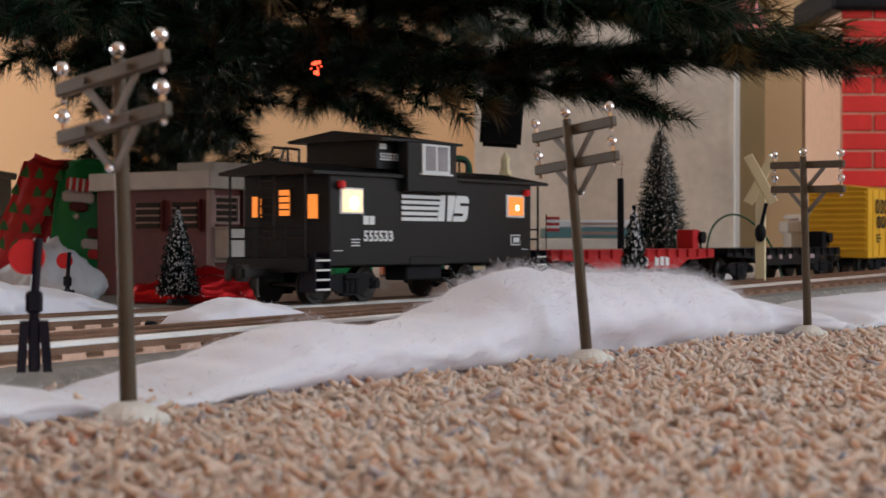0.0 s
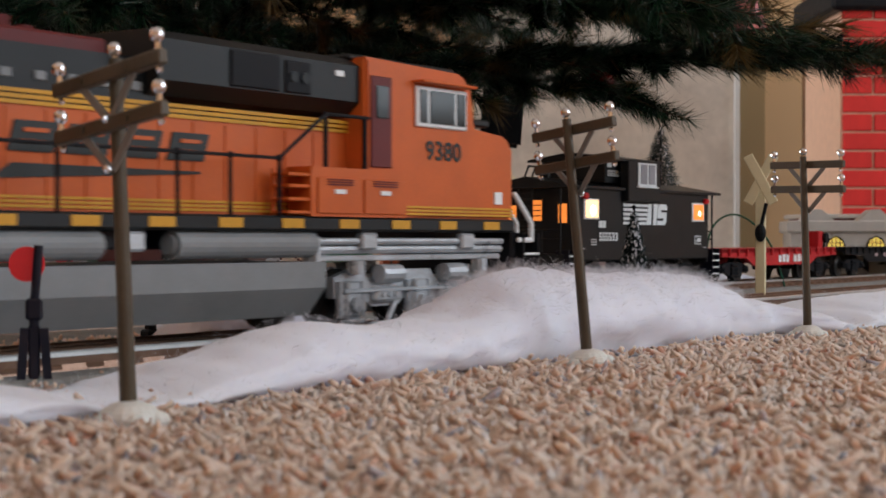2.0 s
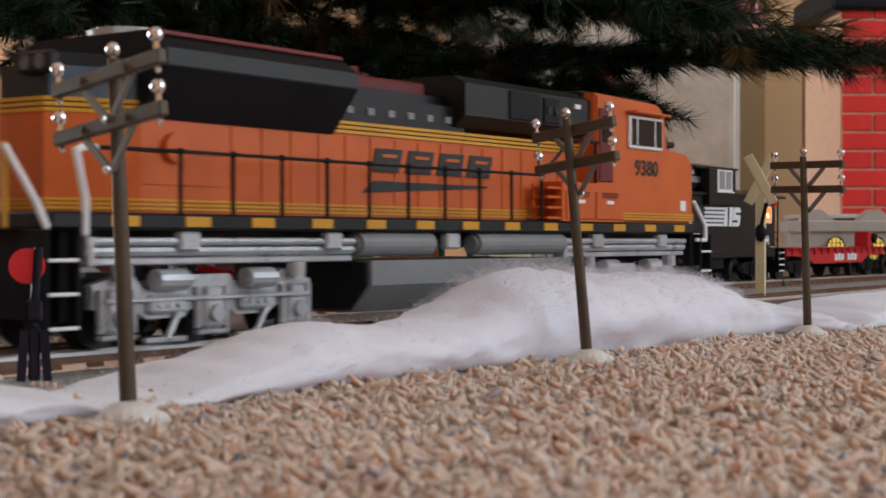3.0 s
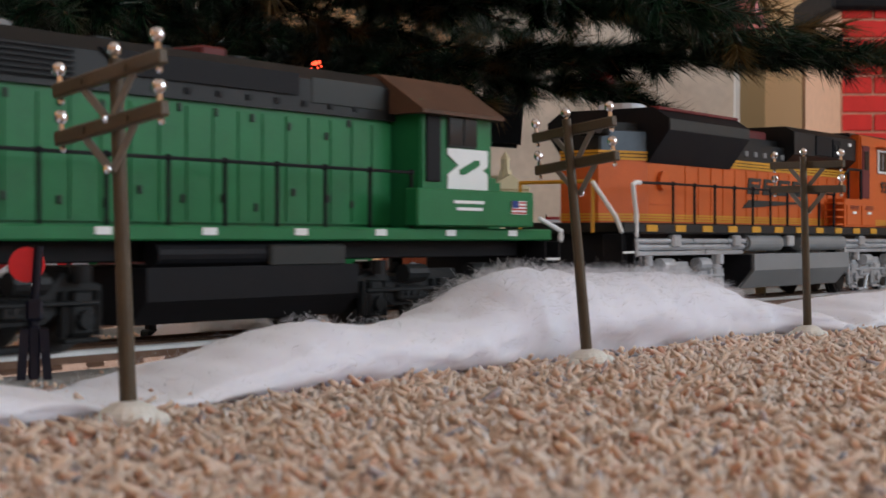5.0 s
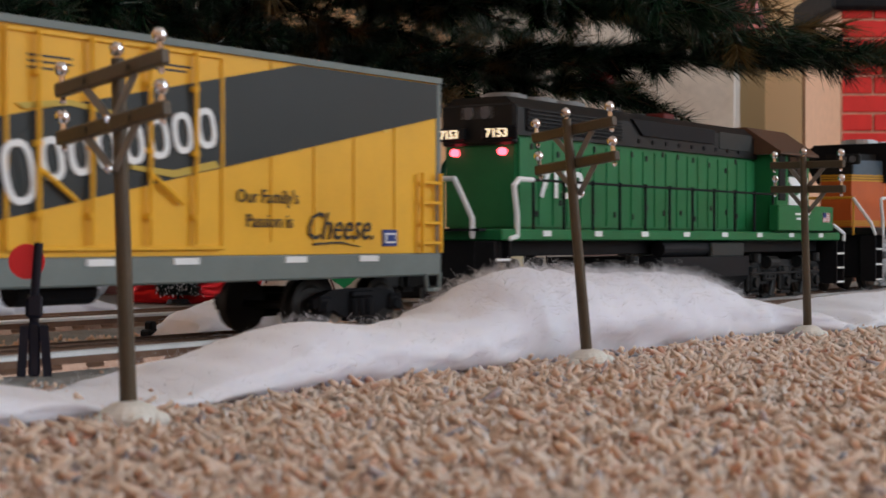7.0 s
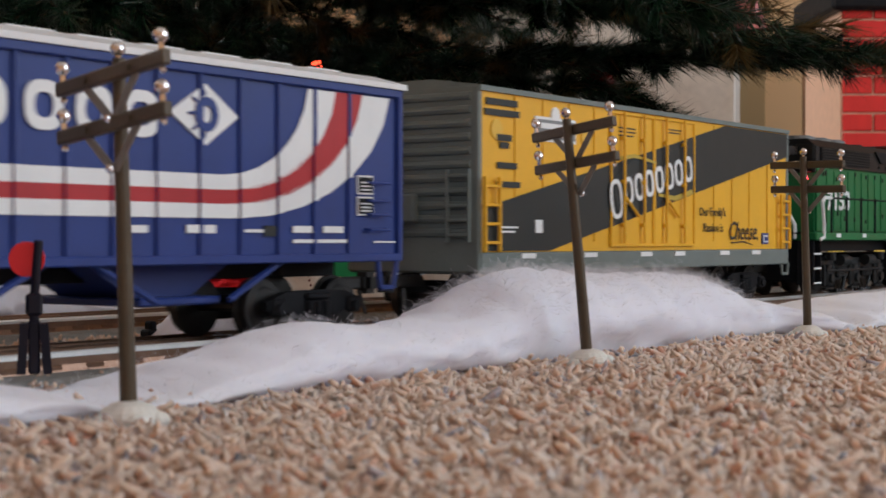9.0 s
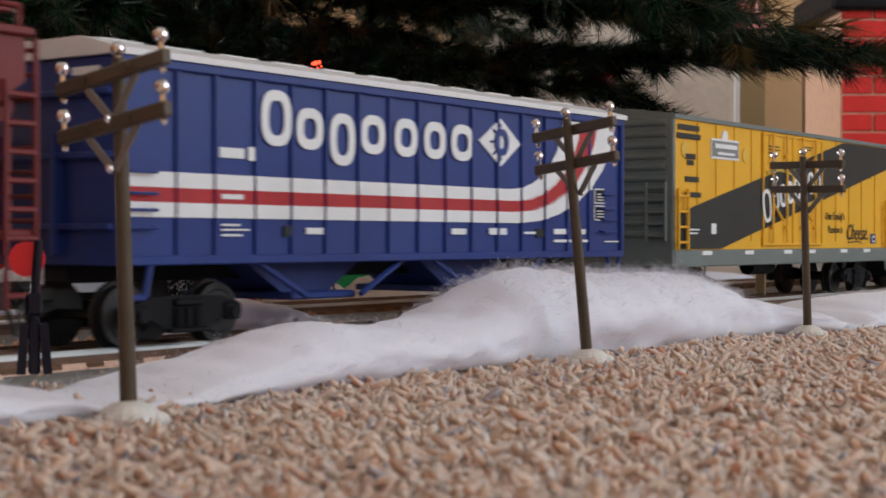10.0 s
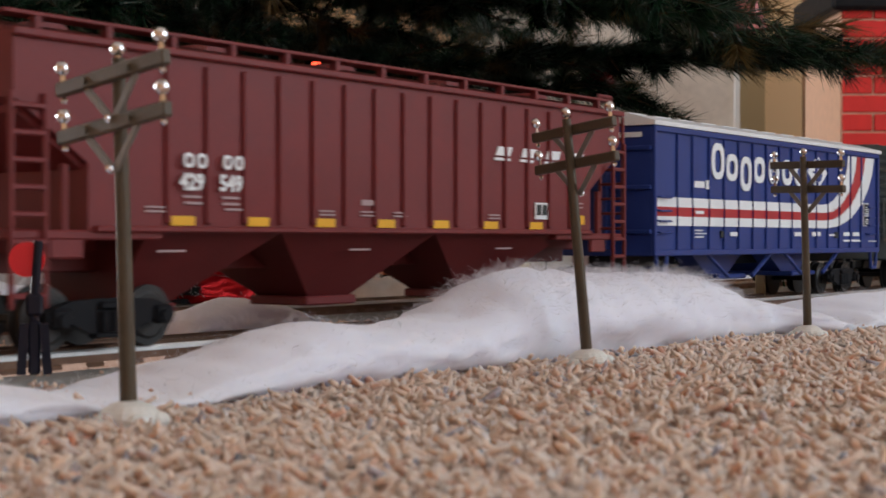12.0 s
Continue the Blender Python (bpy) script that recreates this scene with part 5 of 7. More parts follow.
def brown_hopper():
    t = thing("covered_hopper_car", on_track(-2.06, 0), "oxide red three-bay covered hopper car with yellow patches", "hopper car")
    L, hw = 0.354, 0.0325
    z0, z1 = 0.0455, 0.1015
    b = B()
    prism(b, [(0.03, z0), (L - 0.031, z0), (L - 0.031, 0.0685), (L - 0.004, 0.0875), (L - 0.004, z1), (0.003, z1), (0.003, 0.083), (0.03, 0.0655)], -hw, hw)
    body = part("body", b, BROWN, t, "oxide red ribbed side")
    y = -hw - 0.0003
    b = B()
    bx(b, (0, 0, 0), (0.0022, 0.0016, z1 - z0 - 0.006), 0.0005)
    r0 = part("rib", b, BROWN, body)
    xs = [0.0442 + 0.01735 * k for k in range(16)]
    r0.matrix_basis = pose(xs[0], -hw - 0.0006, (z0 + z1) / 2 - 0.0005)
    for x in xs[1:]:
        share("rib", r0, pose(x, -hw - 0.0006, (z0 + z1) / 2 - 0.0005), body)
    b = B()
    bx(b, (L / 2, -hw - 0.0008, z1 - 0.0004), (L - 0.004, 0.0026, 0.0024), 0.0005)
    bx(b, (L / 2, -hw - 0.0008, z0 + 0.0008), (L - 0.064, 0.0026, 0.002), 0.0005)
    part("side_frame", b, BROWN, body)
    b = B()
    prism_x(b, [(-hw, 0.1015), (-0.02, 0.1055), (0.02, 0.1055), (hw, 0.1015)], 0.004, L - 0.004)
    part("roof", b, BROWN_DARK, t)
    b = B()
    bx(b, (L / 2 - 0.002, -0.026, 0.1072), (L - 0.008, 0.008, 0.0012), 0.0003)
    bx(b, (L / 2, 0.026, 0.1072), (L - 0.008, 0.008, 0.0012), 0.0003)
    walkb = part("running_board", b, BROWN, t)
    b = B()
    bx(b, (0, 0, 0), (0.002, 0.003, 0.005))
    p0 = part("board_bracket", b, BROWN, walkb)
    p0.matrix_basis = pose(0.014, -0.0285, 0.1042)
    for k in range(1, 13):
        share("board_bracket", p0, pose(0.014 + 0.0268 * k, -0.0285, 0.1042), walkb)
    b = B()
    rod(b, (0, -0.012, 0), (0, 0.012, 0), 0.006, 12)
    h0 = part("hatch", b, BROWN, t)
    h0.matrix_basis = pose(0.035, 0, 0.104)
    for k in range(1, 5):
        share("hatch", h0, pose(0.035 + 0.07 * k, 0, 0.104), t)
    # sloping hopper bays
    for a, e, lo, hi in ((0.0565, 0.118, 0.0575, 0.0815), (0.118, 0.208, 0.152, 0.176), (0.208, 0.305, 0.248, 0.272)):
        b = B()
        prism(b, [(a, z0), (e, z0), (hi, 0.0225), (lo, 0.0225)], -0.0295, 0.0295)
        for v in b.verts:
            if v.co.z < 0.03:
                v.co.y *= 0.42
        bay = part("hopper_bay", b, BROWN_DARK, t)
        m = (lo + hi) / 2
        b = B()
        bx(b, (m, 0, 0.0208), (hi - lo + 0.005, 0.028, 0.0034), 0.0006)
        part("outlet_gate", b, BROWN, bay)
        print_bars(bay, [(m - 0.008, m + 0.004, 0.0392, 0.0399)], -0.0285, PALE_PRINT)
    # end slope sheets and posts
    for s, x0 in ((1, 0.0), (-1, L)):
        b = B()
        prism(b, [(x0 + s * 0.006, 0.083), (x0 + s * 0.032, 0.0655), (x0 + s * 0.062, z0), (x0 + s * 0.058, z0), (x0 + s * 0.03, 0.0635), (x0 + s * 0.006, 0.079)], -0.03, 0.03)
        bx(b, (x0 + s * 0.03, 0, 0.0445), (0.06, 2 * hw, 0.003), 0.0006)
        bx(b, (x0 + s * 0.03, 0, 0.0425), (0.06, 0.012, 0.008), 0.0006)
        for yy in (-0.031, 0.031):
            bx(b, (x0 + s * 0.0225, yy, 0.0415), (0.013, 0.002, 0.008), 0.0006)
            bx(b, (x0 + s * 0.022, yy, 0.055), (0.0022, 0.0022, 0.02), 0.0004)
        part("end_frame", b, BROWN, t)
    b = B()
    bx(b, (L / 2, 0, 0.0365), (L - 0.02, 0.012, 0.007), 0.0005)
    part("centre_sill", b, BROWN_DARK, t)
    ladder(t, 0.0015, 0.0135, 0.0235, 0.0845, -hw - 0.0008, 8, BROWN, 0.0009)
    ladder(t, L - 0.0115, L - 0.001, 0.0235, 0.0875, -hw - 0.0008, 8, BROWN, 0.0009)
    end_ladder(t, L, -0.032, -0.02, 0.045, 0.1, 8, BROWN)
    grab_rail(t, [(L - 0.012, -0.026, 0.1025), (L - 0.012, -0.026, 0.1095), (L - 0.001, -0.026, 0.1095), (L - 0.001, -0.026, 0.1025)], BROWN, 0.0009)
    # markings
    for x in xs[1:15:2]:
        deco("yellow_patch", x + 0.0012, x + 0.0115, 0.0475, 0.0505, y - 0.0002, YELLOW, body)
    deco("yellow_patch", 0.306, 0.3165, 0.0498, 0.0538, y - 0.0002, YELLOW, body)
    for x, w in ((0.0665, 0.0115), (0.0842, 0.0105)):
        for q in (0.25, 0.75):
            b = B()
            ring(b, x + w * q, 0.0679, w * 0.2, 0.0024, 0.0011, y - 0.0014, seg=10)
            part("print_mark", b, WHITE, body)
    letters("road_number", "429", 0.0072, pose(0.0655, y - 0.0014, 0.0588), WHITE, body, 0.98, 0.00025)
    letters("road_number", "549", 0.0072, pose(0.0832, y - 0.0014, 0.0588), WHITE, body, 0.98, 0.00025)
    rows = [(0.068, 0.076, 0.0562, 0.057), (0.0855, 0.0935, 0.0562, 0.057), (0.0685, 0.0765, 0.0542, 0.055), (0.0855, 0.0935, 0.0542, 0.055), (0.087, 0.095, 0.0525, 0.0532)]
    for x in (0.052, 0.134, 0.157, 0.1765, 0.24):
        rows += [(x, x + 0.008, 0.0528, 0.0534), (x, x + 0.0085, 0.0515, 0.0521)]
    rows += [(0.1575, 0.165, 0.0555, 0.0575), (0.306, 0.3155, 0.0588, 0.0594), (0.306, 0.3155, 0.057, 0.0576)]
    print_bars(body, rows, y - 0.0002, PALE_PRINT)
    for k in range(4):
        x = 0.245 + k * 0.0195
        flat_poly("emblem_bar", [(x, 0.0775), (x + 0.0105, 0.0775), (x + 0.0125, 0.0812), (x + 0.002, 0.0812)], y - 0.0002, WHITE, body)
        flat_poly("emblem_bar", [(x - 0.001, 0.0755), (x + 0.0105 - k * 0.0015, 0.0755), (x + 0.0109 - k * 0.0015, 0.0766), (x - 0.0004, 0.0766)], y - 0.0002, WHITE, body)
    deco("notice", 0.2755, 0.285, 0.0518, 0.0588, y - 0.0002, WHITE, body)
    for x in (0.2765, 0.281):
        deco("notice_mark", x, x + 0.0032, 0.0535, 0.058, y - 0.0006, BAND_GREY, body, 0.0002)
    freight_truck(t, 0.047)
    freight_truck(t, L - 0.047)
    coupler(t, 0.0, -1)
    coupler(t, L, 1)
    return t
def caboose():
    t = thing("caboose", on_track(0.301, BACK_LINE), "black model caboose with cupola and lit windows", "caboose")
    L, hw = 0.198, 0.03
    z0, z1 = 0.0293, 0.0775
    b = B()
    bx(b, (0.104, 0, (z0 + z1) / 2), (0.1955, 2 * hw, z1 - z0), 0.0008)
    body = part("body", b, CABOOSE, t, "black caboose body")
    y = -hw - 0.0003
    b = B()
    prism_x(b, [(-hw - 0.0028, 0.0768), (-hw - 0.0028, 0.0785), (0, 0.0845), (hw + 0.0028, 0.0785), (hw + 0.0028, 0.0768)], -0.01, 0.2175)
    part("roof", b, CABOOSE, t)
    b = B()
    bx(b, (0.08, 0, 0.0895), (0.056, 0.05, 0.016), 0.0006)
    cup = part("cupola", b, CABOOSE, t)
    b = B()
    prism_x(b, [(-0.0335, 0.0968), (-0.0335, 0.0982), (0, 0.103), (0.0335, 0.0982), (0.0335, 0.0968)], 0.046, 0.122)
    part("cupola_roof", b, CABOOSE, cup)
    b = B()
    bx(b, (0.0905, -0.0315, 0.0833), (0.047, 0.007, 0.0275), 0.0006)
    part("bay", b, CABOOSE, cup)
    b = B()
    bx(b, (0.093, -0.0353, 0.088), (0.0265, 0.001, 0.0165), 0.0003)
    w = part("bay_window", b, WHITE, cup, "white-framed cupola window")
    for x in (0.0872, 0.0988):
        b = B()
        bx(b, (x, -0.036, 0.0883), (0.0088, 0.0006, 0.0135))
        part("pane", b, PANE_PALE, w)
    b = B()
    bx(b, (0.093, -0.0358, 0.0795), (0.03, 0.0022, 0.0012), 0.0003)
    part("sill", b, WHITE, w)
    for x0, x1 in ((0.0155, 0.032), (0.1742, 0.1912)):
        b = B()
        bx(b, ((x0 + x1) / 2, y, 0.0635), (x1 - x0 + 0.003, 0.0012, 0.0138), 0.0003)
        w = part("side_window", b, WHITE, body, "white-framed lit window")
        b = B()
        bx(b, ((x0 + x1) / 2, y - 0.0007, 0.0635), (x1 - x0 - 0.001, 0.0006, 0.0112))
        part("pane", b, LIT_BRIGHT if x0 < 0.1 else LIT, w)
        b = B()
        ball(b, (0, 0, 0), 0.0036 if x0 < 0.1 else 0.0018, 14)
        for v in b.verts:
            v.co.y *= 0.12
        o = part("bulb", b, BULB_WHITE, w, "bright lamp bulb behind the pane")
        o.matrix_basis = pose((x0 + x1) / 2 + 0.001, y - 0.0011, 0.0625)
    # platform end with lit door and windows
    for yy, zz, w, h in ((-0.0195, 0.0605, 0.0062, 0.0125), (0.0, 0.0625, 0.0068, 0.0135), (0.0195, 0.0605, 0.006, 0.011)):
        b = B()
        bx(b, (0.0061, yy, zz), (0.0012, w + 0.0025, h + 0.0025), 0.0003)
        w2 = part("end_window", b, CABOOSE, body)
        b = B()
        bx(b, (0.0052, yy, zz), (0.0008, w, h))
        part("pane", b, LIT, w2)
        if yy == 0.0:
            b = B()
            for q in (-0.0035, 0.0, 0.0035):
                bx(b, (0.0046, 0, zz + q), (0.0006, w, 0.0008))
            part("muntin", b, CABOOSE, w2)
    letters("road_number", "555533", 0.0078, pose(0.0335, y - 0.0004, 0.0425), WHITE, body, 1.12, 0.00022)
    letters("road_number", "555533", 0.0056, pose(0.0543, -0.0256, 0.0865), WHITE, cup, 1.0, 0.0001)
    print_bars(cup, [(0.0545, 0.0605, 0.0925, 0.0955)], -0.0252, WHITE)
    print_bars(body, [(0.0335, 0.038, 0.0512, 0.0558), (0.0388, 0.043, 0.0512, 0.0558), (0.0235, 0.0305, 0.0398, 0.0404), (0.0235, 0.0305, 0.0414, 0.042), (0.0235, 0.0305, 0.043, 0.0436), (0.009, 0.016, 0.0372, 0.0376), (0.19, 0.197, 0.0372, 0.0376)], y - 0.0002, WHITE)
    for k in range(5):
        z = 0.0536 + k * 0.0031
        flat_poly("emblem_stripe", [(0.067 + 0.0002 * k, z), (0.1 + 0.0012 * k, z), (0.1006 + 0.0012 * k, z + 0.0019), (0.067, z + 0.0019)], y - 0.0003, WHITE, body)
    flat_poly("emblem_block", [(0.1005, 0.0536), (0.1145, 0.0536), (0.1185, 0.0684), (0.1045, 0.0684)], y - 0.0003, WHITE, body)
    flat_poly("emblem_block", [(0.116, 0.0536), (0.1275, 0.0536), (0.1305, 0.0556), (0.1322, 0.0664), (0.13, 0.0684), (0.1205, 0.0684), (0.1182, 0.066)], y - 0.0003, WHITE, body)
    for z, x0, x1 in ((0.0575, 0.1165, 0.125), (0.0635, 0.123, 0.1318)):
        flat_poly("emblem_notch", [(x0, z - 0.0008), (x1, z - 0.0008), (x1 + 0.0003, z + 0.0008), (x0 + 0.0003, z + 0.0008)], y - 0.0008, CABOOSE, body)
    flat_poly("emblem_notch", [(0.1075, 0.0536), (0.109, 0.0536), (0.1102, 0.0684), (0.1087, 0.0684)], y - 0.0008, CABOOSE, body)
    deco("notice", 0.178, 0.188, 0.0398, 0.0462, y, WHITE, body)
    deco("notice_field", 0.1788, 0.1872, 0.0405, 0.0455, y - 0.0004, CABOOSE, body, 0.0002)
    deco("notice_mark", 0.1798, 0.1862, 0.0415, 0.0445, y - 0.0006, WHITE, body, 0.0002)
    for x in (0.0135, 0.1935):
        b = B()
        bx(b, (x, -hw - 0.002, 0.0718), (0.0045, 0.004, 0.004), 0.001)
        part("marker_lamp", b, DISC_RED, body)
    # platforms with railings, ladders and steps
    for s, x0, x1 in ((-1, -0.0095, 0.0062), (1, 0.2018, 0.217)):
        b = B()
        bx(b, ((x0 + x1) / 2, 0, 0.0303), (x1 - x0, 0.056, 0.0075), 0.0005)
        part("platform", b, CABOOSE, t)
        xe = x0 + 0.001 if s < 0 else x1 - 0.001
        b = B()
        for z in (0.0435, 0.0495):
            rod(b, (xe, -0.026, z), (xe, 0.026, z), 0.0006, 6)
        for yy in (-0.026, -0.012, 0.0, 0.012, 0.026):
            rod(b, (xe, yy, 0.034), (xe, yy, 0.0495), 0.0006, 6)
        part("end_railing", b, CABOOSE, t)
        b = B()
        for yy in (-0.0045, 0.0055):
            rod(b, (xe, yy, 0.034), (xe, yy, 0.083), 0.0008, 6)
        for k in range(9):
            rod(b, (xe, -0.0045, 0.038 + k * 0.0045), (xe, 0.0055, 0.038 + k * 0.0045), 0.0005, 6)
        part("end_ladder", b, CABOOSE, t)
        for yy in (-0.026, 0.026):
            b = B()
            rod(b, (xe, yy, 0.034), (xe, yy, 0.077), 0.0008, 6)
            part("corner_post", b, CABOOSE, t)
        steps(t, x1 - 0.007 if s < 0 else x0 + 0.01, s, -0.0305, 0.0165, 0.0365, NAVY, 4)
        coupler(t, xe, s)
    for x in (0.001, 0.01, 0.158, 0.166):
        grab_rail(t, [(x, -0.006, 0.083), (x, -0.006, 0.0905), (x, 0.004, 0.0918), (x, 0.008, 0.083)], CABOOSE, 0.0007)
    b = B()
    bx(b, (L / 2, 0, 0.031), (L, 0.03, 0.006), 0.0005)
    bx(b, (0.095, -0.018, 0.027), (0.034, 0.016, 0.013), 0.001)
    part("underframe", b, BLACK, t)
    b = B()
    bx(b, (0.093, -0.0285, 0.0315), (0.036, 0.004, 0.005), 0.0006)
    part("tool_box", b, CABOOSE, t)
    freight_truck(t, 0.03)
    freight_truck(t, 0.168)
    return t


def flatcar(c, material, label, colour_name):
    t = thing("flatcar", on_track(c, BACK_LINE), label, "flatcar", "low cars of the inner train")
    L, hw = 0.2375, 0.0295
    b = B()
    bx(b, (L / 2, 0, 0.0345), (L, 2 * hw, 0.004), 0.0006)
    deck = part("deck", b, material, t)
    b = B()
    for s in (-1, 1):
        prism(b, [(0.0, 0.0365), (L, 0.0365), (L, 0.03), (L - 0.045, 0.0285), (L - 0.06, 0.0225), (0.06, 0.0225), (0.045, 0.0285), (0.0, 0.03)], s * (hw - 0.0022), s * hw)
    part("side_sill", b, material, t)
    b = B()
    bx(b, (0, 0, 0), (0.0028, 0.0022, 0.006), 0.0005)
    s0 = part("stake_pocket", b, material, t)
    s0.matrix_basis = pose(0.012, -hw - 0.0008, 0.0335)
    for k in range(1, 14):
        share("stake_pocket", s0, pose(0.012 + k * 0.0164, -hw - 0.0008, 0.0335), t)
    for x in (0.2285,):
        b = B()
        bx(b, (x, -0.012, 0.0435), (0.01, 0.014, 0.015), 0.0008)
        bx(b, (x + 0.006, -0.012, 0.0485), (0.007, 0.012, 0.004), 0.0006)
        part("bulkhead_stub", b, material, t)
    b = B()
    rod(b, (0.236, -0.022, 0.045), (0.236, -0.016, 0.045), 0.0045, 14)
    rod(b, (0.236, -0.019, 0.036), (0.236, -0.019, 0.045), 0.001, 6)
    part("brake_wheel", b, BLACK, t)
    if material is FLAT_RED:
        for k in range(7):
            if k != 3:
                deco("print_bar", 0.108 + k * 0.008, 0.1135 + k * 0.008, 0.0248, 0.0312, -hw - 0.0004, WHITE, t)
    else:
        print_bars(t, [(0.075, 0.083, 0.0275, 0.0305), (0.1, 0.105, 0.0275, 0.031), (0.12, 0.125, 0.0275, 0.031), (0.15, 0.156, 0.0275, 0.031), (0.166, 0.176, 0.0275, 0.031)], -hw - 0.0004, PALE_PRINT)
    freight_truck(t, 0.032)
    freight_truck(t, L - 0.032)
    coupler(t, 0.002, -1)
    coupler(t, L - 0.002, 1)
    return t


def small_yellow_boxcar():
    t = thing("boxcar", on_track(1.1, BACK_LINE), "small plain yellow ribbed model boxcar", "boxcar")
    L, hw = 0.25, 0.0295
    b = B()
    bx(b, (L / 2, 0, 0.059), (L, 2 * hw, 0.066), 0.0006)
    body = part("body", b, YELLOW, t)
    b = B()
    rod(b, (0, -hw + 0.002, 0), (0, hw - 0.002, 0), 0.0016, 8)
    r0 = part("end_rib", b, YELLOW, t)
    r0.matrix_basis = pose(-0.0006, 0, 0.034)
    for k in range(1, 11):
        share("end_rib", r0, pose(-0.0006, 0, 0.034 + k * 0.0054), t)
    b = B()
    bx(b, (0, 0, 0), (0.0014, 0.0012, 0.062), 0.0003)
    r0 = part("rib", b, YELLOW, body)
    r0.matrix_basis = pose(0.012, -hw - 0.0004, 0.059)
    for k in range(1, 14):
        share("rib", r0, pose(0.012 + k * 0.0175, -hw - 0.0004, 0.059), body)
    b = B()
    prism_x(b, [(-hw - 0.001, 0.0915), (0, 0.096), (hw + 0.001, 0.0915)], -0.002, L + 0.002)
    part("roof", b, YELLOW, t)
    for k in range(3):
        b = B()
        ring(b, 0.022 + 0.012 * k, 0.075, 0.0045, 0.007, 0.002, -hw - 0.0012, seg=12)
        part("emblem_shape", b, BAND_GREY, body)
        b = B()
        ring(b, 0.026 + 0.012 * k, 0.06, 0.0045, 0.006, 0.002, -hw - 0.0012, seg=12)
        part("emblem_shape", b, BAND_GREY, body)
    print_bars(body, [(0.02, 0.03, 0.047, 0.0485), (0.02, 0.032, 0.044, 0.0455), (0.02, 0.028, 0.041, 0.0425)], -hw - 0.0012, BAND_GREY)
    b = B()
    bx(b, (L / 2, 0, 0.024), (L - 0.02, 0.02, 0.006), 0.0005)
    part("underframe", b, BLACK, t)
    freight_truck(t, 0.035)
    freight_truck(t, L - 0.035)
    coupler(t, 0.0, -1)
    return t


PANE_PALE = mat("pale_window", (0.35, 0.34, 0.36), 0.15, vary=0.2)
CARS = [
    (orange_locomotive(), -0.514, 0), (green_locomotive(), -0.956, 0), (yellow_boxcar(), -1.313, 0), (blue_hopper(), -1.677, 0), (brown_hopper(), -2.06, 0),
    (caboose(), 0.301, 1),
    (flatcar(0.528, FLAT_RED, "red low model flatcar with white print", "red"), 0.528, 1),
    (flatcar(0.79, BLACK, "black low model flatcar with brake wheel", "black"), 0.79, 1),
    (small_yellow_boxcar(), 1.1, 1),
]
SNOW = [(-0.3, 0.011), (-0.09, 0.0115), (-0.066, 0.0085), (-0.05, 0.0042), (-0.034, 0.0034), (-0.024, 0.004), (-0.013, 0.0066), (0.0, 0.0098), (0.018, 0.0128), (0.032, 0.0162), (0.048, 0.018), (0.066, 0.017), (0.084, 0.0152), (0.1, 0.016),
        (0.116, 0.0172), (0.132, 0.022), (0.15, 0.0282), (0.166, 0.0308), (0.188, 0.0298), (0.208, 0.028), (0.235, 0.0292), (0.28, 0.0288), (0.306, 0.0268), (0.322, 0.0222), (0.34, 0.0172), (0.37, 0.0102), (0.397, 0.0042), (0.411, 0.0022), (0.427, 0.0082), (0.448, 0.0128), (0.48, 0.0142), (0.56, 0.0138), (0.85, 0.014)]
batting("cotton_snow", [(s, -0.083 if s < 0.36 else -0.095, 0.025 if s < 0.36 else 0.034, h) for s, h in SNOW], "fluffy white cotton batting snow along track", 3)
batting("cotton_drift", [(0.15, 0.085, 0.012, 0.004), (0.172, 0.085, 0.016, 0.013), (0.195, 0.085, 0.018, 0.0175), (0.22, 0.085, 0.016, 0.014), (0.255, 0.085, 0.012, 0.004)], "small white cotton drift between the tracks", 5, 1500)
batting("cotton_drift", [(-0.25, 0.3, 0.08, 0.03), (0.1, 0.29, 0.075, 0.029), (0.17, 0.275, 0.065, 0.027), (0.22, 0.265, 0.055, 0.019), (0.27, 0.255, 0.04, 0.009), (0.33, 0.25, 0.03, 0.003)], "broad white cotton drift behind the inner track", 8, 5000)
batting("cotton_drift", [(0.5, 0.25, 0.02, 0.008), (0.6, 0.26, 0.03, 0.014), (0.8, 0.27, 0.03, 0.014), (1.2, 0.28, 0.03, 0.01)], "low white cotton drift behind the inner track", 9, 1500)


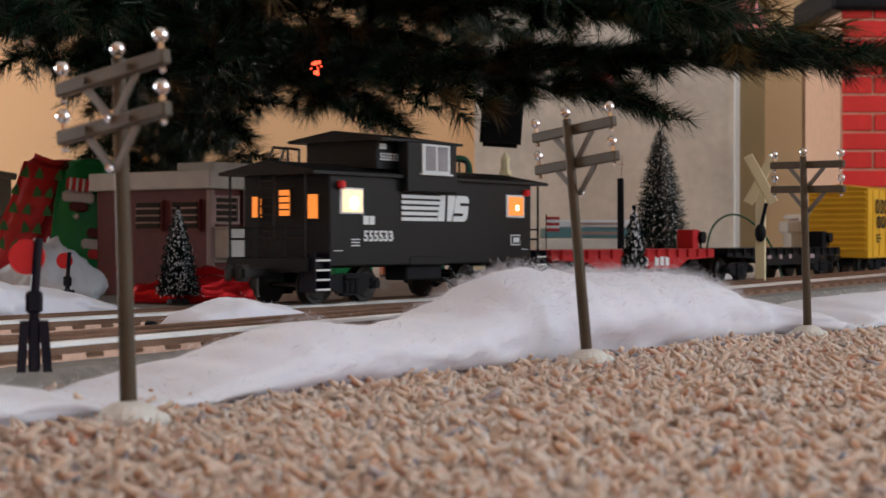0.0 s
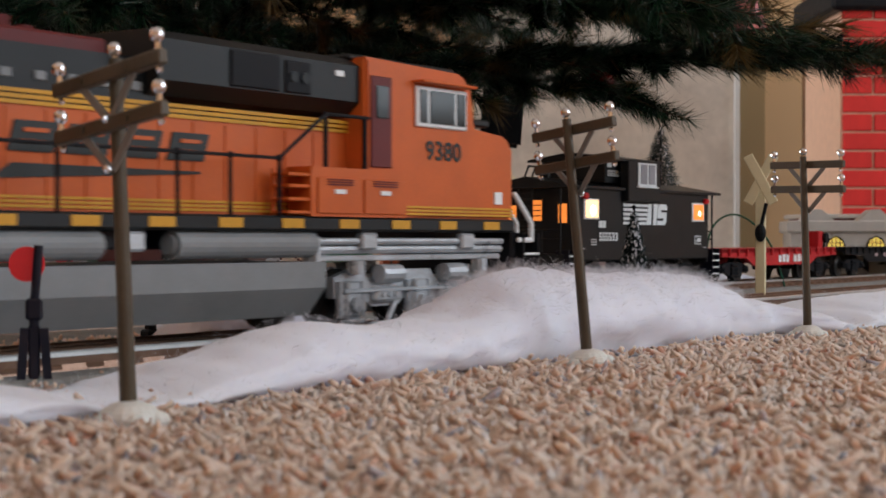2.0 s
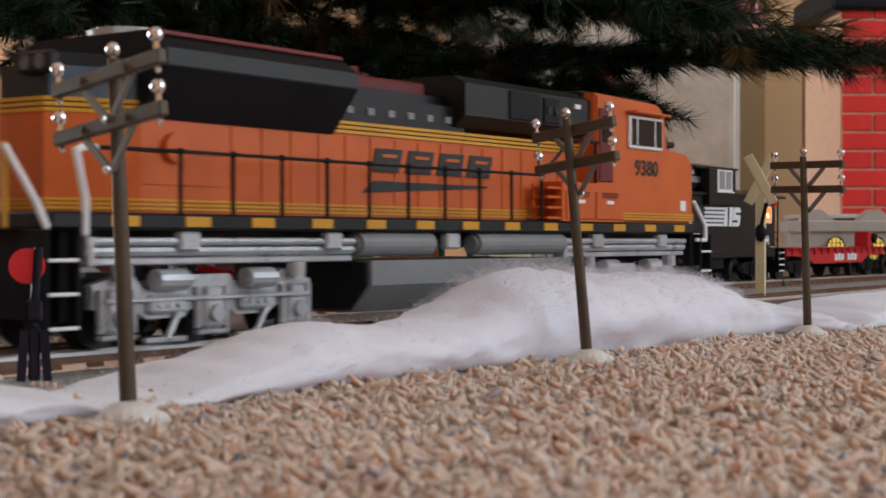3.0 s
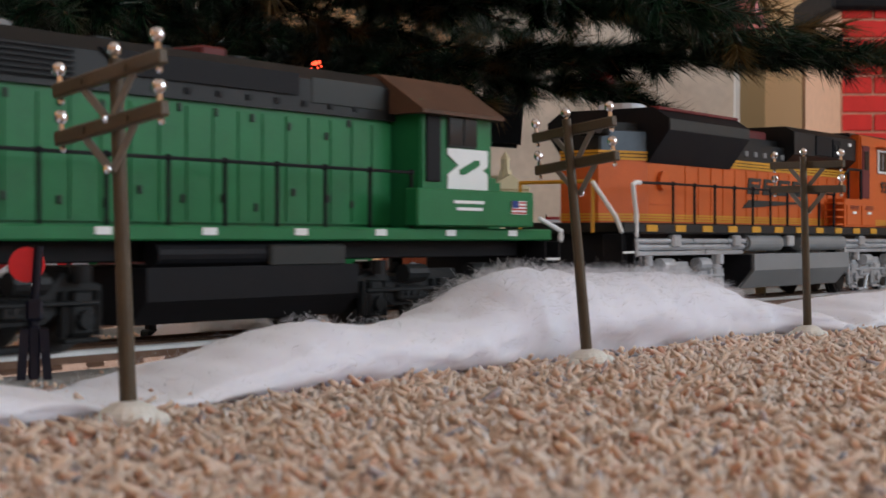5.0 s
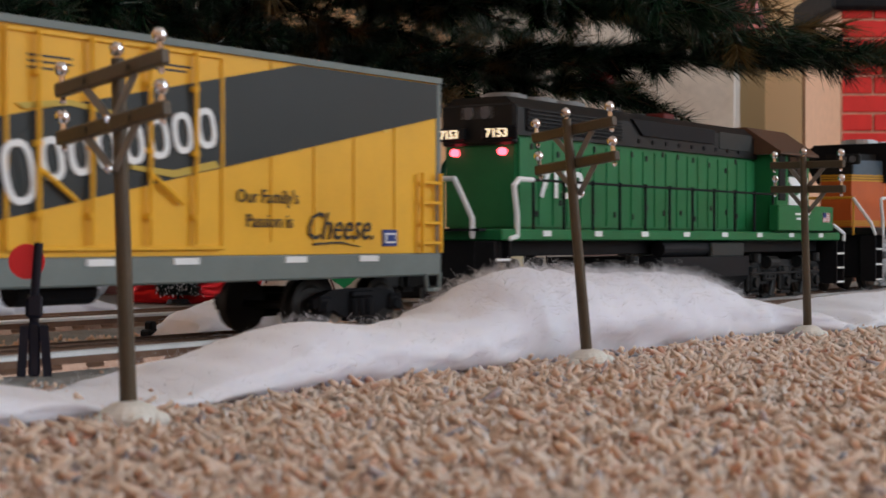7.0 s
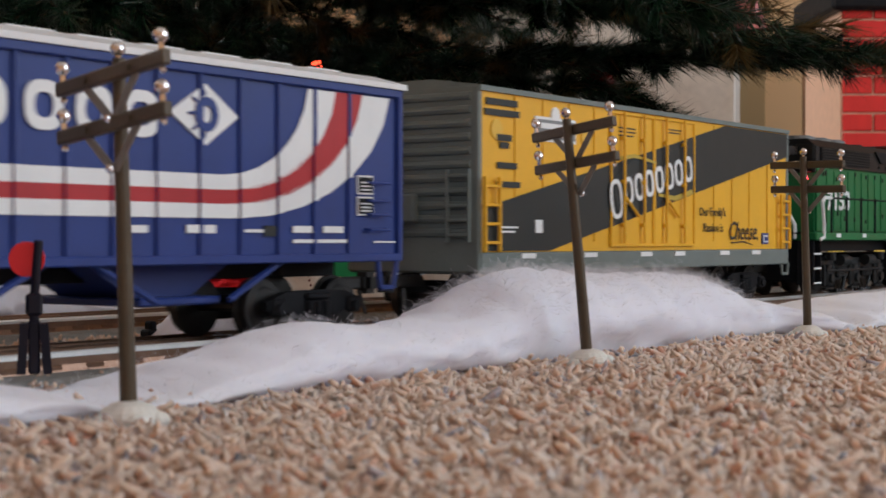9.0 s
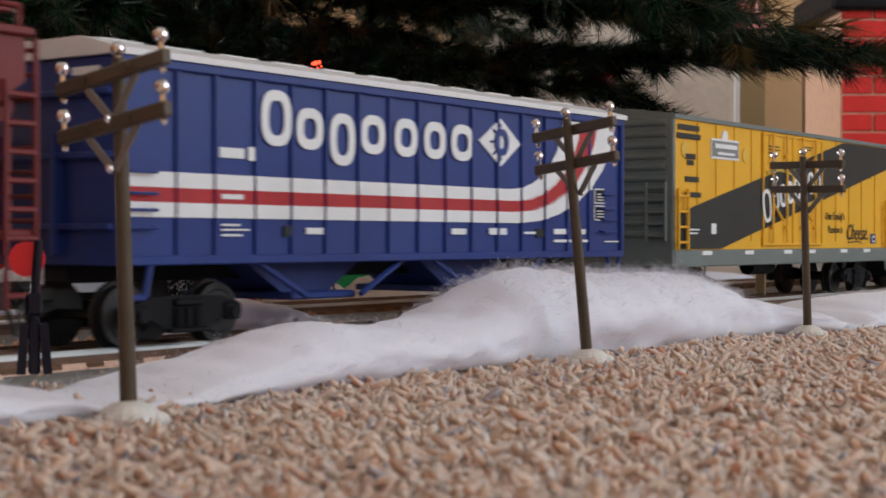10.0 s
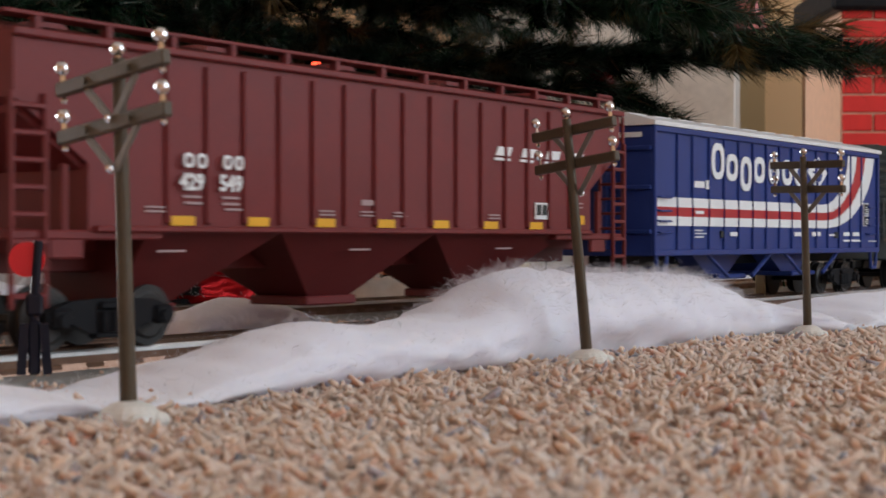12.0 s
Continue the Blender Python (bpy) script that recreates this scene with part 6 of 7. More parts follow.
# ---- telephone poles ----
def telephone_pole(m, arm_turn, arm_tilt, ys=-0.0024):
    t = thing("telephone_pole", m, "brown plastic telephone pole with silver ball insulators", "telephone pole", "telephone poles along the track")
    b = B()
    rod(b, (0, 0, 0), (0, 0, 0.0875), 0.0021, 14, 0.0016)
    part("pole", b, POLE_BROWN, t)
    b = B()
    ball(b, (0, 0, 0.0006), 0.0078, 18, 0.6)
    for k in range(5):
        a = k * 1.3
        ball(b, (0.0058 * math.cos(a), 0.005 * math.sin(a), 0.0002), 0.0042, 10, 0.6)
    part("putty_base", b, PUTTY, t, "blob of white putty")
    for z in (0.0835, 0.0715):
        b = B()
        bx(b, (0, ys, 0), (0.047, 0.0026, 0.0036), 0.0004)
        for x in (-0.0095, 0.0095):
            rod(b, (x, ys * 1.5, 0), (x, ys * 1.8, 0), 0.0009, 8)
        arm = part("crossarm", b, POLE_BROWN, t)
        arm.matrix_basis = pose(0, 0, z, 0, -arm_tilt, arm_turn)
        for x in (-0.0215, 0.0215) + ((0.0,) if z > 0.08 else ()):
            b = B()
            zz = 0.0035 if x else 0.0045
            ball(b, (x, ys if x else 0, zz + 0.0018), 0.00185, 14)
            rod(b, (x, ys if x else 0, 0.0015), (x, ys if x else 0, zz + 0.001), 0.0009, 8, 0.0006)
            if x:
                ball(b, (x, ys, -0.0028), 0.0009, 8)
            part("insulator", b, CHROME, arm)
        b = B()
        for x in (-1, 1):
            d = Vector((x * 0.0115, 0, 0.0105))
            mm = Matrix.Translation((x * 0.0058, ys, -0.0062)) @ d.to_track_quat("Z", "Y").to_matrix().to_4x4()
            bx(b, (0, 0, 0), (0.0009, 0.0022, 0.0145), 0.0002, mm)
        part("brace", b, BRACE, arm)
        b = B()
        ball(b, (0, ys * 1.5, -0.0108), 0.0012, 10)
        part("brace_pin", b, CHROME, arm)
    return t


POLE_PLACE = pose(-0.0724, 0.3515, 0.001, -2, -2.0, 0) @ Matrix.Diagonal((0.963, 0.963, 0.963, 1))
NEAR_POLE = telephone_pole(POLE_PLACE, -45, 3)
telephone_pole(pose(0.0494, 0.52, 0.001, 0, -5.0, 0), -57, 1.5, 0.0024).scale = (0.955,) * 3
telephone_pole(pose(0.1606, 0.671, 0.001, 0, -1.6, 0), -56, -2, 0.0024).scale = (0.9,) * 3


# ---- switch stands with red discs ----
def switch_stand(m, scale):
    t = thing("switch_stand", m, "black switch stand with round red target disc", "switch stand", "switch stands beside the tracks")
    k = scale
    b = B()
    for x, w in ((-0.0034, 0.0012), (0.0034, 0.0012)):
        prism(b, [((x - w) * k, 0), ((x + w) * k, 0), ((x * 0.72 + w) * k, 0.0135 * k), ((x * 0.72 - w) * k, 0.0135 * k)], -0.0022 * k, 0.0022 * k)
    bx(b, (0, 0, 0.0072 * k), (0.003 * k, 0.0034 * k, 0.0144 * k), 0.0005 * k)
    bx(b, (0, 0, 0.0128 * k), (0.0068 * k, 0.003 * k, 0.0014 * k))
    part("base", b, NAVY, t)
    b = B()
    rod(b, (0, 0, 0.001 * k), (0, 0, 0.02 * k), 0.0017 * k, 10, 0.0012 * k)
    bx(b, (0, 0, 0.0185 * k), (0.0045 * k, 0.004 * k, 0.006 * k), 0.0008 * k)
    rod(b, (0, 0, 0.02 * k), (0.0012 * k, 0, 0.0355 * k), 0.0012 * k, 10)
    part("mast", b, NAVY, t)
    b = B()
    rod(b, (-0.0002 * k, 0.0012 * k, 0.0305 * k), (0.0006 * k, 0.0022 * k, 0.0305 * k), 0.0047 * k, 24)
    d = part("target_disc", b, DISC_RED, t)
    d.matrix_basis = pose(-0.0012 * k, 0, 0, 0, 0, 30)
    return t


STAND_PLACE = pose(-0.1086, 0.405, 0.0066, 0, 0, 15)
NEAR_STAND = switch_stand(STAND_PLACE, 1.0)
switch_stand(pose(-0.218, 0.885, 0.0005, 0, 0, 5), 1.0)
for sx in (0.157, 0.169, 0.181):
    t = thing("track_clip", on_track(sx, 0.103, -0.001), "small black track clip on the floor", "clip", "black clips beside the inner track")
    b = B()
    bx(b, (0, 0, 0.003), (0.0065, 0.006, 0.006), 0.0008)
    bx(b, (0.0005, 0, 0.0075), (0.004, 0.0045, 0.004), 0.0008)
    part("clip", b, BLACK, t)


# ---- bottle brush trees ----
def brush_tree(m, h, r, seed):
    rng = random.Random(seed)
    t = thing("bottle_brush_tree", m, "dark green bottle brush tree flocked with white snow", "toy tree", "bottle brush trees")
    b = B()
    rod(b, (0, 0, 0), (0, 0, h * 0.97), 0.0009, 6)
    ball(b, (0, 0, h * 0.985), 0.0014, 8)
    rod(b, (0, 0, 0), (0, 0, 0.003), r * 0.5, 14, r * 0.4)
    part("wire_stem", b, BLACK, t)
    v, f, vs, fs = [], [], [], []
    n = 8500
    for k in range(n):
        u = rng.random() ** 0.75
        z = 0.006 + (h - 0.008) * (1 - u)
        reach = r * (0.04 + 0.96 * u ** 0.7) * rng.uniform(0.72, 1.05) * (0.9 + 0.12 * math.sin(z * 900))
        a = rng.uniform(0, 6.2832)
        dz = rng.uniform(-0.12, 0.3) * reach
        tip = Vector((reach * math.cos(a), reach * math.sin(a), z + dz))
        base = Vector((0, 0, z))
        side = Vector((-math.sin(a), math.cos(a), 0)) * 0.00028
        i0 = len(v)
        v += [base - side, base + side, tip + side * 0.6 + Vector((0, 0, 0.0002)), tip - side * 0.6]
        f.append((i0, i0 + 1, i0 + 2, i0 + 3))
        if rng.random() < 0.13:
            i1 = len(vs)
            q = rng.uniform(0.0003, 0.0007)
            up = Vector((0, 0, q * 1.3))
            d = tip.normalized() * q
            sd = side.normalized() * q
            c = base.lerp(tip, rng.uniform(0.82, 1.02))
            vs += [c + sd, c - sd, c + up, c - up, c + d, c - d]
            fs += [(i1 + p, i1 + q2, i1 + r2) for p, q2, r2 in ((0, 2, 4), (2, 1, 4), (1, 3, 4), (3, 0, 4), (2, 0, 5), (1, 2, 5), (3, 1, 5), (0, 3, 5))]
    for name, vv, ff, mm in (("bristles", v, f, BRISTLE), ("flock", vs, fs, FLOCK)):
        me = bpy.data.meshes.new(name)
        me.from_pydata(vv, [], ff)
        me.materials.append(mm)
        o = new(name, me)
        o.parent = t
        o["kind"] = "stuff"
    return t


brush_tree(pose(-0.179, 1.03, 0), 0.066, 0.0165, 1)
brush_tree(pose(0.181, 1.27, 0), 0.139, 0.0335, 2)
brush_tree(pose(0.119, 0.95, 0), 0.0645, 0.0125, 3)


# ---- crossing sign, mast, hoops ----
def crossbuck():
    t = thing("crossing_sign", pose(0.2, 0.96, 0, 0, 0, -18), "cream plastic railroad crossing sign with black bell", "crossing sign")
    b = B()
    bx(b, (0, 0, 0.042), (0.0062, 0.005, 0.084), 0.0006)
    part("post", b, CREAM, t)
    for a in (62, -62):
        b = B()
        bx(b, (0, 0, 0), (0.034, 0.0016, 0.0062), 0.0004)
        s = part("sign_blade", b, CREAM, t)
        s.matrix_basis = pose(0.0005, -0.004 - 0.0009 * (a > 0), 0.081, 0, a, 0)
    b = B()
    ball(b, (0.0005, -0.0055, 0.0475), 0.0036, 12, 1.6)
    rod(b, (0.0005, -0.0055, 0.05), (0.004, -0.0045, 0.066), 0.0012, 8)
    part("bell_arm", b, BLACK, t, "black pendant")
    return t


crossbuck()
t = thing("signal_mast", pose(0.153, 1.31, 0), "slim black signal mast with thin wire on top", "mast")
b = B()
rod(b, (0, 0, 0), (-0.0005, 0, 0.096), 0.0032, 12, 0.0028)
part("mast", b, BLACK, t)
b = B()
rod(b, (0, 0, 0.095), (0.001, 0, 0.116), 0.0003, 6)
rod(b, (-0.002, 0, 0.108), (0.003, 0, 0.108), 0.0003, 6)
part("wire", b, COLUMN_C, t)


def hoop(name, pts, r, material, label):
    cu = bpy.data.curves.new(name, "CURVE")
    cu.dimensions, cu.bevel_depth, cu.bevel_resolution, cu.resolution_u = "3D", r, 3, 6
    sp = cu.splines.new("NURBS")
    sp.points.add(len(pts) - 1)
    for p, q in zip(sp.points, pts):
        p.co = (*q, 1)
    sp.use_endpoint_u, sp.order_u = True, 3
    tmp = bpy.data.objects.new(name, cu)
    scene.collection.objects.link(tmp)
    me = bpy.data.meshes.new_from_object(tmp.evaluated_get(bpy.context.evaluated_depsgraph_get()))
    bpy.data.objects.remove(tmp)
    me.materials.clear()
    me.materials.append(material)
    return tagged(new(name, me), label, "hoop")


hoop("green_hoop", [(-0.001, 1.22, 0.0), (-0.001, 1.22, 0.06), (-0.001, 1.22, 0.1), (0.006, 1.22, 0.108), (0.018, 1.225, 0.109), (0.022, 1.23, 0.1), (0.022, 1.23, 0.06), (0.022, 1.23, 0.0)], 0.0026, HOOP_GREEN, "glossy green plastic arch behind the inner track")
hoop("wire_hoop", [(0.222, 1.3, 0.0), (0.224, 1.3, 0.04), (0.232, 1.3, 0.06), (0.25, 1.3, 0.067), (0.27, 1.3, 0.054), (0.285, 1.3, 0.03), (0.292, 1.3, 0.0)], 0.0009, HOOP_GREEN, "thin dark green wire arch behind the inner track")
# ---- Christmas tree: trunk and boughs of fine needles over the layout ----
def bough_mesh(name, seed, length=0.5, dry=0.0, density=1.0, thick=1.0, arch=1.0):
    rng = random.Random(seed)
    v, f, mi = [], [], []

    def blade(p, d, ln, r, m):
        side = d.cross(Vector((rng.uniform(-1, 1), rng.uniform(-1, 1), rng.uniform(-1, 1)))).normalized()
        up = d.cross(side)
        i0 = len(v)
        v.extend((p + side * r, p - side * 0.5 * r + up * 0.87 * r, p - side * 0.5 * r - up * 0.87 * r, p + d * ln))
        f.extend(((i0, i0 + 1, i0 + 3), (i0 + 1, i0 + 2, i0 + 3), (i0 + 2, i0, i0 + 3)))
        mi.extend((m,) * 3)

    def stick(a, c, r, m):
        d = (c - a).normalized()
        side = d.cross(Vector((0.1, 0.2, 1))).normalized()
        up = d.cross(side)
        i0 = len(v)
        for p, q in ((a, r), (c, r * 0.6)):
            for k in range(5):
                an = k * 1.2566
                v.append(p + side * (q * math.cos(an)) + up * (q * math.sin(an)))
        for k in range(5):
            f.append((i0 + k, i0 + (k + 1) % 5, i0 + 5 + (k + 1) % 5, i0 + 5 + k))
            mi.append(1)

    def shoot(a, c, n, r, needle):
        d = (c - a).normalized()
        stick(a, c, r, 1)
        tipdry = rng.random() < dry
        for _ in range(int(n * density)):
            u = rng.random()
            p = a.lerp(c, u)
            out = Vector((rng.gauss(0, 1), rng.gauss(0, 1), rng.gauss(0, 1)))
            out = (out - d * out.dot(d)).normalized()
            dd = (out * rng.uniform(0.35, 0.8) + d * rng.uniform(0.55, 1.0)).normalized()
            blade(p, dd, needle * rng.uniform(0.6, 1.1), rng.uniform(0.00022, 0.0004) * thick, 2 if tipdry and u > 0.5 else 0)

    def droop(u):
        return Vector((length * u, 0, arch * (0.07 * math.sin(u * 2.2) - 0.075 * u * u * 1.3 * math.sin(2.2))))

    prev = droop(0)
    for k in range(1, 9):
        u = k / 8
        p = droop(u) + Vector((0, rng.uniform(-0.006, 0.006), 0))
        shoot(prev, p, 230, 0.0026 * (1.1 - u), 0.024)
        if k >= 2:
            for s in (-1, 1):
                for j in range(2):
                    q = prev.lerp(p, rng.random())
                    reach = rng.uniform(0.06, 0.13) * (1.15 - 0.8 * u)
                    e = q + Vector((reach * rng.uniform(0.5, 0.9), s * reach * rng.uniform(0.5, 0.95), rng.uniform(-0.016, 0.014)))
                    mid = q.lerp(e, 0.5) + Vector((0, 0, 0.006))
                    shoot(q, mid, 100, 0.0014, 0.022)
                    shoot(mid, e, 135, 0.001, 0.021)
                    if rng.random() < 0.7:
                        w = mid + Vector((rng.uniform(0.02, 0.05), -s * rng.uniform(-0.01, 0.03), rng.uniform(-0.014, 0.012)))
                        shoot(mid, w, 95, 0.0009, 0.02)
        prev = p
    me = bpy.data.meshes.new(name)
    me.from_pydata(v, [], f)
    for m in (NEEDLE, TWIG, NEEDLE_DRY):
        me.materials.append(m)
    me.polygons.foreach_set("material_index", mi)
    return me


def christmas_tree():
    base = Vector((-0.27, 1.56, 0.0))
    t = thing("christmas_tree", Matrix.Translation(base), "dark green artificial Christmas tree with drooping needle boughs", "christmas tree")
    b = B()
    rod(b, (0, 0, 0), (0, 0, 1.9), 0.022, 12, 0.01)
    part("trunk", b, TWIG, t)
    b = B()
    for k in range(4):
        a = k * math.pi / 2 + 0.4
        bars(b, [(0, 0, 0.07), (0.16 * math.cos(a), 0.16 * math.sin(a), 0.004)], 0.008, 8)
    part("tree_stand", b, BLACK, t)
    kinds = [bough_mesh("bough", 20 + k, dry=0.1, density=0.8, thick=1.35) if k < 4 else bough_mesh("bough", 20 + k, dry=0.2, density=1.1, thick=1.2, arch=0.15) for k in range(6)]
    kinds += [bough_mesh("bough", 50 + k, density=0.2, thick=2.4) for k in range(3)]
    rng = random.Random(77)

    def put(tip, root, kind, roll=0.0):
        tip, root = Vector(tip) - base, Vector(root) - base
        d = tip - root
        x = d.normalized()
        y = Vector((0, 0, 1)).cross(x).normalized()
        z = x.cross(y)
        m = Matrix((x, y, z)).transposed().to_4x4()
        k = d.length / 0.5
        o = new("bough", kinds[kind])
        o.parent = t
        o.matrix_basis = Matrix.Translation(root) @ m @ Matrix.Rotation(roll, 4, "X") @ Matrix.Diagonal((k, 1, 1, 1))

    # low boughs towards the camera: across, up and out
    low = [(-0.29, 0.86, 0.165), (-0.2, 0.82, 0.185), (-0.23, 1.1, 0.165), (-0.262, 1.3, 0.135), (-0.2, 1.25, 0.135), (-0.165, 1.12, 0.143), (-0.12, 1.1, 0.172), (-0.055, 1.22, 0.206), (-0.06, 0.9, 0.21),
           (-0.02, 0.9, 0.204), (0.01, 1.02, 0.145), (0.045, 0.9, 0.192), (0.08, 0.95, 0.198), (0.13, 1.07, 0.139), (0.12, 1.0, 0.19), (0.16, 0.95, 0.182),
           (0.19, 0.98, 0.18), (0.235, 0.97, 0.162), (0.282, 0.97, 0.16), (-0.058, 1.05, 0.127), (0.18, 0.87, 0.198), (0.13, 0.86, 0.19), (0.1, 0.82, 0.19), (0.06, 0.8, 0.188), (0.0, 0.82, 0.2), (-0.05, 0.8, 0.2),
           (-0.12, 0.8, 0.2), (-0.19, 0.85, 0.2), (-0.24, 0.83, 0.195), (0.1, 1.12, 0.2), (-0.33, 0.95, 0.21), (-0.27, 1.0, 0.215), (-0.15, 0.9, 0.215), (-0.1, 1.0, 0.21), (-0.03, 1.0, 0.205), (0.04, 0.95, 0.205), (0.1, 0.95, 0.21), (-0.32, 1.2, 0.2), (-0.2, 1.35, 0.15), (-0.36, 1.05, 0.19), (-0.25, 0.95, 0.185), (-0.31, 0.9, 0.185), (-0.28, 1.15, 0.2), (-0.34, 0.95, 0.225), (-0.3, 0.85, 0.2), (-0.36, 1.1, 0.22), (-0.4, 1.2, 0.22), (-0.22, 0.9, 0.21), (-0.1, 0.95, 0.203), (-0.02, 1.05, 0.212), (0.03, 1.0, 0.206), (-0.15, 1.0, 0.188), (-0.25, 1.36, 0.115), (-0.22, 1.4, 0.11), (-0.3, 1.36, 0.118), (-0.18, 1.3, 0.125)]
    keep = (0.127, 0.139, 0.145)
    low = [(x, y, z + (0.045 if x / y < 0.03 else 0.034)) if -0.125 < x / y < 0.15 and z not in keep else (x, y, z) for x, y, z in low]
    for k, p in enumerate(low):
        put(p, (base.x + rng.uniform(-0.02, 0.02), base.y + rng.uniform(-0.03, 0.02), p[2] + (0.035 if p[0] > 0.2 else rng.uniform(0.09, 0.14))), (4 + k % 2) if p[0] > 0.15 or p[2] in (0.127, 0.139) else k % 4, rng.uniform(-0.3, 0.3))
    # Upper tiers, out of view, are lengthened over the track to shade the trains.
    for ring_z, reach, n in ((0.25, 0.6, 26), (0.29, 0.8, 26), (0.36, 0.95, 28), (0.44, 1.0, 28), (0.55, 0.9, 24), (0.7, 0.6, 20), (0.9, 0.52, 18), (1.15, 0.42, 16), (1.4, 0.3, 12), (1.65, 0.2, 8)):
        for k in range(n):
            a = 2 * math.pi * (k + rng.random() * 0.6) / n
            rr = reach * rng.uniform(0.85, 1.08)
            if math.cos(a) > 0.3 and math.sin(a) < 0:
                rr *= 1.12
            if base.x + rr * math.cos(a) > 0.165 * (base.y + rr * math.sin(a)):
                rr *= 0.5
            lift = 0.1 * max(0.0, math.sin(a) + 0.15) if ring_z < 0.4 else 0.0
            put((base.x + rr * math.cos(a), base.y + rr * math.sin(a), ring_z + lift), (base.x, base.y, ring_z + 0.12), rng.randrange(4) if ring_z < 0.27 else 6 + rng.randrange(3), rng.uniform(-0.3, 0.3))
    return t


christmas_tree()


# ---- ornaments and lights hanging in the tree ----
def ornament(name, m, bm, material, label, category="ornament"):
    t = thing(name, m, label, category)
    part("body", bm, material, t)
    b = B()
    rod(b, (0, 0, 0.0), (0, 0, 0.03), 0.0005, 6)
    part("hook", b, STEEL, t)
    return t


b = B()
for k in range(9):
    a = k * 2.4
    ball(b, (0.005 * math.cos(a) * math.sin(k * 1.9), 0.002 * math.sin(a * 1.7), 0.004 * math.sin(a)), 0.0007 + 0.0003 * (k % 4), 8)
ornament("amber_tree_light", pose(-0.262, 1.35, 0.118), b, BULB_AMBER, "glowing amber tree light low in the tree", "tree light")
b = B()
for k in range(9):
    a = k * 2.4
    ball(b, (0.005 * math.cos(a) * math.sin(k * 1.9), 0.002 * math.sin(a * 1.7), 0.004 * math.sin(a)), 0.0007 + 0.0003 * (k % 4), 8)
ornament("red_tree_light", pose(-0.0895, 1.09, 0.166), b, BULB_RED, "glowing red tree light among dark needles", "tree light")
b = B()
ball(b, (0, 0, -0.012), 0.0125, 20)
rod(b, (0, 0, -0.002), (0, 0, 0.003), 0.004, 12)
ornament("red_ball_ornament", pose(0.118, 1.16, 0.174), b, BALL_RED, "dark red glass ball ornament")
b = B()
rod(b, (0, 0, -0.02), (0, 0, 0.0), 0.012, 16, 0.005)
rod(b, (0, 0, -0.024), (0, 0, -0.02), 0.0135, 16, 0.012)
ornament("bell_ornament", pose(0.193, 0.97, 0.2), b, BELL_PINK, "pink bell-shaped glass ornament")
b = B()
bx(b, (0, 0, -0.025), (0.034, 0.012, 0.05), 0.003, seg=2)
bx(b, (0.004, 0, 0.012), (0.03, 0.012, 0.03), 0.003, seg=2)
ornament("dark_ornament", pose(0.05, 1.25, 0.169, 0, 4, 0), b, BLACK, "black boxy ornament hanging under the tree")
hoop("light_cord", [(-0.056, 1.1, 0.157), (-0.035, 1.1, 0.154), (-0.018, 1.1, 0.151), (-0.002, 1.1, 0.1535), (0.02, 1.12, 0.16)], 0.0011, TWIG, "thin dark cord of the tree lights")["category"] = "cord"


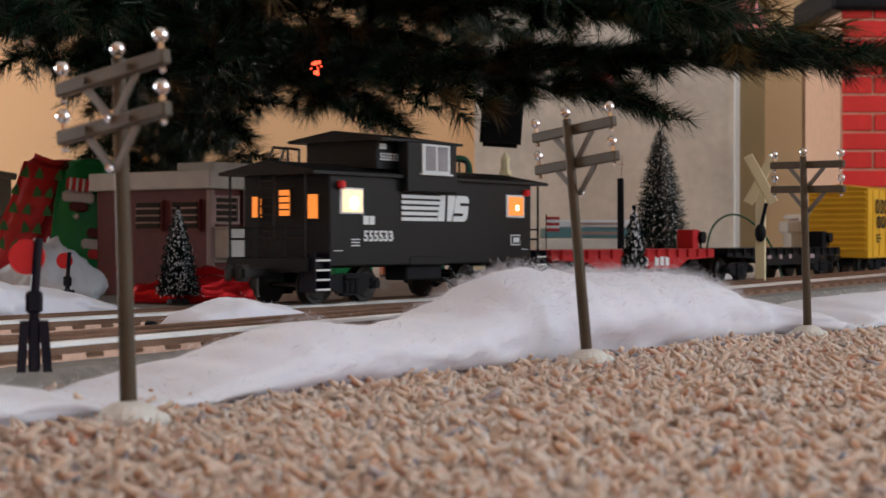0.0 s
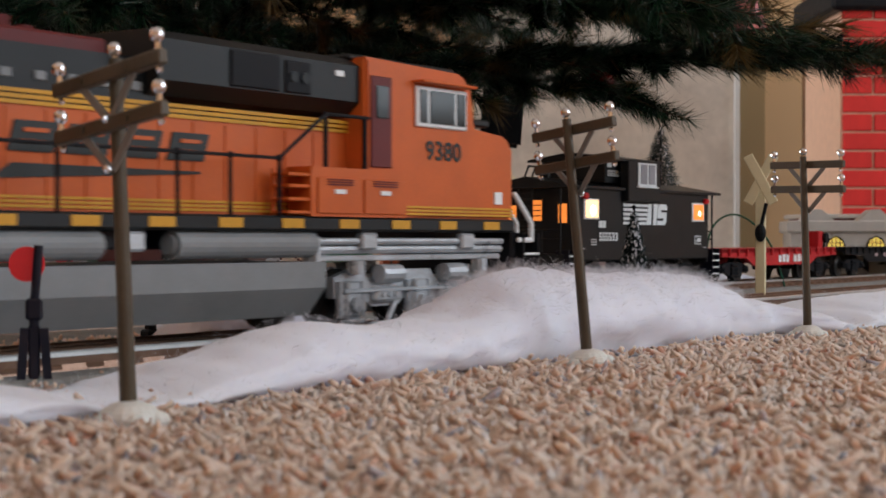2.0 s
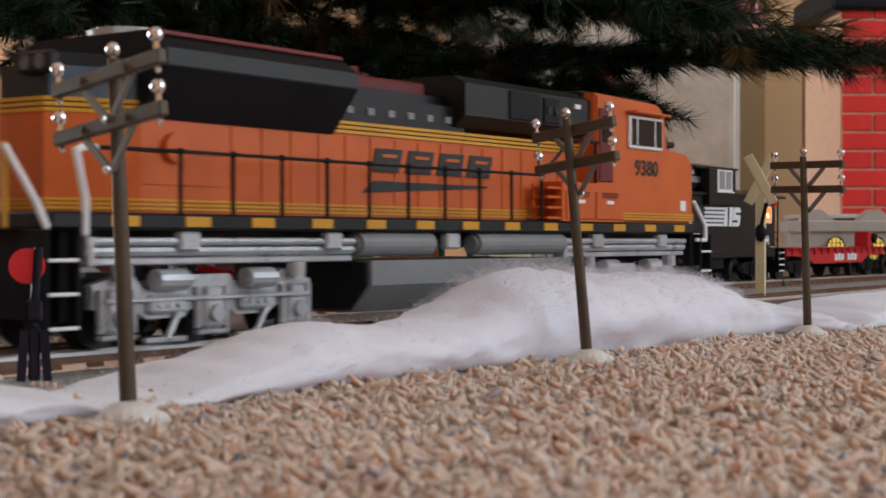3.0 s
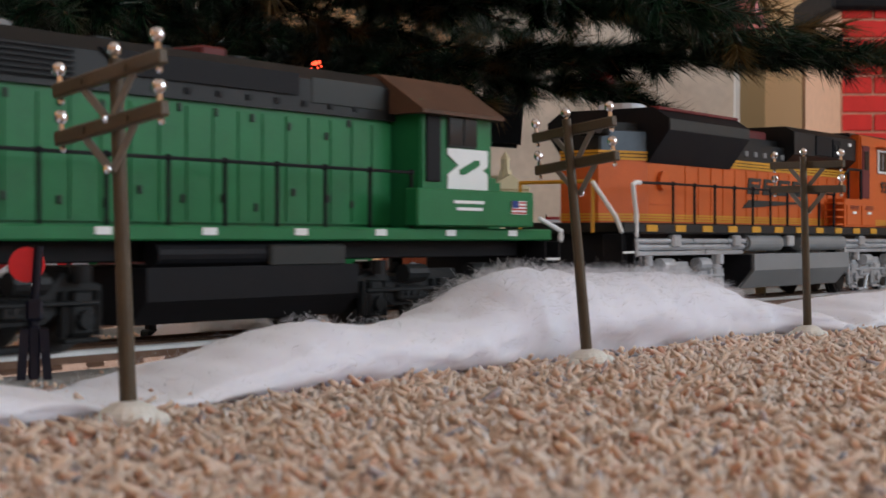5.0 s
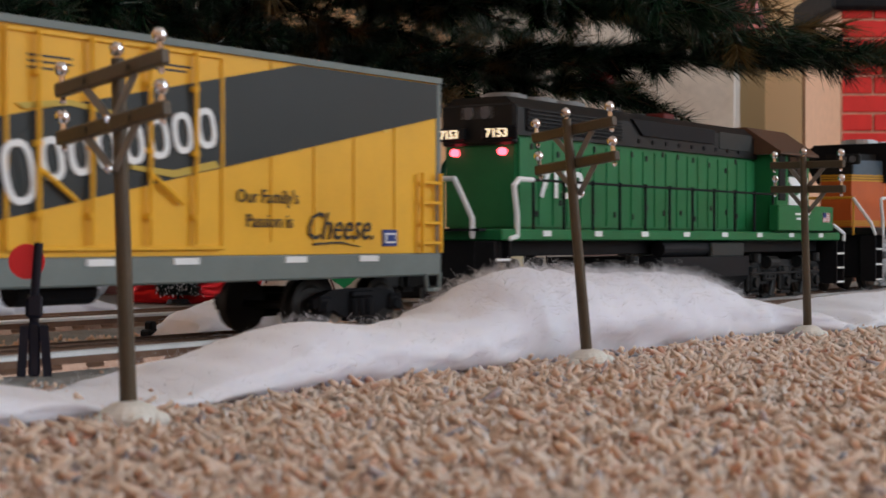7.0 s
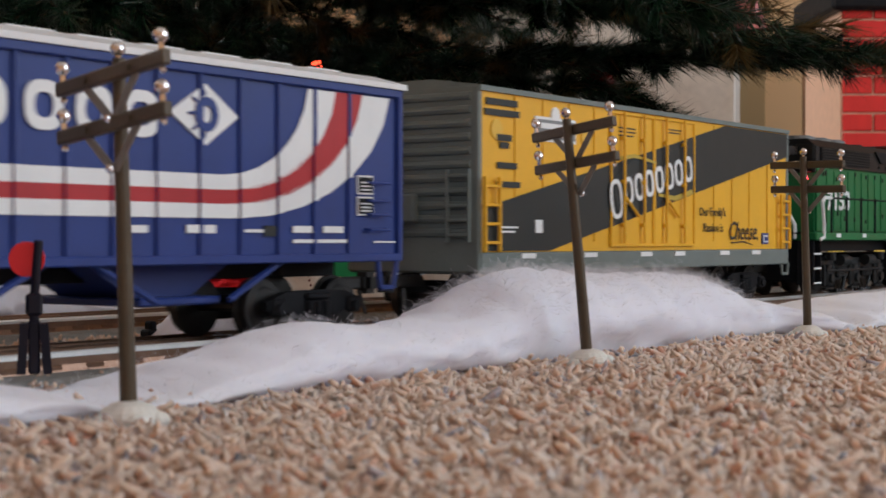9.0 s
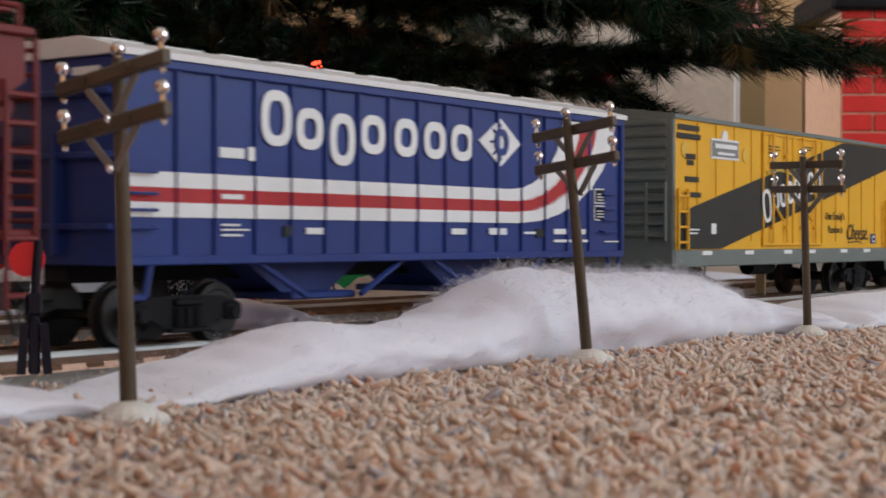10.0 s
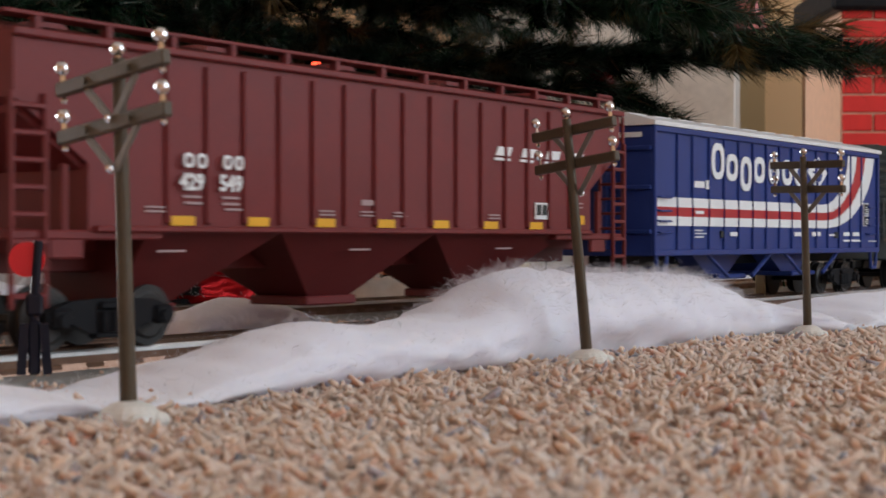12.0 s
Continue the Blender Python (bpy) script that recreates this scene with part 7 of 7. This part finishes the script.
# ---- buildings and clutter behind the inner track ----
def toy_station():
    t = thing("toy_station", pose(-0.176, 1.15, 0, 0, 0, TRACK_TURN), "brown-red plastic toy diner with taupe flat roof", "toy building")
    W, D, H = 0.19, 0.13, 0.096
    b = B()
    bx(b, (W / 2, D / 2, 0.041), (W - 0.006, D - 0.006, 0.082))
    part("wall", b, STORE_RED, t)
    b = B()
    bx(b, (W / 2, D / 2, 0.089), (W + 0.004, D + 0.004, 0.014), 0.0008)
    roof = part("roof", b, STORE_WHITE, t, "taupe roof band")
    b = B()
    bx(b, (0.06, 0.05, 0.1), (0.05, 0.04, 0.009), 0.0008)
    part("roof_box", b, STORE_WHITE, roof)
    b = B()
    bx(b, (0, 0, 0), (0.058, 0.0012, 0.0016))
    c0 = part("clapboard", b, STORE_TAUPE, t)
    c0.matrix_basis = pose(0.066, -0.0045, 0.012)
    for k in range(1, 15):
        share("clapboard", c0, pose(0.066, -0.0045, 0.012 + k * 0.0024), t)
    b = B()
    bx(b, (0.066, -0.002, 0.043), (0.06, 0.004, 0.078), 0.0006)
    part("bay", b, STORE_TAUPE, t)

    def window(x0, x1, z0, z1, y, rows, m):
        b = B()
        bx(b, ((x0 + x1) / 2, y + 0.0006, (z0 + z1) / 2), (x1 - x0, 0.0008, z1 - z0))
        w = part("window", b, GLASS_DARK, t)
        rails = [((xx, y, (z0 + z1) / 2), (0.002, 0.003, z1 - z0 + 0.002)) for xx in (x0, x1)]
        rails += [((0.5 * (x0 + x1), y, zz), (x1 - x0 - 0.002, 0.003, 0.002)) for zz in (z0, z1)]
        rails += [((0.5 * (x0 + x1), y, z0 + (z1 - z0) * k / rows), (x1 - x0 - 0.002, 0.002, 0.0012)) for k in range(1, rows)]
        for centre, size in rails:
            b = B()
            bx(b, centre, size)
            part("window_bar", b, m, w)

    window(0.042, 0.054, 0.05, 0.073, -0.005, 4, STORE_TAUPE)
    window(0.056, 0.078, 0.05, 0.073, -0.005, 1, STORE_TAUPE)
    window(0.08, 0.092, 0.05, 0.073, -0.005, 4, STORE_TAUPE)
    window(0.14, 0.165, 0.055, 0.072, -0.0005, 3, STORE_TAUPE)
    for x0, x1 in ((0.004, 0.034), (0.1, 0.128), (0.132, 0.186)):
        b = B()
        bx(b, ((x0 + x1) / 2, -0.0005, 0.037), (x1 - x0, 0.004, 0.022), 0.0006)
        part("panel", b, STORE_WHITE, t)
    b = B()
    bx(b, (0.115, 0.0, 0.06), (0.014, 0.003, 0.03), 0.0006)
    part("door", b, STORE_WHITE, t)
    for y0 in (0.012, 0.052):
        b = B()
        bx(b, (0.0015, y0 + 0.014, 0.062), (0.002, 0.03, 0.024))
        w = part("window", b, STORE_RED, t)
        b = B()
        bx(b, (0.0003, y0 + 0.014, 0.062), (0.001, 0.026, 0.02))
        part("pane", b, GLASS_DARK, w)
        for k in range(3):
            b = B()
            bx(b, (-0.0003, y0 + 0.014, 0.0565 + k * 0.0055), (0.0012, 0.026, 0.0012))
            part("slat", b, STORE_TAUPE, w)
    b = B()
    bx(b, (0.018, -0.009, 0.0405), (0.032, 0.018, 0.022), 0.0008)
    bx(b, (0.018, -0.009, 0.0522), (0.034, 0.02, 0.0014), 0.0004)
    part("counter_box", b, STORE_WHITE, t, "pale box jutting out below the window")
    window(0.004, 0.03, 0.056, 0.076, -0.0005, 4, STORE_TAUPE)
    b = B()
    bx(b, (0.0, -0.001, 0.041), (0.005, 0.005, 0.08), 0.0006)
    part("corner_post", b, STORE_TAUPE, t)
    return t


toy_station()


def lumpy(name, m, size, material, label, category, seed, sharp=1.0, cone=0.5):
    b = B()
    bmesh.ops.create_icosphere(b, subdivisions=4, radius=1.0)
    for v in b.verts:
        p = v.co.copy()
        k = 1 + 0.22 * noise.noise(p * 1.7 + Vector((seed, 0, 0))) + 0.09 * noise.noise(p * 4.5 + Vector((0, seed, 0))) * sharp
        k2 = 1 - cone * max(0.0, p.z)
        v.co = Vector((p.x * k * k2 * size[0], p.y * k * k2 * size[1], max(-0.02, (p.z + 0.35) * k) * size[2] / 1.35))
    return tagged(finish(name, b, material, None, "", True), label, category) if not m else place(tagged(finish(name, b, material, None, "", True), label, category), m)


def place(ob, m):
    ob.matrix_basis = m
    return ob


BAG = place(lumpy("cloth_bag", None, (0.027, 0.02, 0.034), LINEN, "pale cloth bag with dark rope trim", "bag", 2, 1.5), pose(-0.096, 1.02, 0))
for k, pts in enumerate(([(-0.024, -0.016, 0.004), (-0.017, -0.022, 0.024), (-0.005, -0.022, 0.036), (0.006, -0.022, 0.026), (0.012, -0.022, 0.004)], [(0.002, -0.018, 0.033), (0.013, -0.02, 0.03), (0.022, -0.018, 0.018), (0.026, -0.014, 0.006)])):
    b = B()
    for (p, q) in zip(pts, pts[1:]):
        for u in range(7):
            c = Vector(p).lerp(Vector(q), u / 7)
            ball(b, c, 0.0009, 6)
    part("rope_trim", b, STORE_RED, BAG, "dark red rope trim")
place(lumpy("cloth_bag", None, (0.03, 0.016, 0.018), LINEN, "low folded tan cloth behind the inner track", "cloth", 5, 1.2, 0.2), pose(-0.042, 1.03, 0))
place(lumpy("cloth_bag", None, (0.03, 0.016, 0.02), LINEN, "crumpled tan cloth behind the inner track", "cloth", 9, 1.2, 0.3), pose(0.0, 1.07, 0))
place(lumpy("foil_parcel", None, (0.05, 0.02, 0.022), FOIL_RED, "crumpled shiny red foil parcel", "parcel", 4, 2.0, 0.2), pose(-0.168, 1.06, 0))
# This first white lump stands in for the lit left face of the cloth bag.
place(lumpy("tissue_paper", None, (0.03, 0.018, 0.03), TISSUE, "crumpled white tissue paper", "tissue paper", 7, 2.2, 0.5), pose(-0.118, 1.07, 0))
place(lumpy("tissue_paper", None, (0.04, 0.03, 0.042), TISSUE, "crumpled white tissue paper with dark flecks", "tissue paper", 11, 2.2, 0.5), pose(-0.295, 1.14, 0))
place(lumpy("tissue_paper", None, (0.022, 0.016, 0.024), TISSUE, "crumpled white tissue paper", "tissue paper", 13, 2.2, 0.5), pose(-0.022, 1.2, 0))
b = B()
bx(b, (0, 0, 0.018), (0.03, 0.02, 0.036), 0.002)
t = thing("green_box", pose(-0.067, 1.09, 0, 0, 0, 20), "small dark green gift box", "box")
part("body", b, BAG_GREEN, t)
b = B()
bx(b, (0.006, -0.0103, 0.027), (0.009, 0.0005, 0.004))
part("tag", b, STORE_WHITE, t)


def gift_bag():
    t = thing("gift_bag", pose(-0.315, 1.27, 0, 0, 6, 8), "red and green patterned cloth Christmas gift bag", "gift bag")
    for name, x0, x1, m, seed in (("red_side", -0.055, -0.013, BAG_RED, 1), ("green_front", -0.013, 0.042, BAG_GREEN, 2)):
        b = B()
        bx(b, ((x0 + x1) / 2, 0.012 if seed == 1 else 0.0, 0.055), (x1 - x0, 0.055, 0.11), 0.008, seg=3)
        bmesh.ops.subdivide_edges(b, edges=b.edges[:], cuts=2, use_grid_fill=True)
        for v in b.verts:
            v.co += Vector((noise.noise(v.co * 40), noise.noise(v.co * 40 + Vector((5, 0, 0))), noise.noise(v.co * 40 + Vector((0, 5, 0))))) * 0.005
            v.co.x += (v.co.z - 0.055) * (0.22 if seed == 1 else 0.0)
        part(name, b, m, t, "", True)
    rng = random.Random(6)
    k = 0
    for z in (0.035, 0.05, 0.065, 0.08, 0.095):
        for x in (-0.051, -0.037, -0.024):
            k += 1
            b = B()
            prism(b, [(-0.0042, -0.004), (0.0042, -0.004), (0.0022, -0.001), (0.0034, -0.001), (0, 0.0055), (-0.0034, -0.001), (-0.0022, -0.001)], -0.0006, 0.0006)
            o = part("tree_patch", b, BAG_TREE, t)
            o.matrix_basis = pose(x + (z - 0.055) * 0.22 + 0.003 * (k % 2), -0.0195, z, 0, rng.uniform(-15, 15), 0)
    for x, z, w, h, m in ((0.006, 0.089, 0.022, 0.011, BAG_RED), (0.006, 0.079, 0.026, 0.009, TISSUE), (0.007, 0.071, 0.015, 0.008, STORE_RED), (0.006, 0.063, 0.006, 0.005, TISSUE),
                          (0.024, 0.051, 0.017, 0.008, STORE_RED), (0.022, 0.042, 0.02, 0.008, TISSUE), (0.024, 0.034, 0.012, 0.008, BAG_RED), (0.034, 0.072, 0.01, 0.012, BAG_TREE)):
        b = B()
        bx(b, (x, -0.0315, z), (w, 0.003, h), 0.002, seg=2)
        part("patch", b, m, t)
    for q in range(4):
        b = B()
        bx(b, (-0.001 + q * 0.0052, -0.0335, 0.089), (0.0022, 0.002, 0.011), 0.0006)
        part("patch", b, TISSUE, t)
    return t


gift_bag()
t = thing("green_bin", pose(-0.41, 1.36, 0), "dull green plastic storage bin with rim", "bin")
b = B()
bx(b, (0, 0, 0.05), (0.034, 0.06, 0.1), 0.002)
part("body", b, BIN_GREEN, t)
b = B()
bx(b, (0, 0, 0.101), (0.042, 0.066, 0.006), 0.001)
part("rim", b, BIN_GREEN, t)


def toy_chapel():
    t = thing("toy_chapel", pose(0.412, 1.56, 0, 0, 0, -8), "white plastic toy building with arched amber window", "toy building")
    b = B()
    bx(b, (0, 0.05, 0.026), (0.11, 0.1, 0.052), 0.0006)
    part("wall", b, STORE_WHITE, t)
    b = B()
    bx(b, (0, 0.05, 0.057), (0.118, 0.108, 0.012), 0.0012)
    bx(b, (0, 0.05, 0.051), (0.114, 0.104, 0.002), 0.0004)
    part("cornice", b, STORE_WHITE, t)
    for x in (-0.028, 0.03):
        b = B()
        prism(b, [(x - 0.017, 0.063), (x + 0.017, 0.063), (x + 0.004, 0.0745), (x - 0.004, 0.0745)], -0.002, 0.05)
        part("pediment", b, STORE_WHITE, t)
    for x in (-0.01, 0.03):
        b = B()
        prism(b, [(x - 0.0095, 0.022), (x + 0.0095, 0.022), (x + 0.0095, 0.038), (x + 0.0067, 0.0445), (x, 0.0475), (x - 0.0067, 0.0445), (x - 0.0095, 0.038)], -0.0015, 0.002)
        w = part("window", b, BAND_GREY, t)
        b = B()
        prism(b, [(x - 0.008, 0.0235), (x + 0.008, 0.0235), (x + 0.008, 0.038), (x + 0.0055, 0.0432), (x, 0.046), (x - 0.0055, 0.0432), (x - 0.008, 0.038)], -0.0022, 0.001)
        part("pane", b, WARM_GLOW, w)
        b = B()
        for q in (-0.004, 0, 0.004):
            bx(b, (x + q, -0.0026, 0.034), (0.0008, 0.0008, 0.022))
        for q in (0.028, 0.034, 0.04):
            bx(b, (x, -0.0026, q), (0.016, 0.0008, 0.0008))
        part("muntin", b, BAND_GREY, w)
    return t


toy_chapel()
t = thing("toy_house", pose(0.475, 1.75, 0, 0, 0, 10), "red toy brick house with grey roof edge", "toy building")
b = B()
bx(b, (0, 0.04, 0.034), (0.1, 0.08, 0.068), 0.0008)
part("wall", b, STORE_RED, t)
b = B()
bx(b, (0, 0.04, 0.0703), (0.108, 0.088, 0.005), 0.0008)
part("roof", b, STORE_WHITE, t)
t = thing("toy_church", pose(0.058, 1.42, 0, 0, 0, 20), "cream toy church with small open belfry", "toy building")
b = B()
bx(b, (0, 0.02, 0.045), (0.04, 0.06, 0.09), 0.0008)
prism(b, [(-0.022, 0.09), (0.022, 0.09), (0, 0.104)], -0.012, 0.05)
part("wall", b, CREAM, t)
b = B()
rod(b, (0, 0, 0.09), (0, 0, 0.108), 0.009, 8, 0.006)
rod(b, (0, 0, 0.108), (0, 0, 0.118), 0.0045, 8)
rod(b, (0, 0, 0.118), (0, 0, 0.125), 0.0052, 8, 0.0006)
part("belfry", b, CREAM, t)
for k, (z, h, m) in enumerate(((0.022, 0.044, STORE_WHITE), (0.0505, 0.011, TEAL), (0.0605, 0.008, TISSUE))):
    t = thing("flat_box", pose(0.16 + 0.004 * k, 1.68, z, 0, 0, 6 - 5 * k), ("plain pale storage box on the floor", "flat teal box in a stack", "flat white box on a stack")[k], "box", "stacked flat boxes")
    b = B()
    bx(b, (0, 0, 0), (0.115 - 0.006 * k, 0.07, h), 0.001)
    part("body", b, m, t)
    b = B()
    bx(b, (0, -0.0353, 0), (0.05, 0.0006, h * 0.3))
    part("label_strip", b, STORE_TAUPE, t)
def yard_lamp():
    t = thing("yard_lamp", pose(-0.051, 1.5, 0), "slim grey toy yard lamp with two heads", "toy lamp")
    b = B()
    rod(b, (0, 0, 0), (0, 0, 0.142), 0.0009, 8)
    rod(b, (0, 0, 0), (0, 0, 0.002), 0.006, 12)
    part("pole", b, BAND_GREY, t)
    for z in (0.13, 0.142):
        b = B()
        bx(b, (0.0012, -0.002, z), (0.0045, 0.004, 0.0055), 0.001)
        part("lamp_head", b, LENS_GREY, t)
    return t


def toy_shed():
    t = thing("toy_freight_shed", pose(-0.035, 1.72, 0, 0, 0, 6), "orange-brown toy freight shed with flat dark roof", "toy building")
    b = B()
    bx(b, (0, 0.03, 0.037), (0.066, 0.06, 0.066), 0.0006)
    part("wall", b, SHED_ORANGE, t)
    b = B()
    bx(b, (0, 0.03, 0.072), (0.07, 0.064, 0.004), 0.0008)
    part("roof", b, STORE_RED, t)
    b = B()
    bx(b, (0, 0, 0), (0.0016, 0.0014, 0.062), 0.0003)
    k0 = part("rib", b, SHED_ORANGE, t)
    k0.matrix_basis = pose(-0.028, -0.0006, 0.037)
    for k in range(1, 7):
        share("rib", k0, pose(-0.028 + k * 0.0093, -0.0006, 0.037), t)
    b = B()
    bx(b, (0, 0.03, 0.002), (0.066, 0.06, 0.004))
    part("base", b, BLACK, t)
    return t


SHED_ORANGE = mat("orange_brown_plastic", (0.36, 0.09, 0.035), 0.5, vary=0.15)
yard_lamp()
toy_shed()
t = thing("small_flag", pose(0.098, 1.36, 0), "small red and white striped flag on a stick", "flag")
b = B()
rod(b, (-0.006, 0, 0), (-0.006, 0, 0.066), 0.0006, 6)
part("stick", b, TWIG, t)
for k in range(5):
    b = B()
    bx(b, (0, 0, 0.052 + k * 0.0026), (0.012, 0.0008, 0.0026), 0.0002)
    part("stripe", b, STRIPE_RED if k % 2 == 0 else WHITE, t)


def motions():
    """The long freight rolls past on the front line, the caboose's train leaves on the inner line."""
    times = [0.5 * k for k in range(25)]
    for ob, c, back in CARS:
        y = BACK_LINE if back else 0.0
        walk(ob, [(t, on_track(c + (0.126 * t if back else 0.167 * t + 0.0002 * t * t), y)) for t in times])
    # the track sinks into the carpet under the train's weight
    for_track = [(0.0, 1.0), (0.6, 0.85), (1.0, 0.6), (1.5, 0.25), (2.2, 0.0), (12.0, 0.0)]
    walk(FRONT_TRACK, [(t, on_track(0, 0, 0.003 * k) @ pose(0, 0, 0, 0, -0.6 * k, 0)) for t, k in for_track])
    # the nearest switch stand and telephone pole give a little with the track
    walk(NEAR_STAND, [(t, Matrix.Translation((0, 0, dz)) @ STAND_PLACE) for t, dz in ((0.0, 0.0014), (0.6, 0.001), (1.5, 0.0), (3.0, -0.001), (6.0, -0.0003), (9.0, 0.0008), (12.0, 0.0007))])
    walk(NEAR_POLE, [(t, POLE_PLACE @ pose(0, 0, 0, 0, lean, 0)) for t, lean in ((0.0, 0.0), (1.5, -0.4), (3.0, -0.7), (6.0, -0.35), (9.0, 0.0), (12.0, 0.0))])
    # wheels roll without slipping
    for wheel, x, r in WHEELS:
        top = wheel.parent.parent
        back = any(ob is top and b for ob, c, b in CARS)
        speed = 0.126 if back else 0.1695
        rows = []
        step = 1 / 15
        for k in range(181):
            rows.append((k * step, pose(x, 0, RAIL_TOP + r) @ Matrix.Rotation(speed * k * step / r, 4, "Y")))
        walk(wheel, rows)


motions()
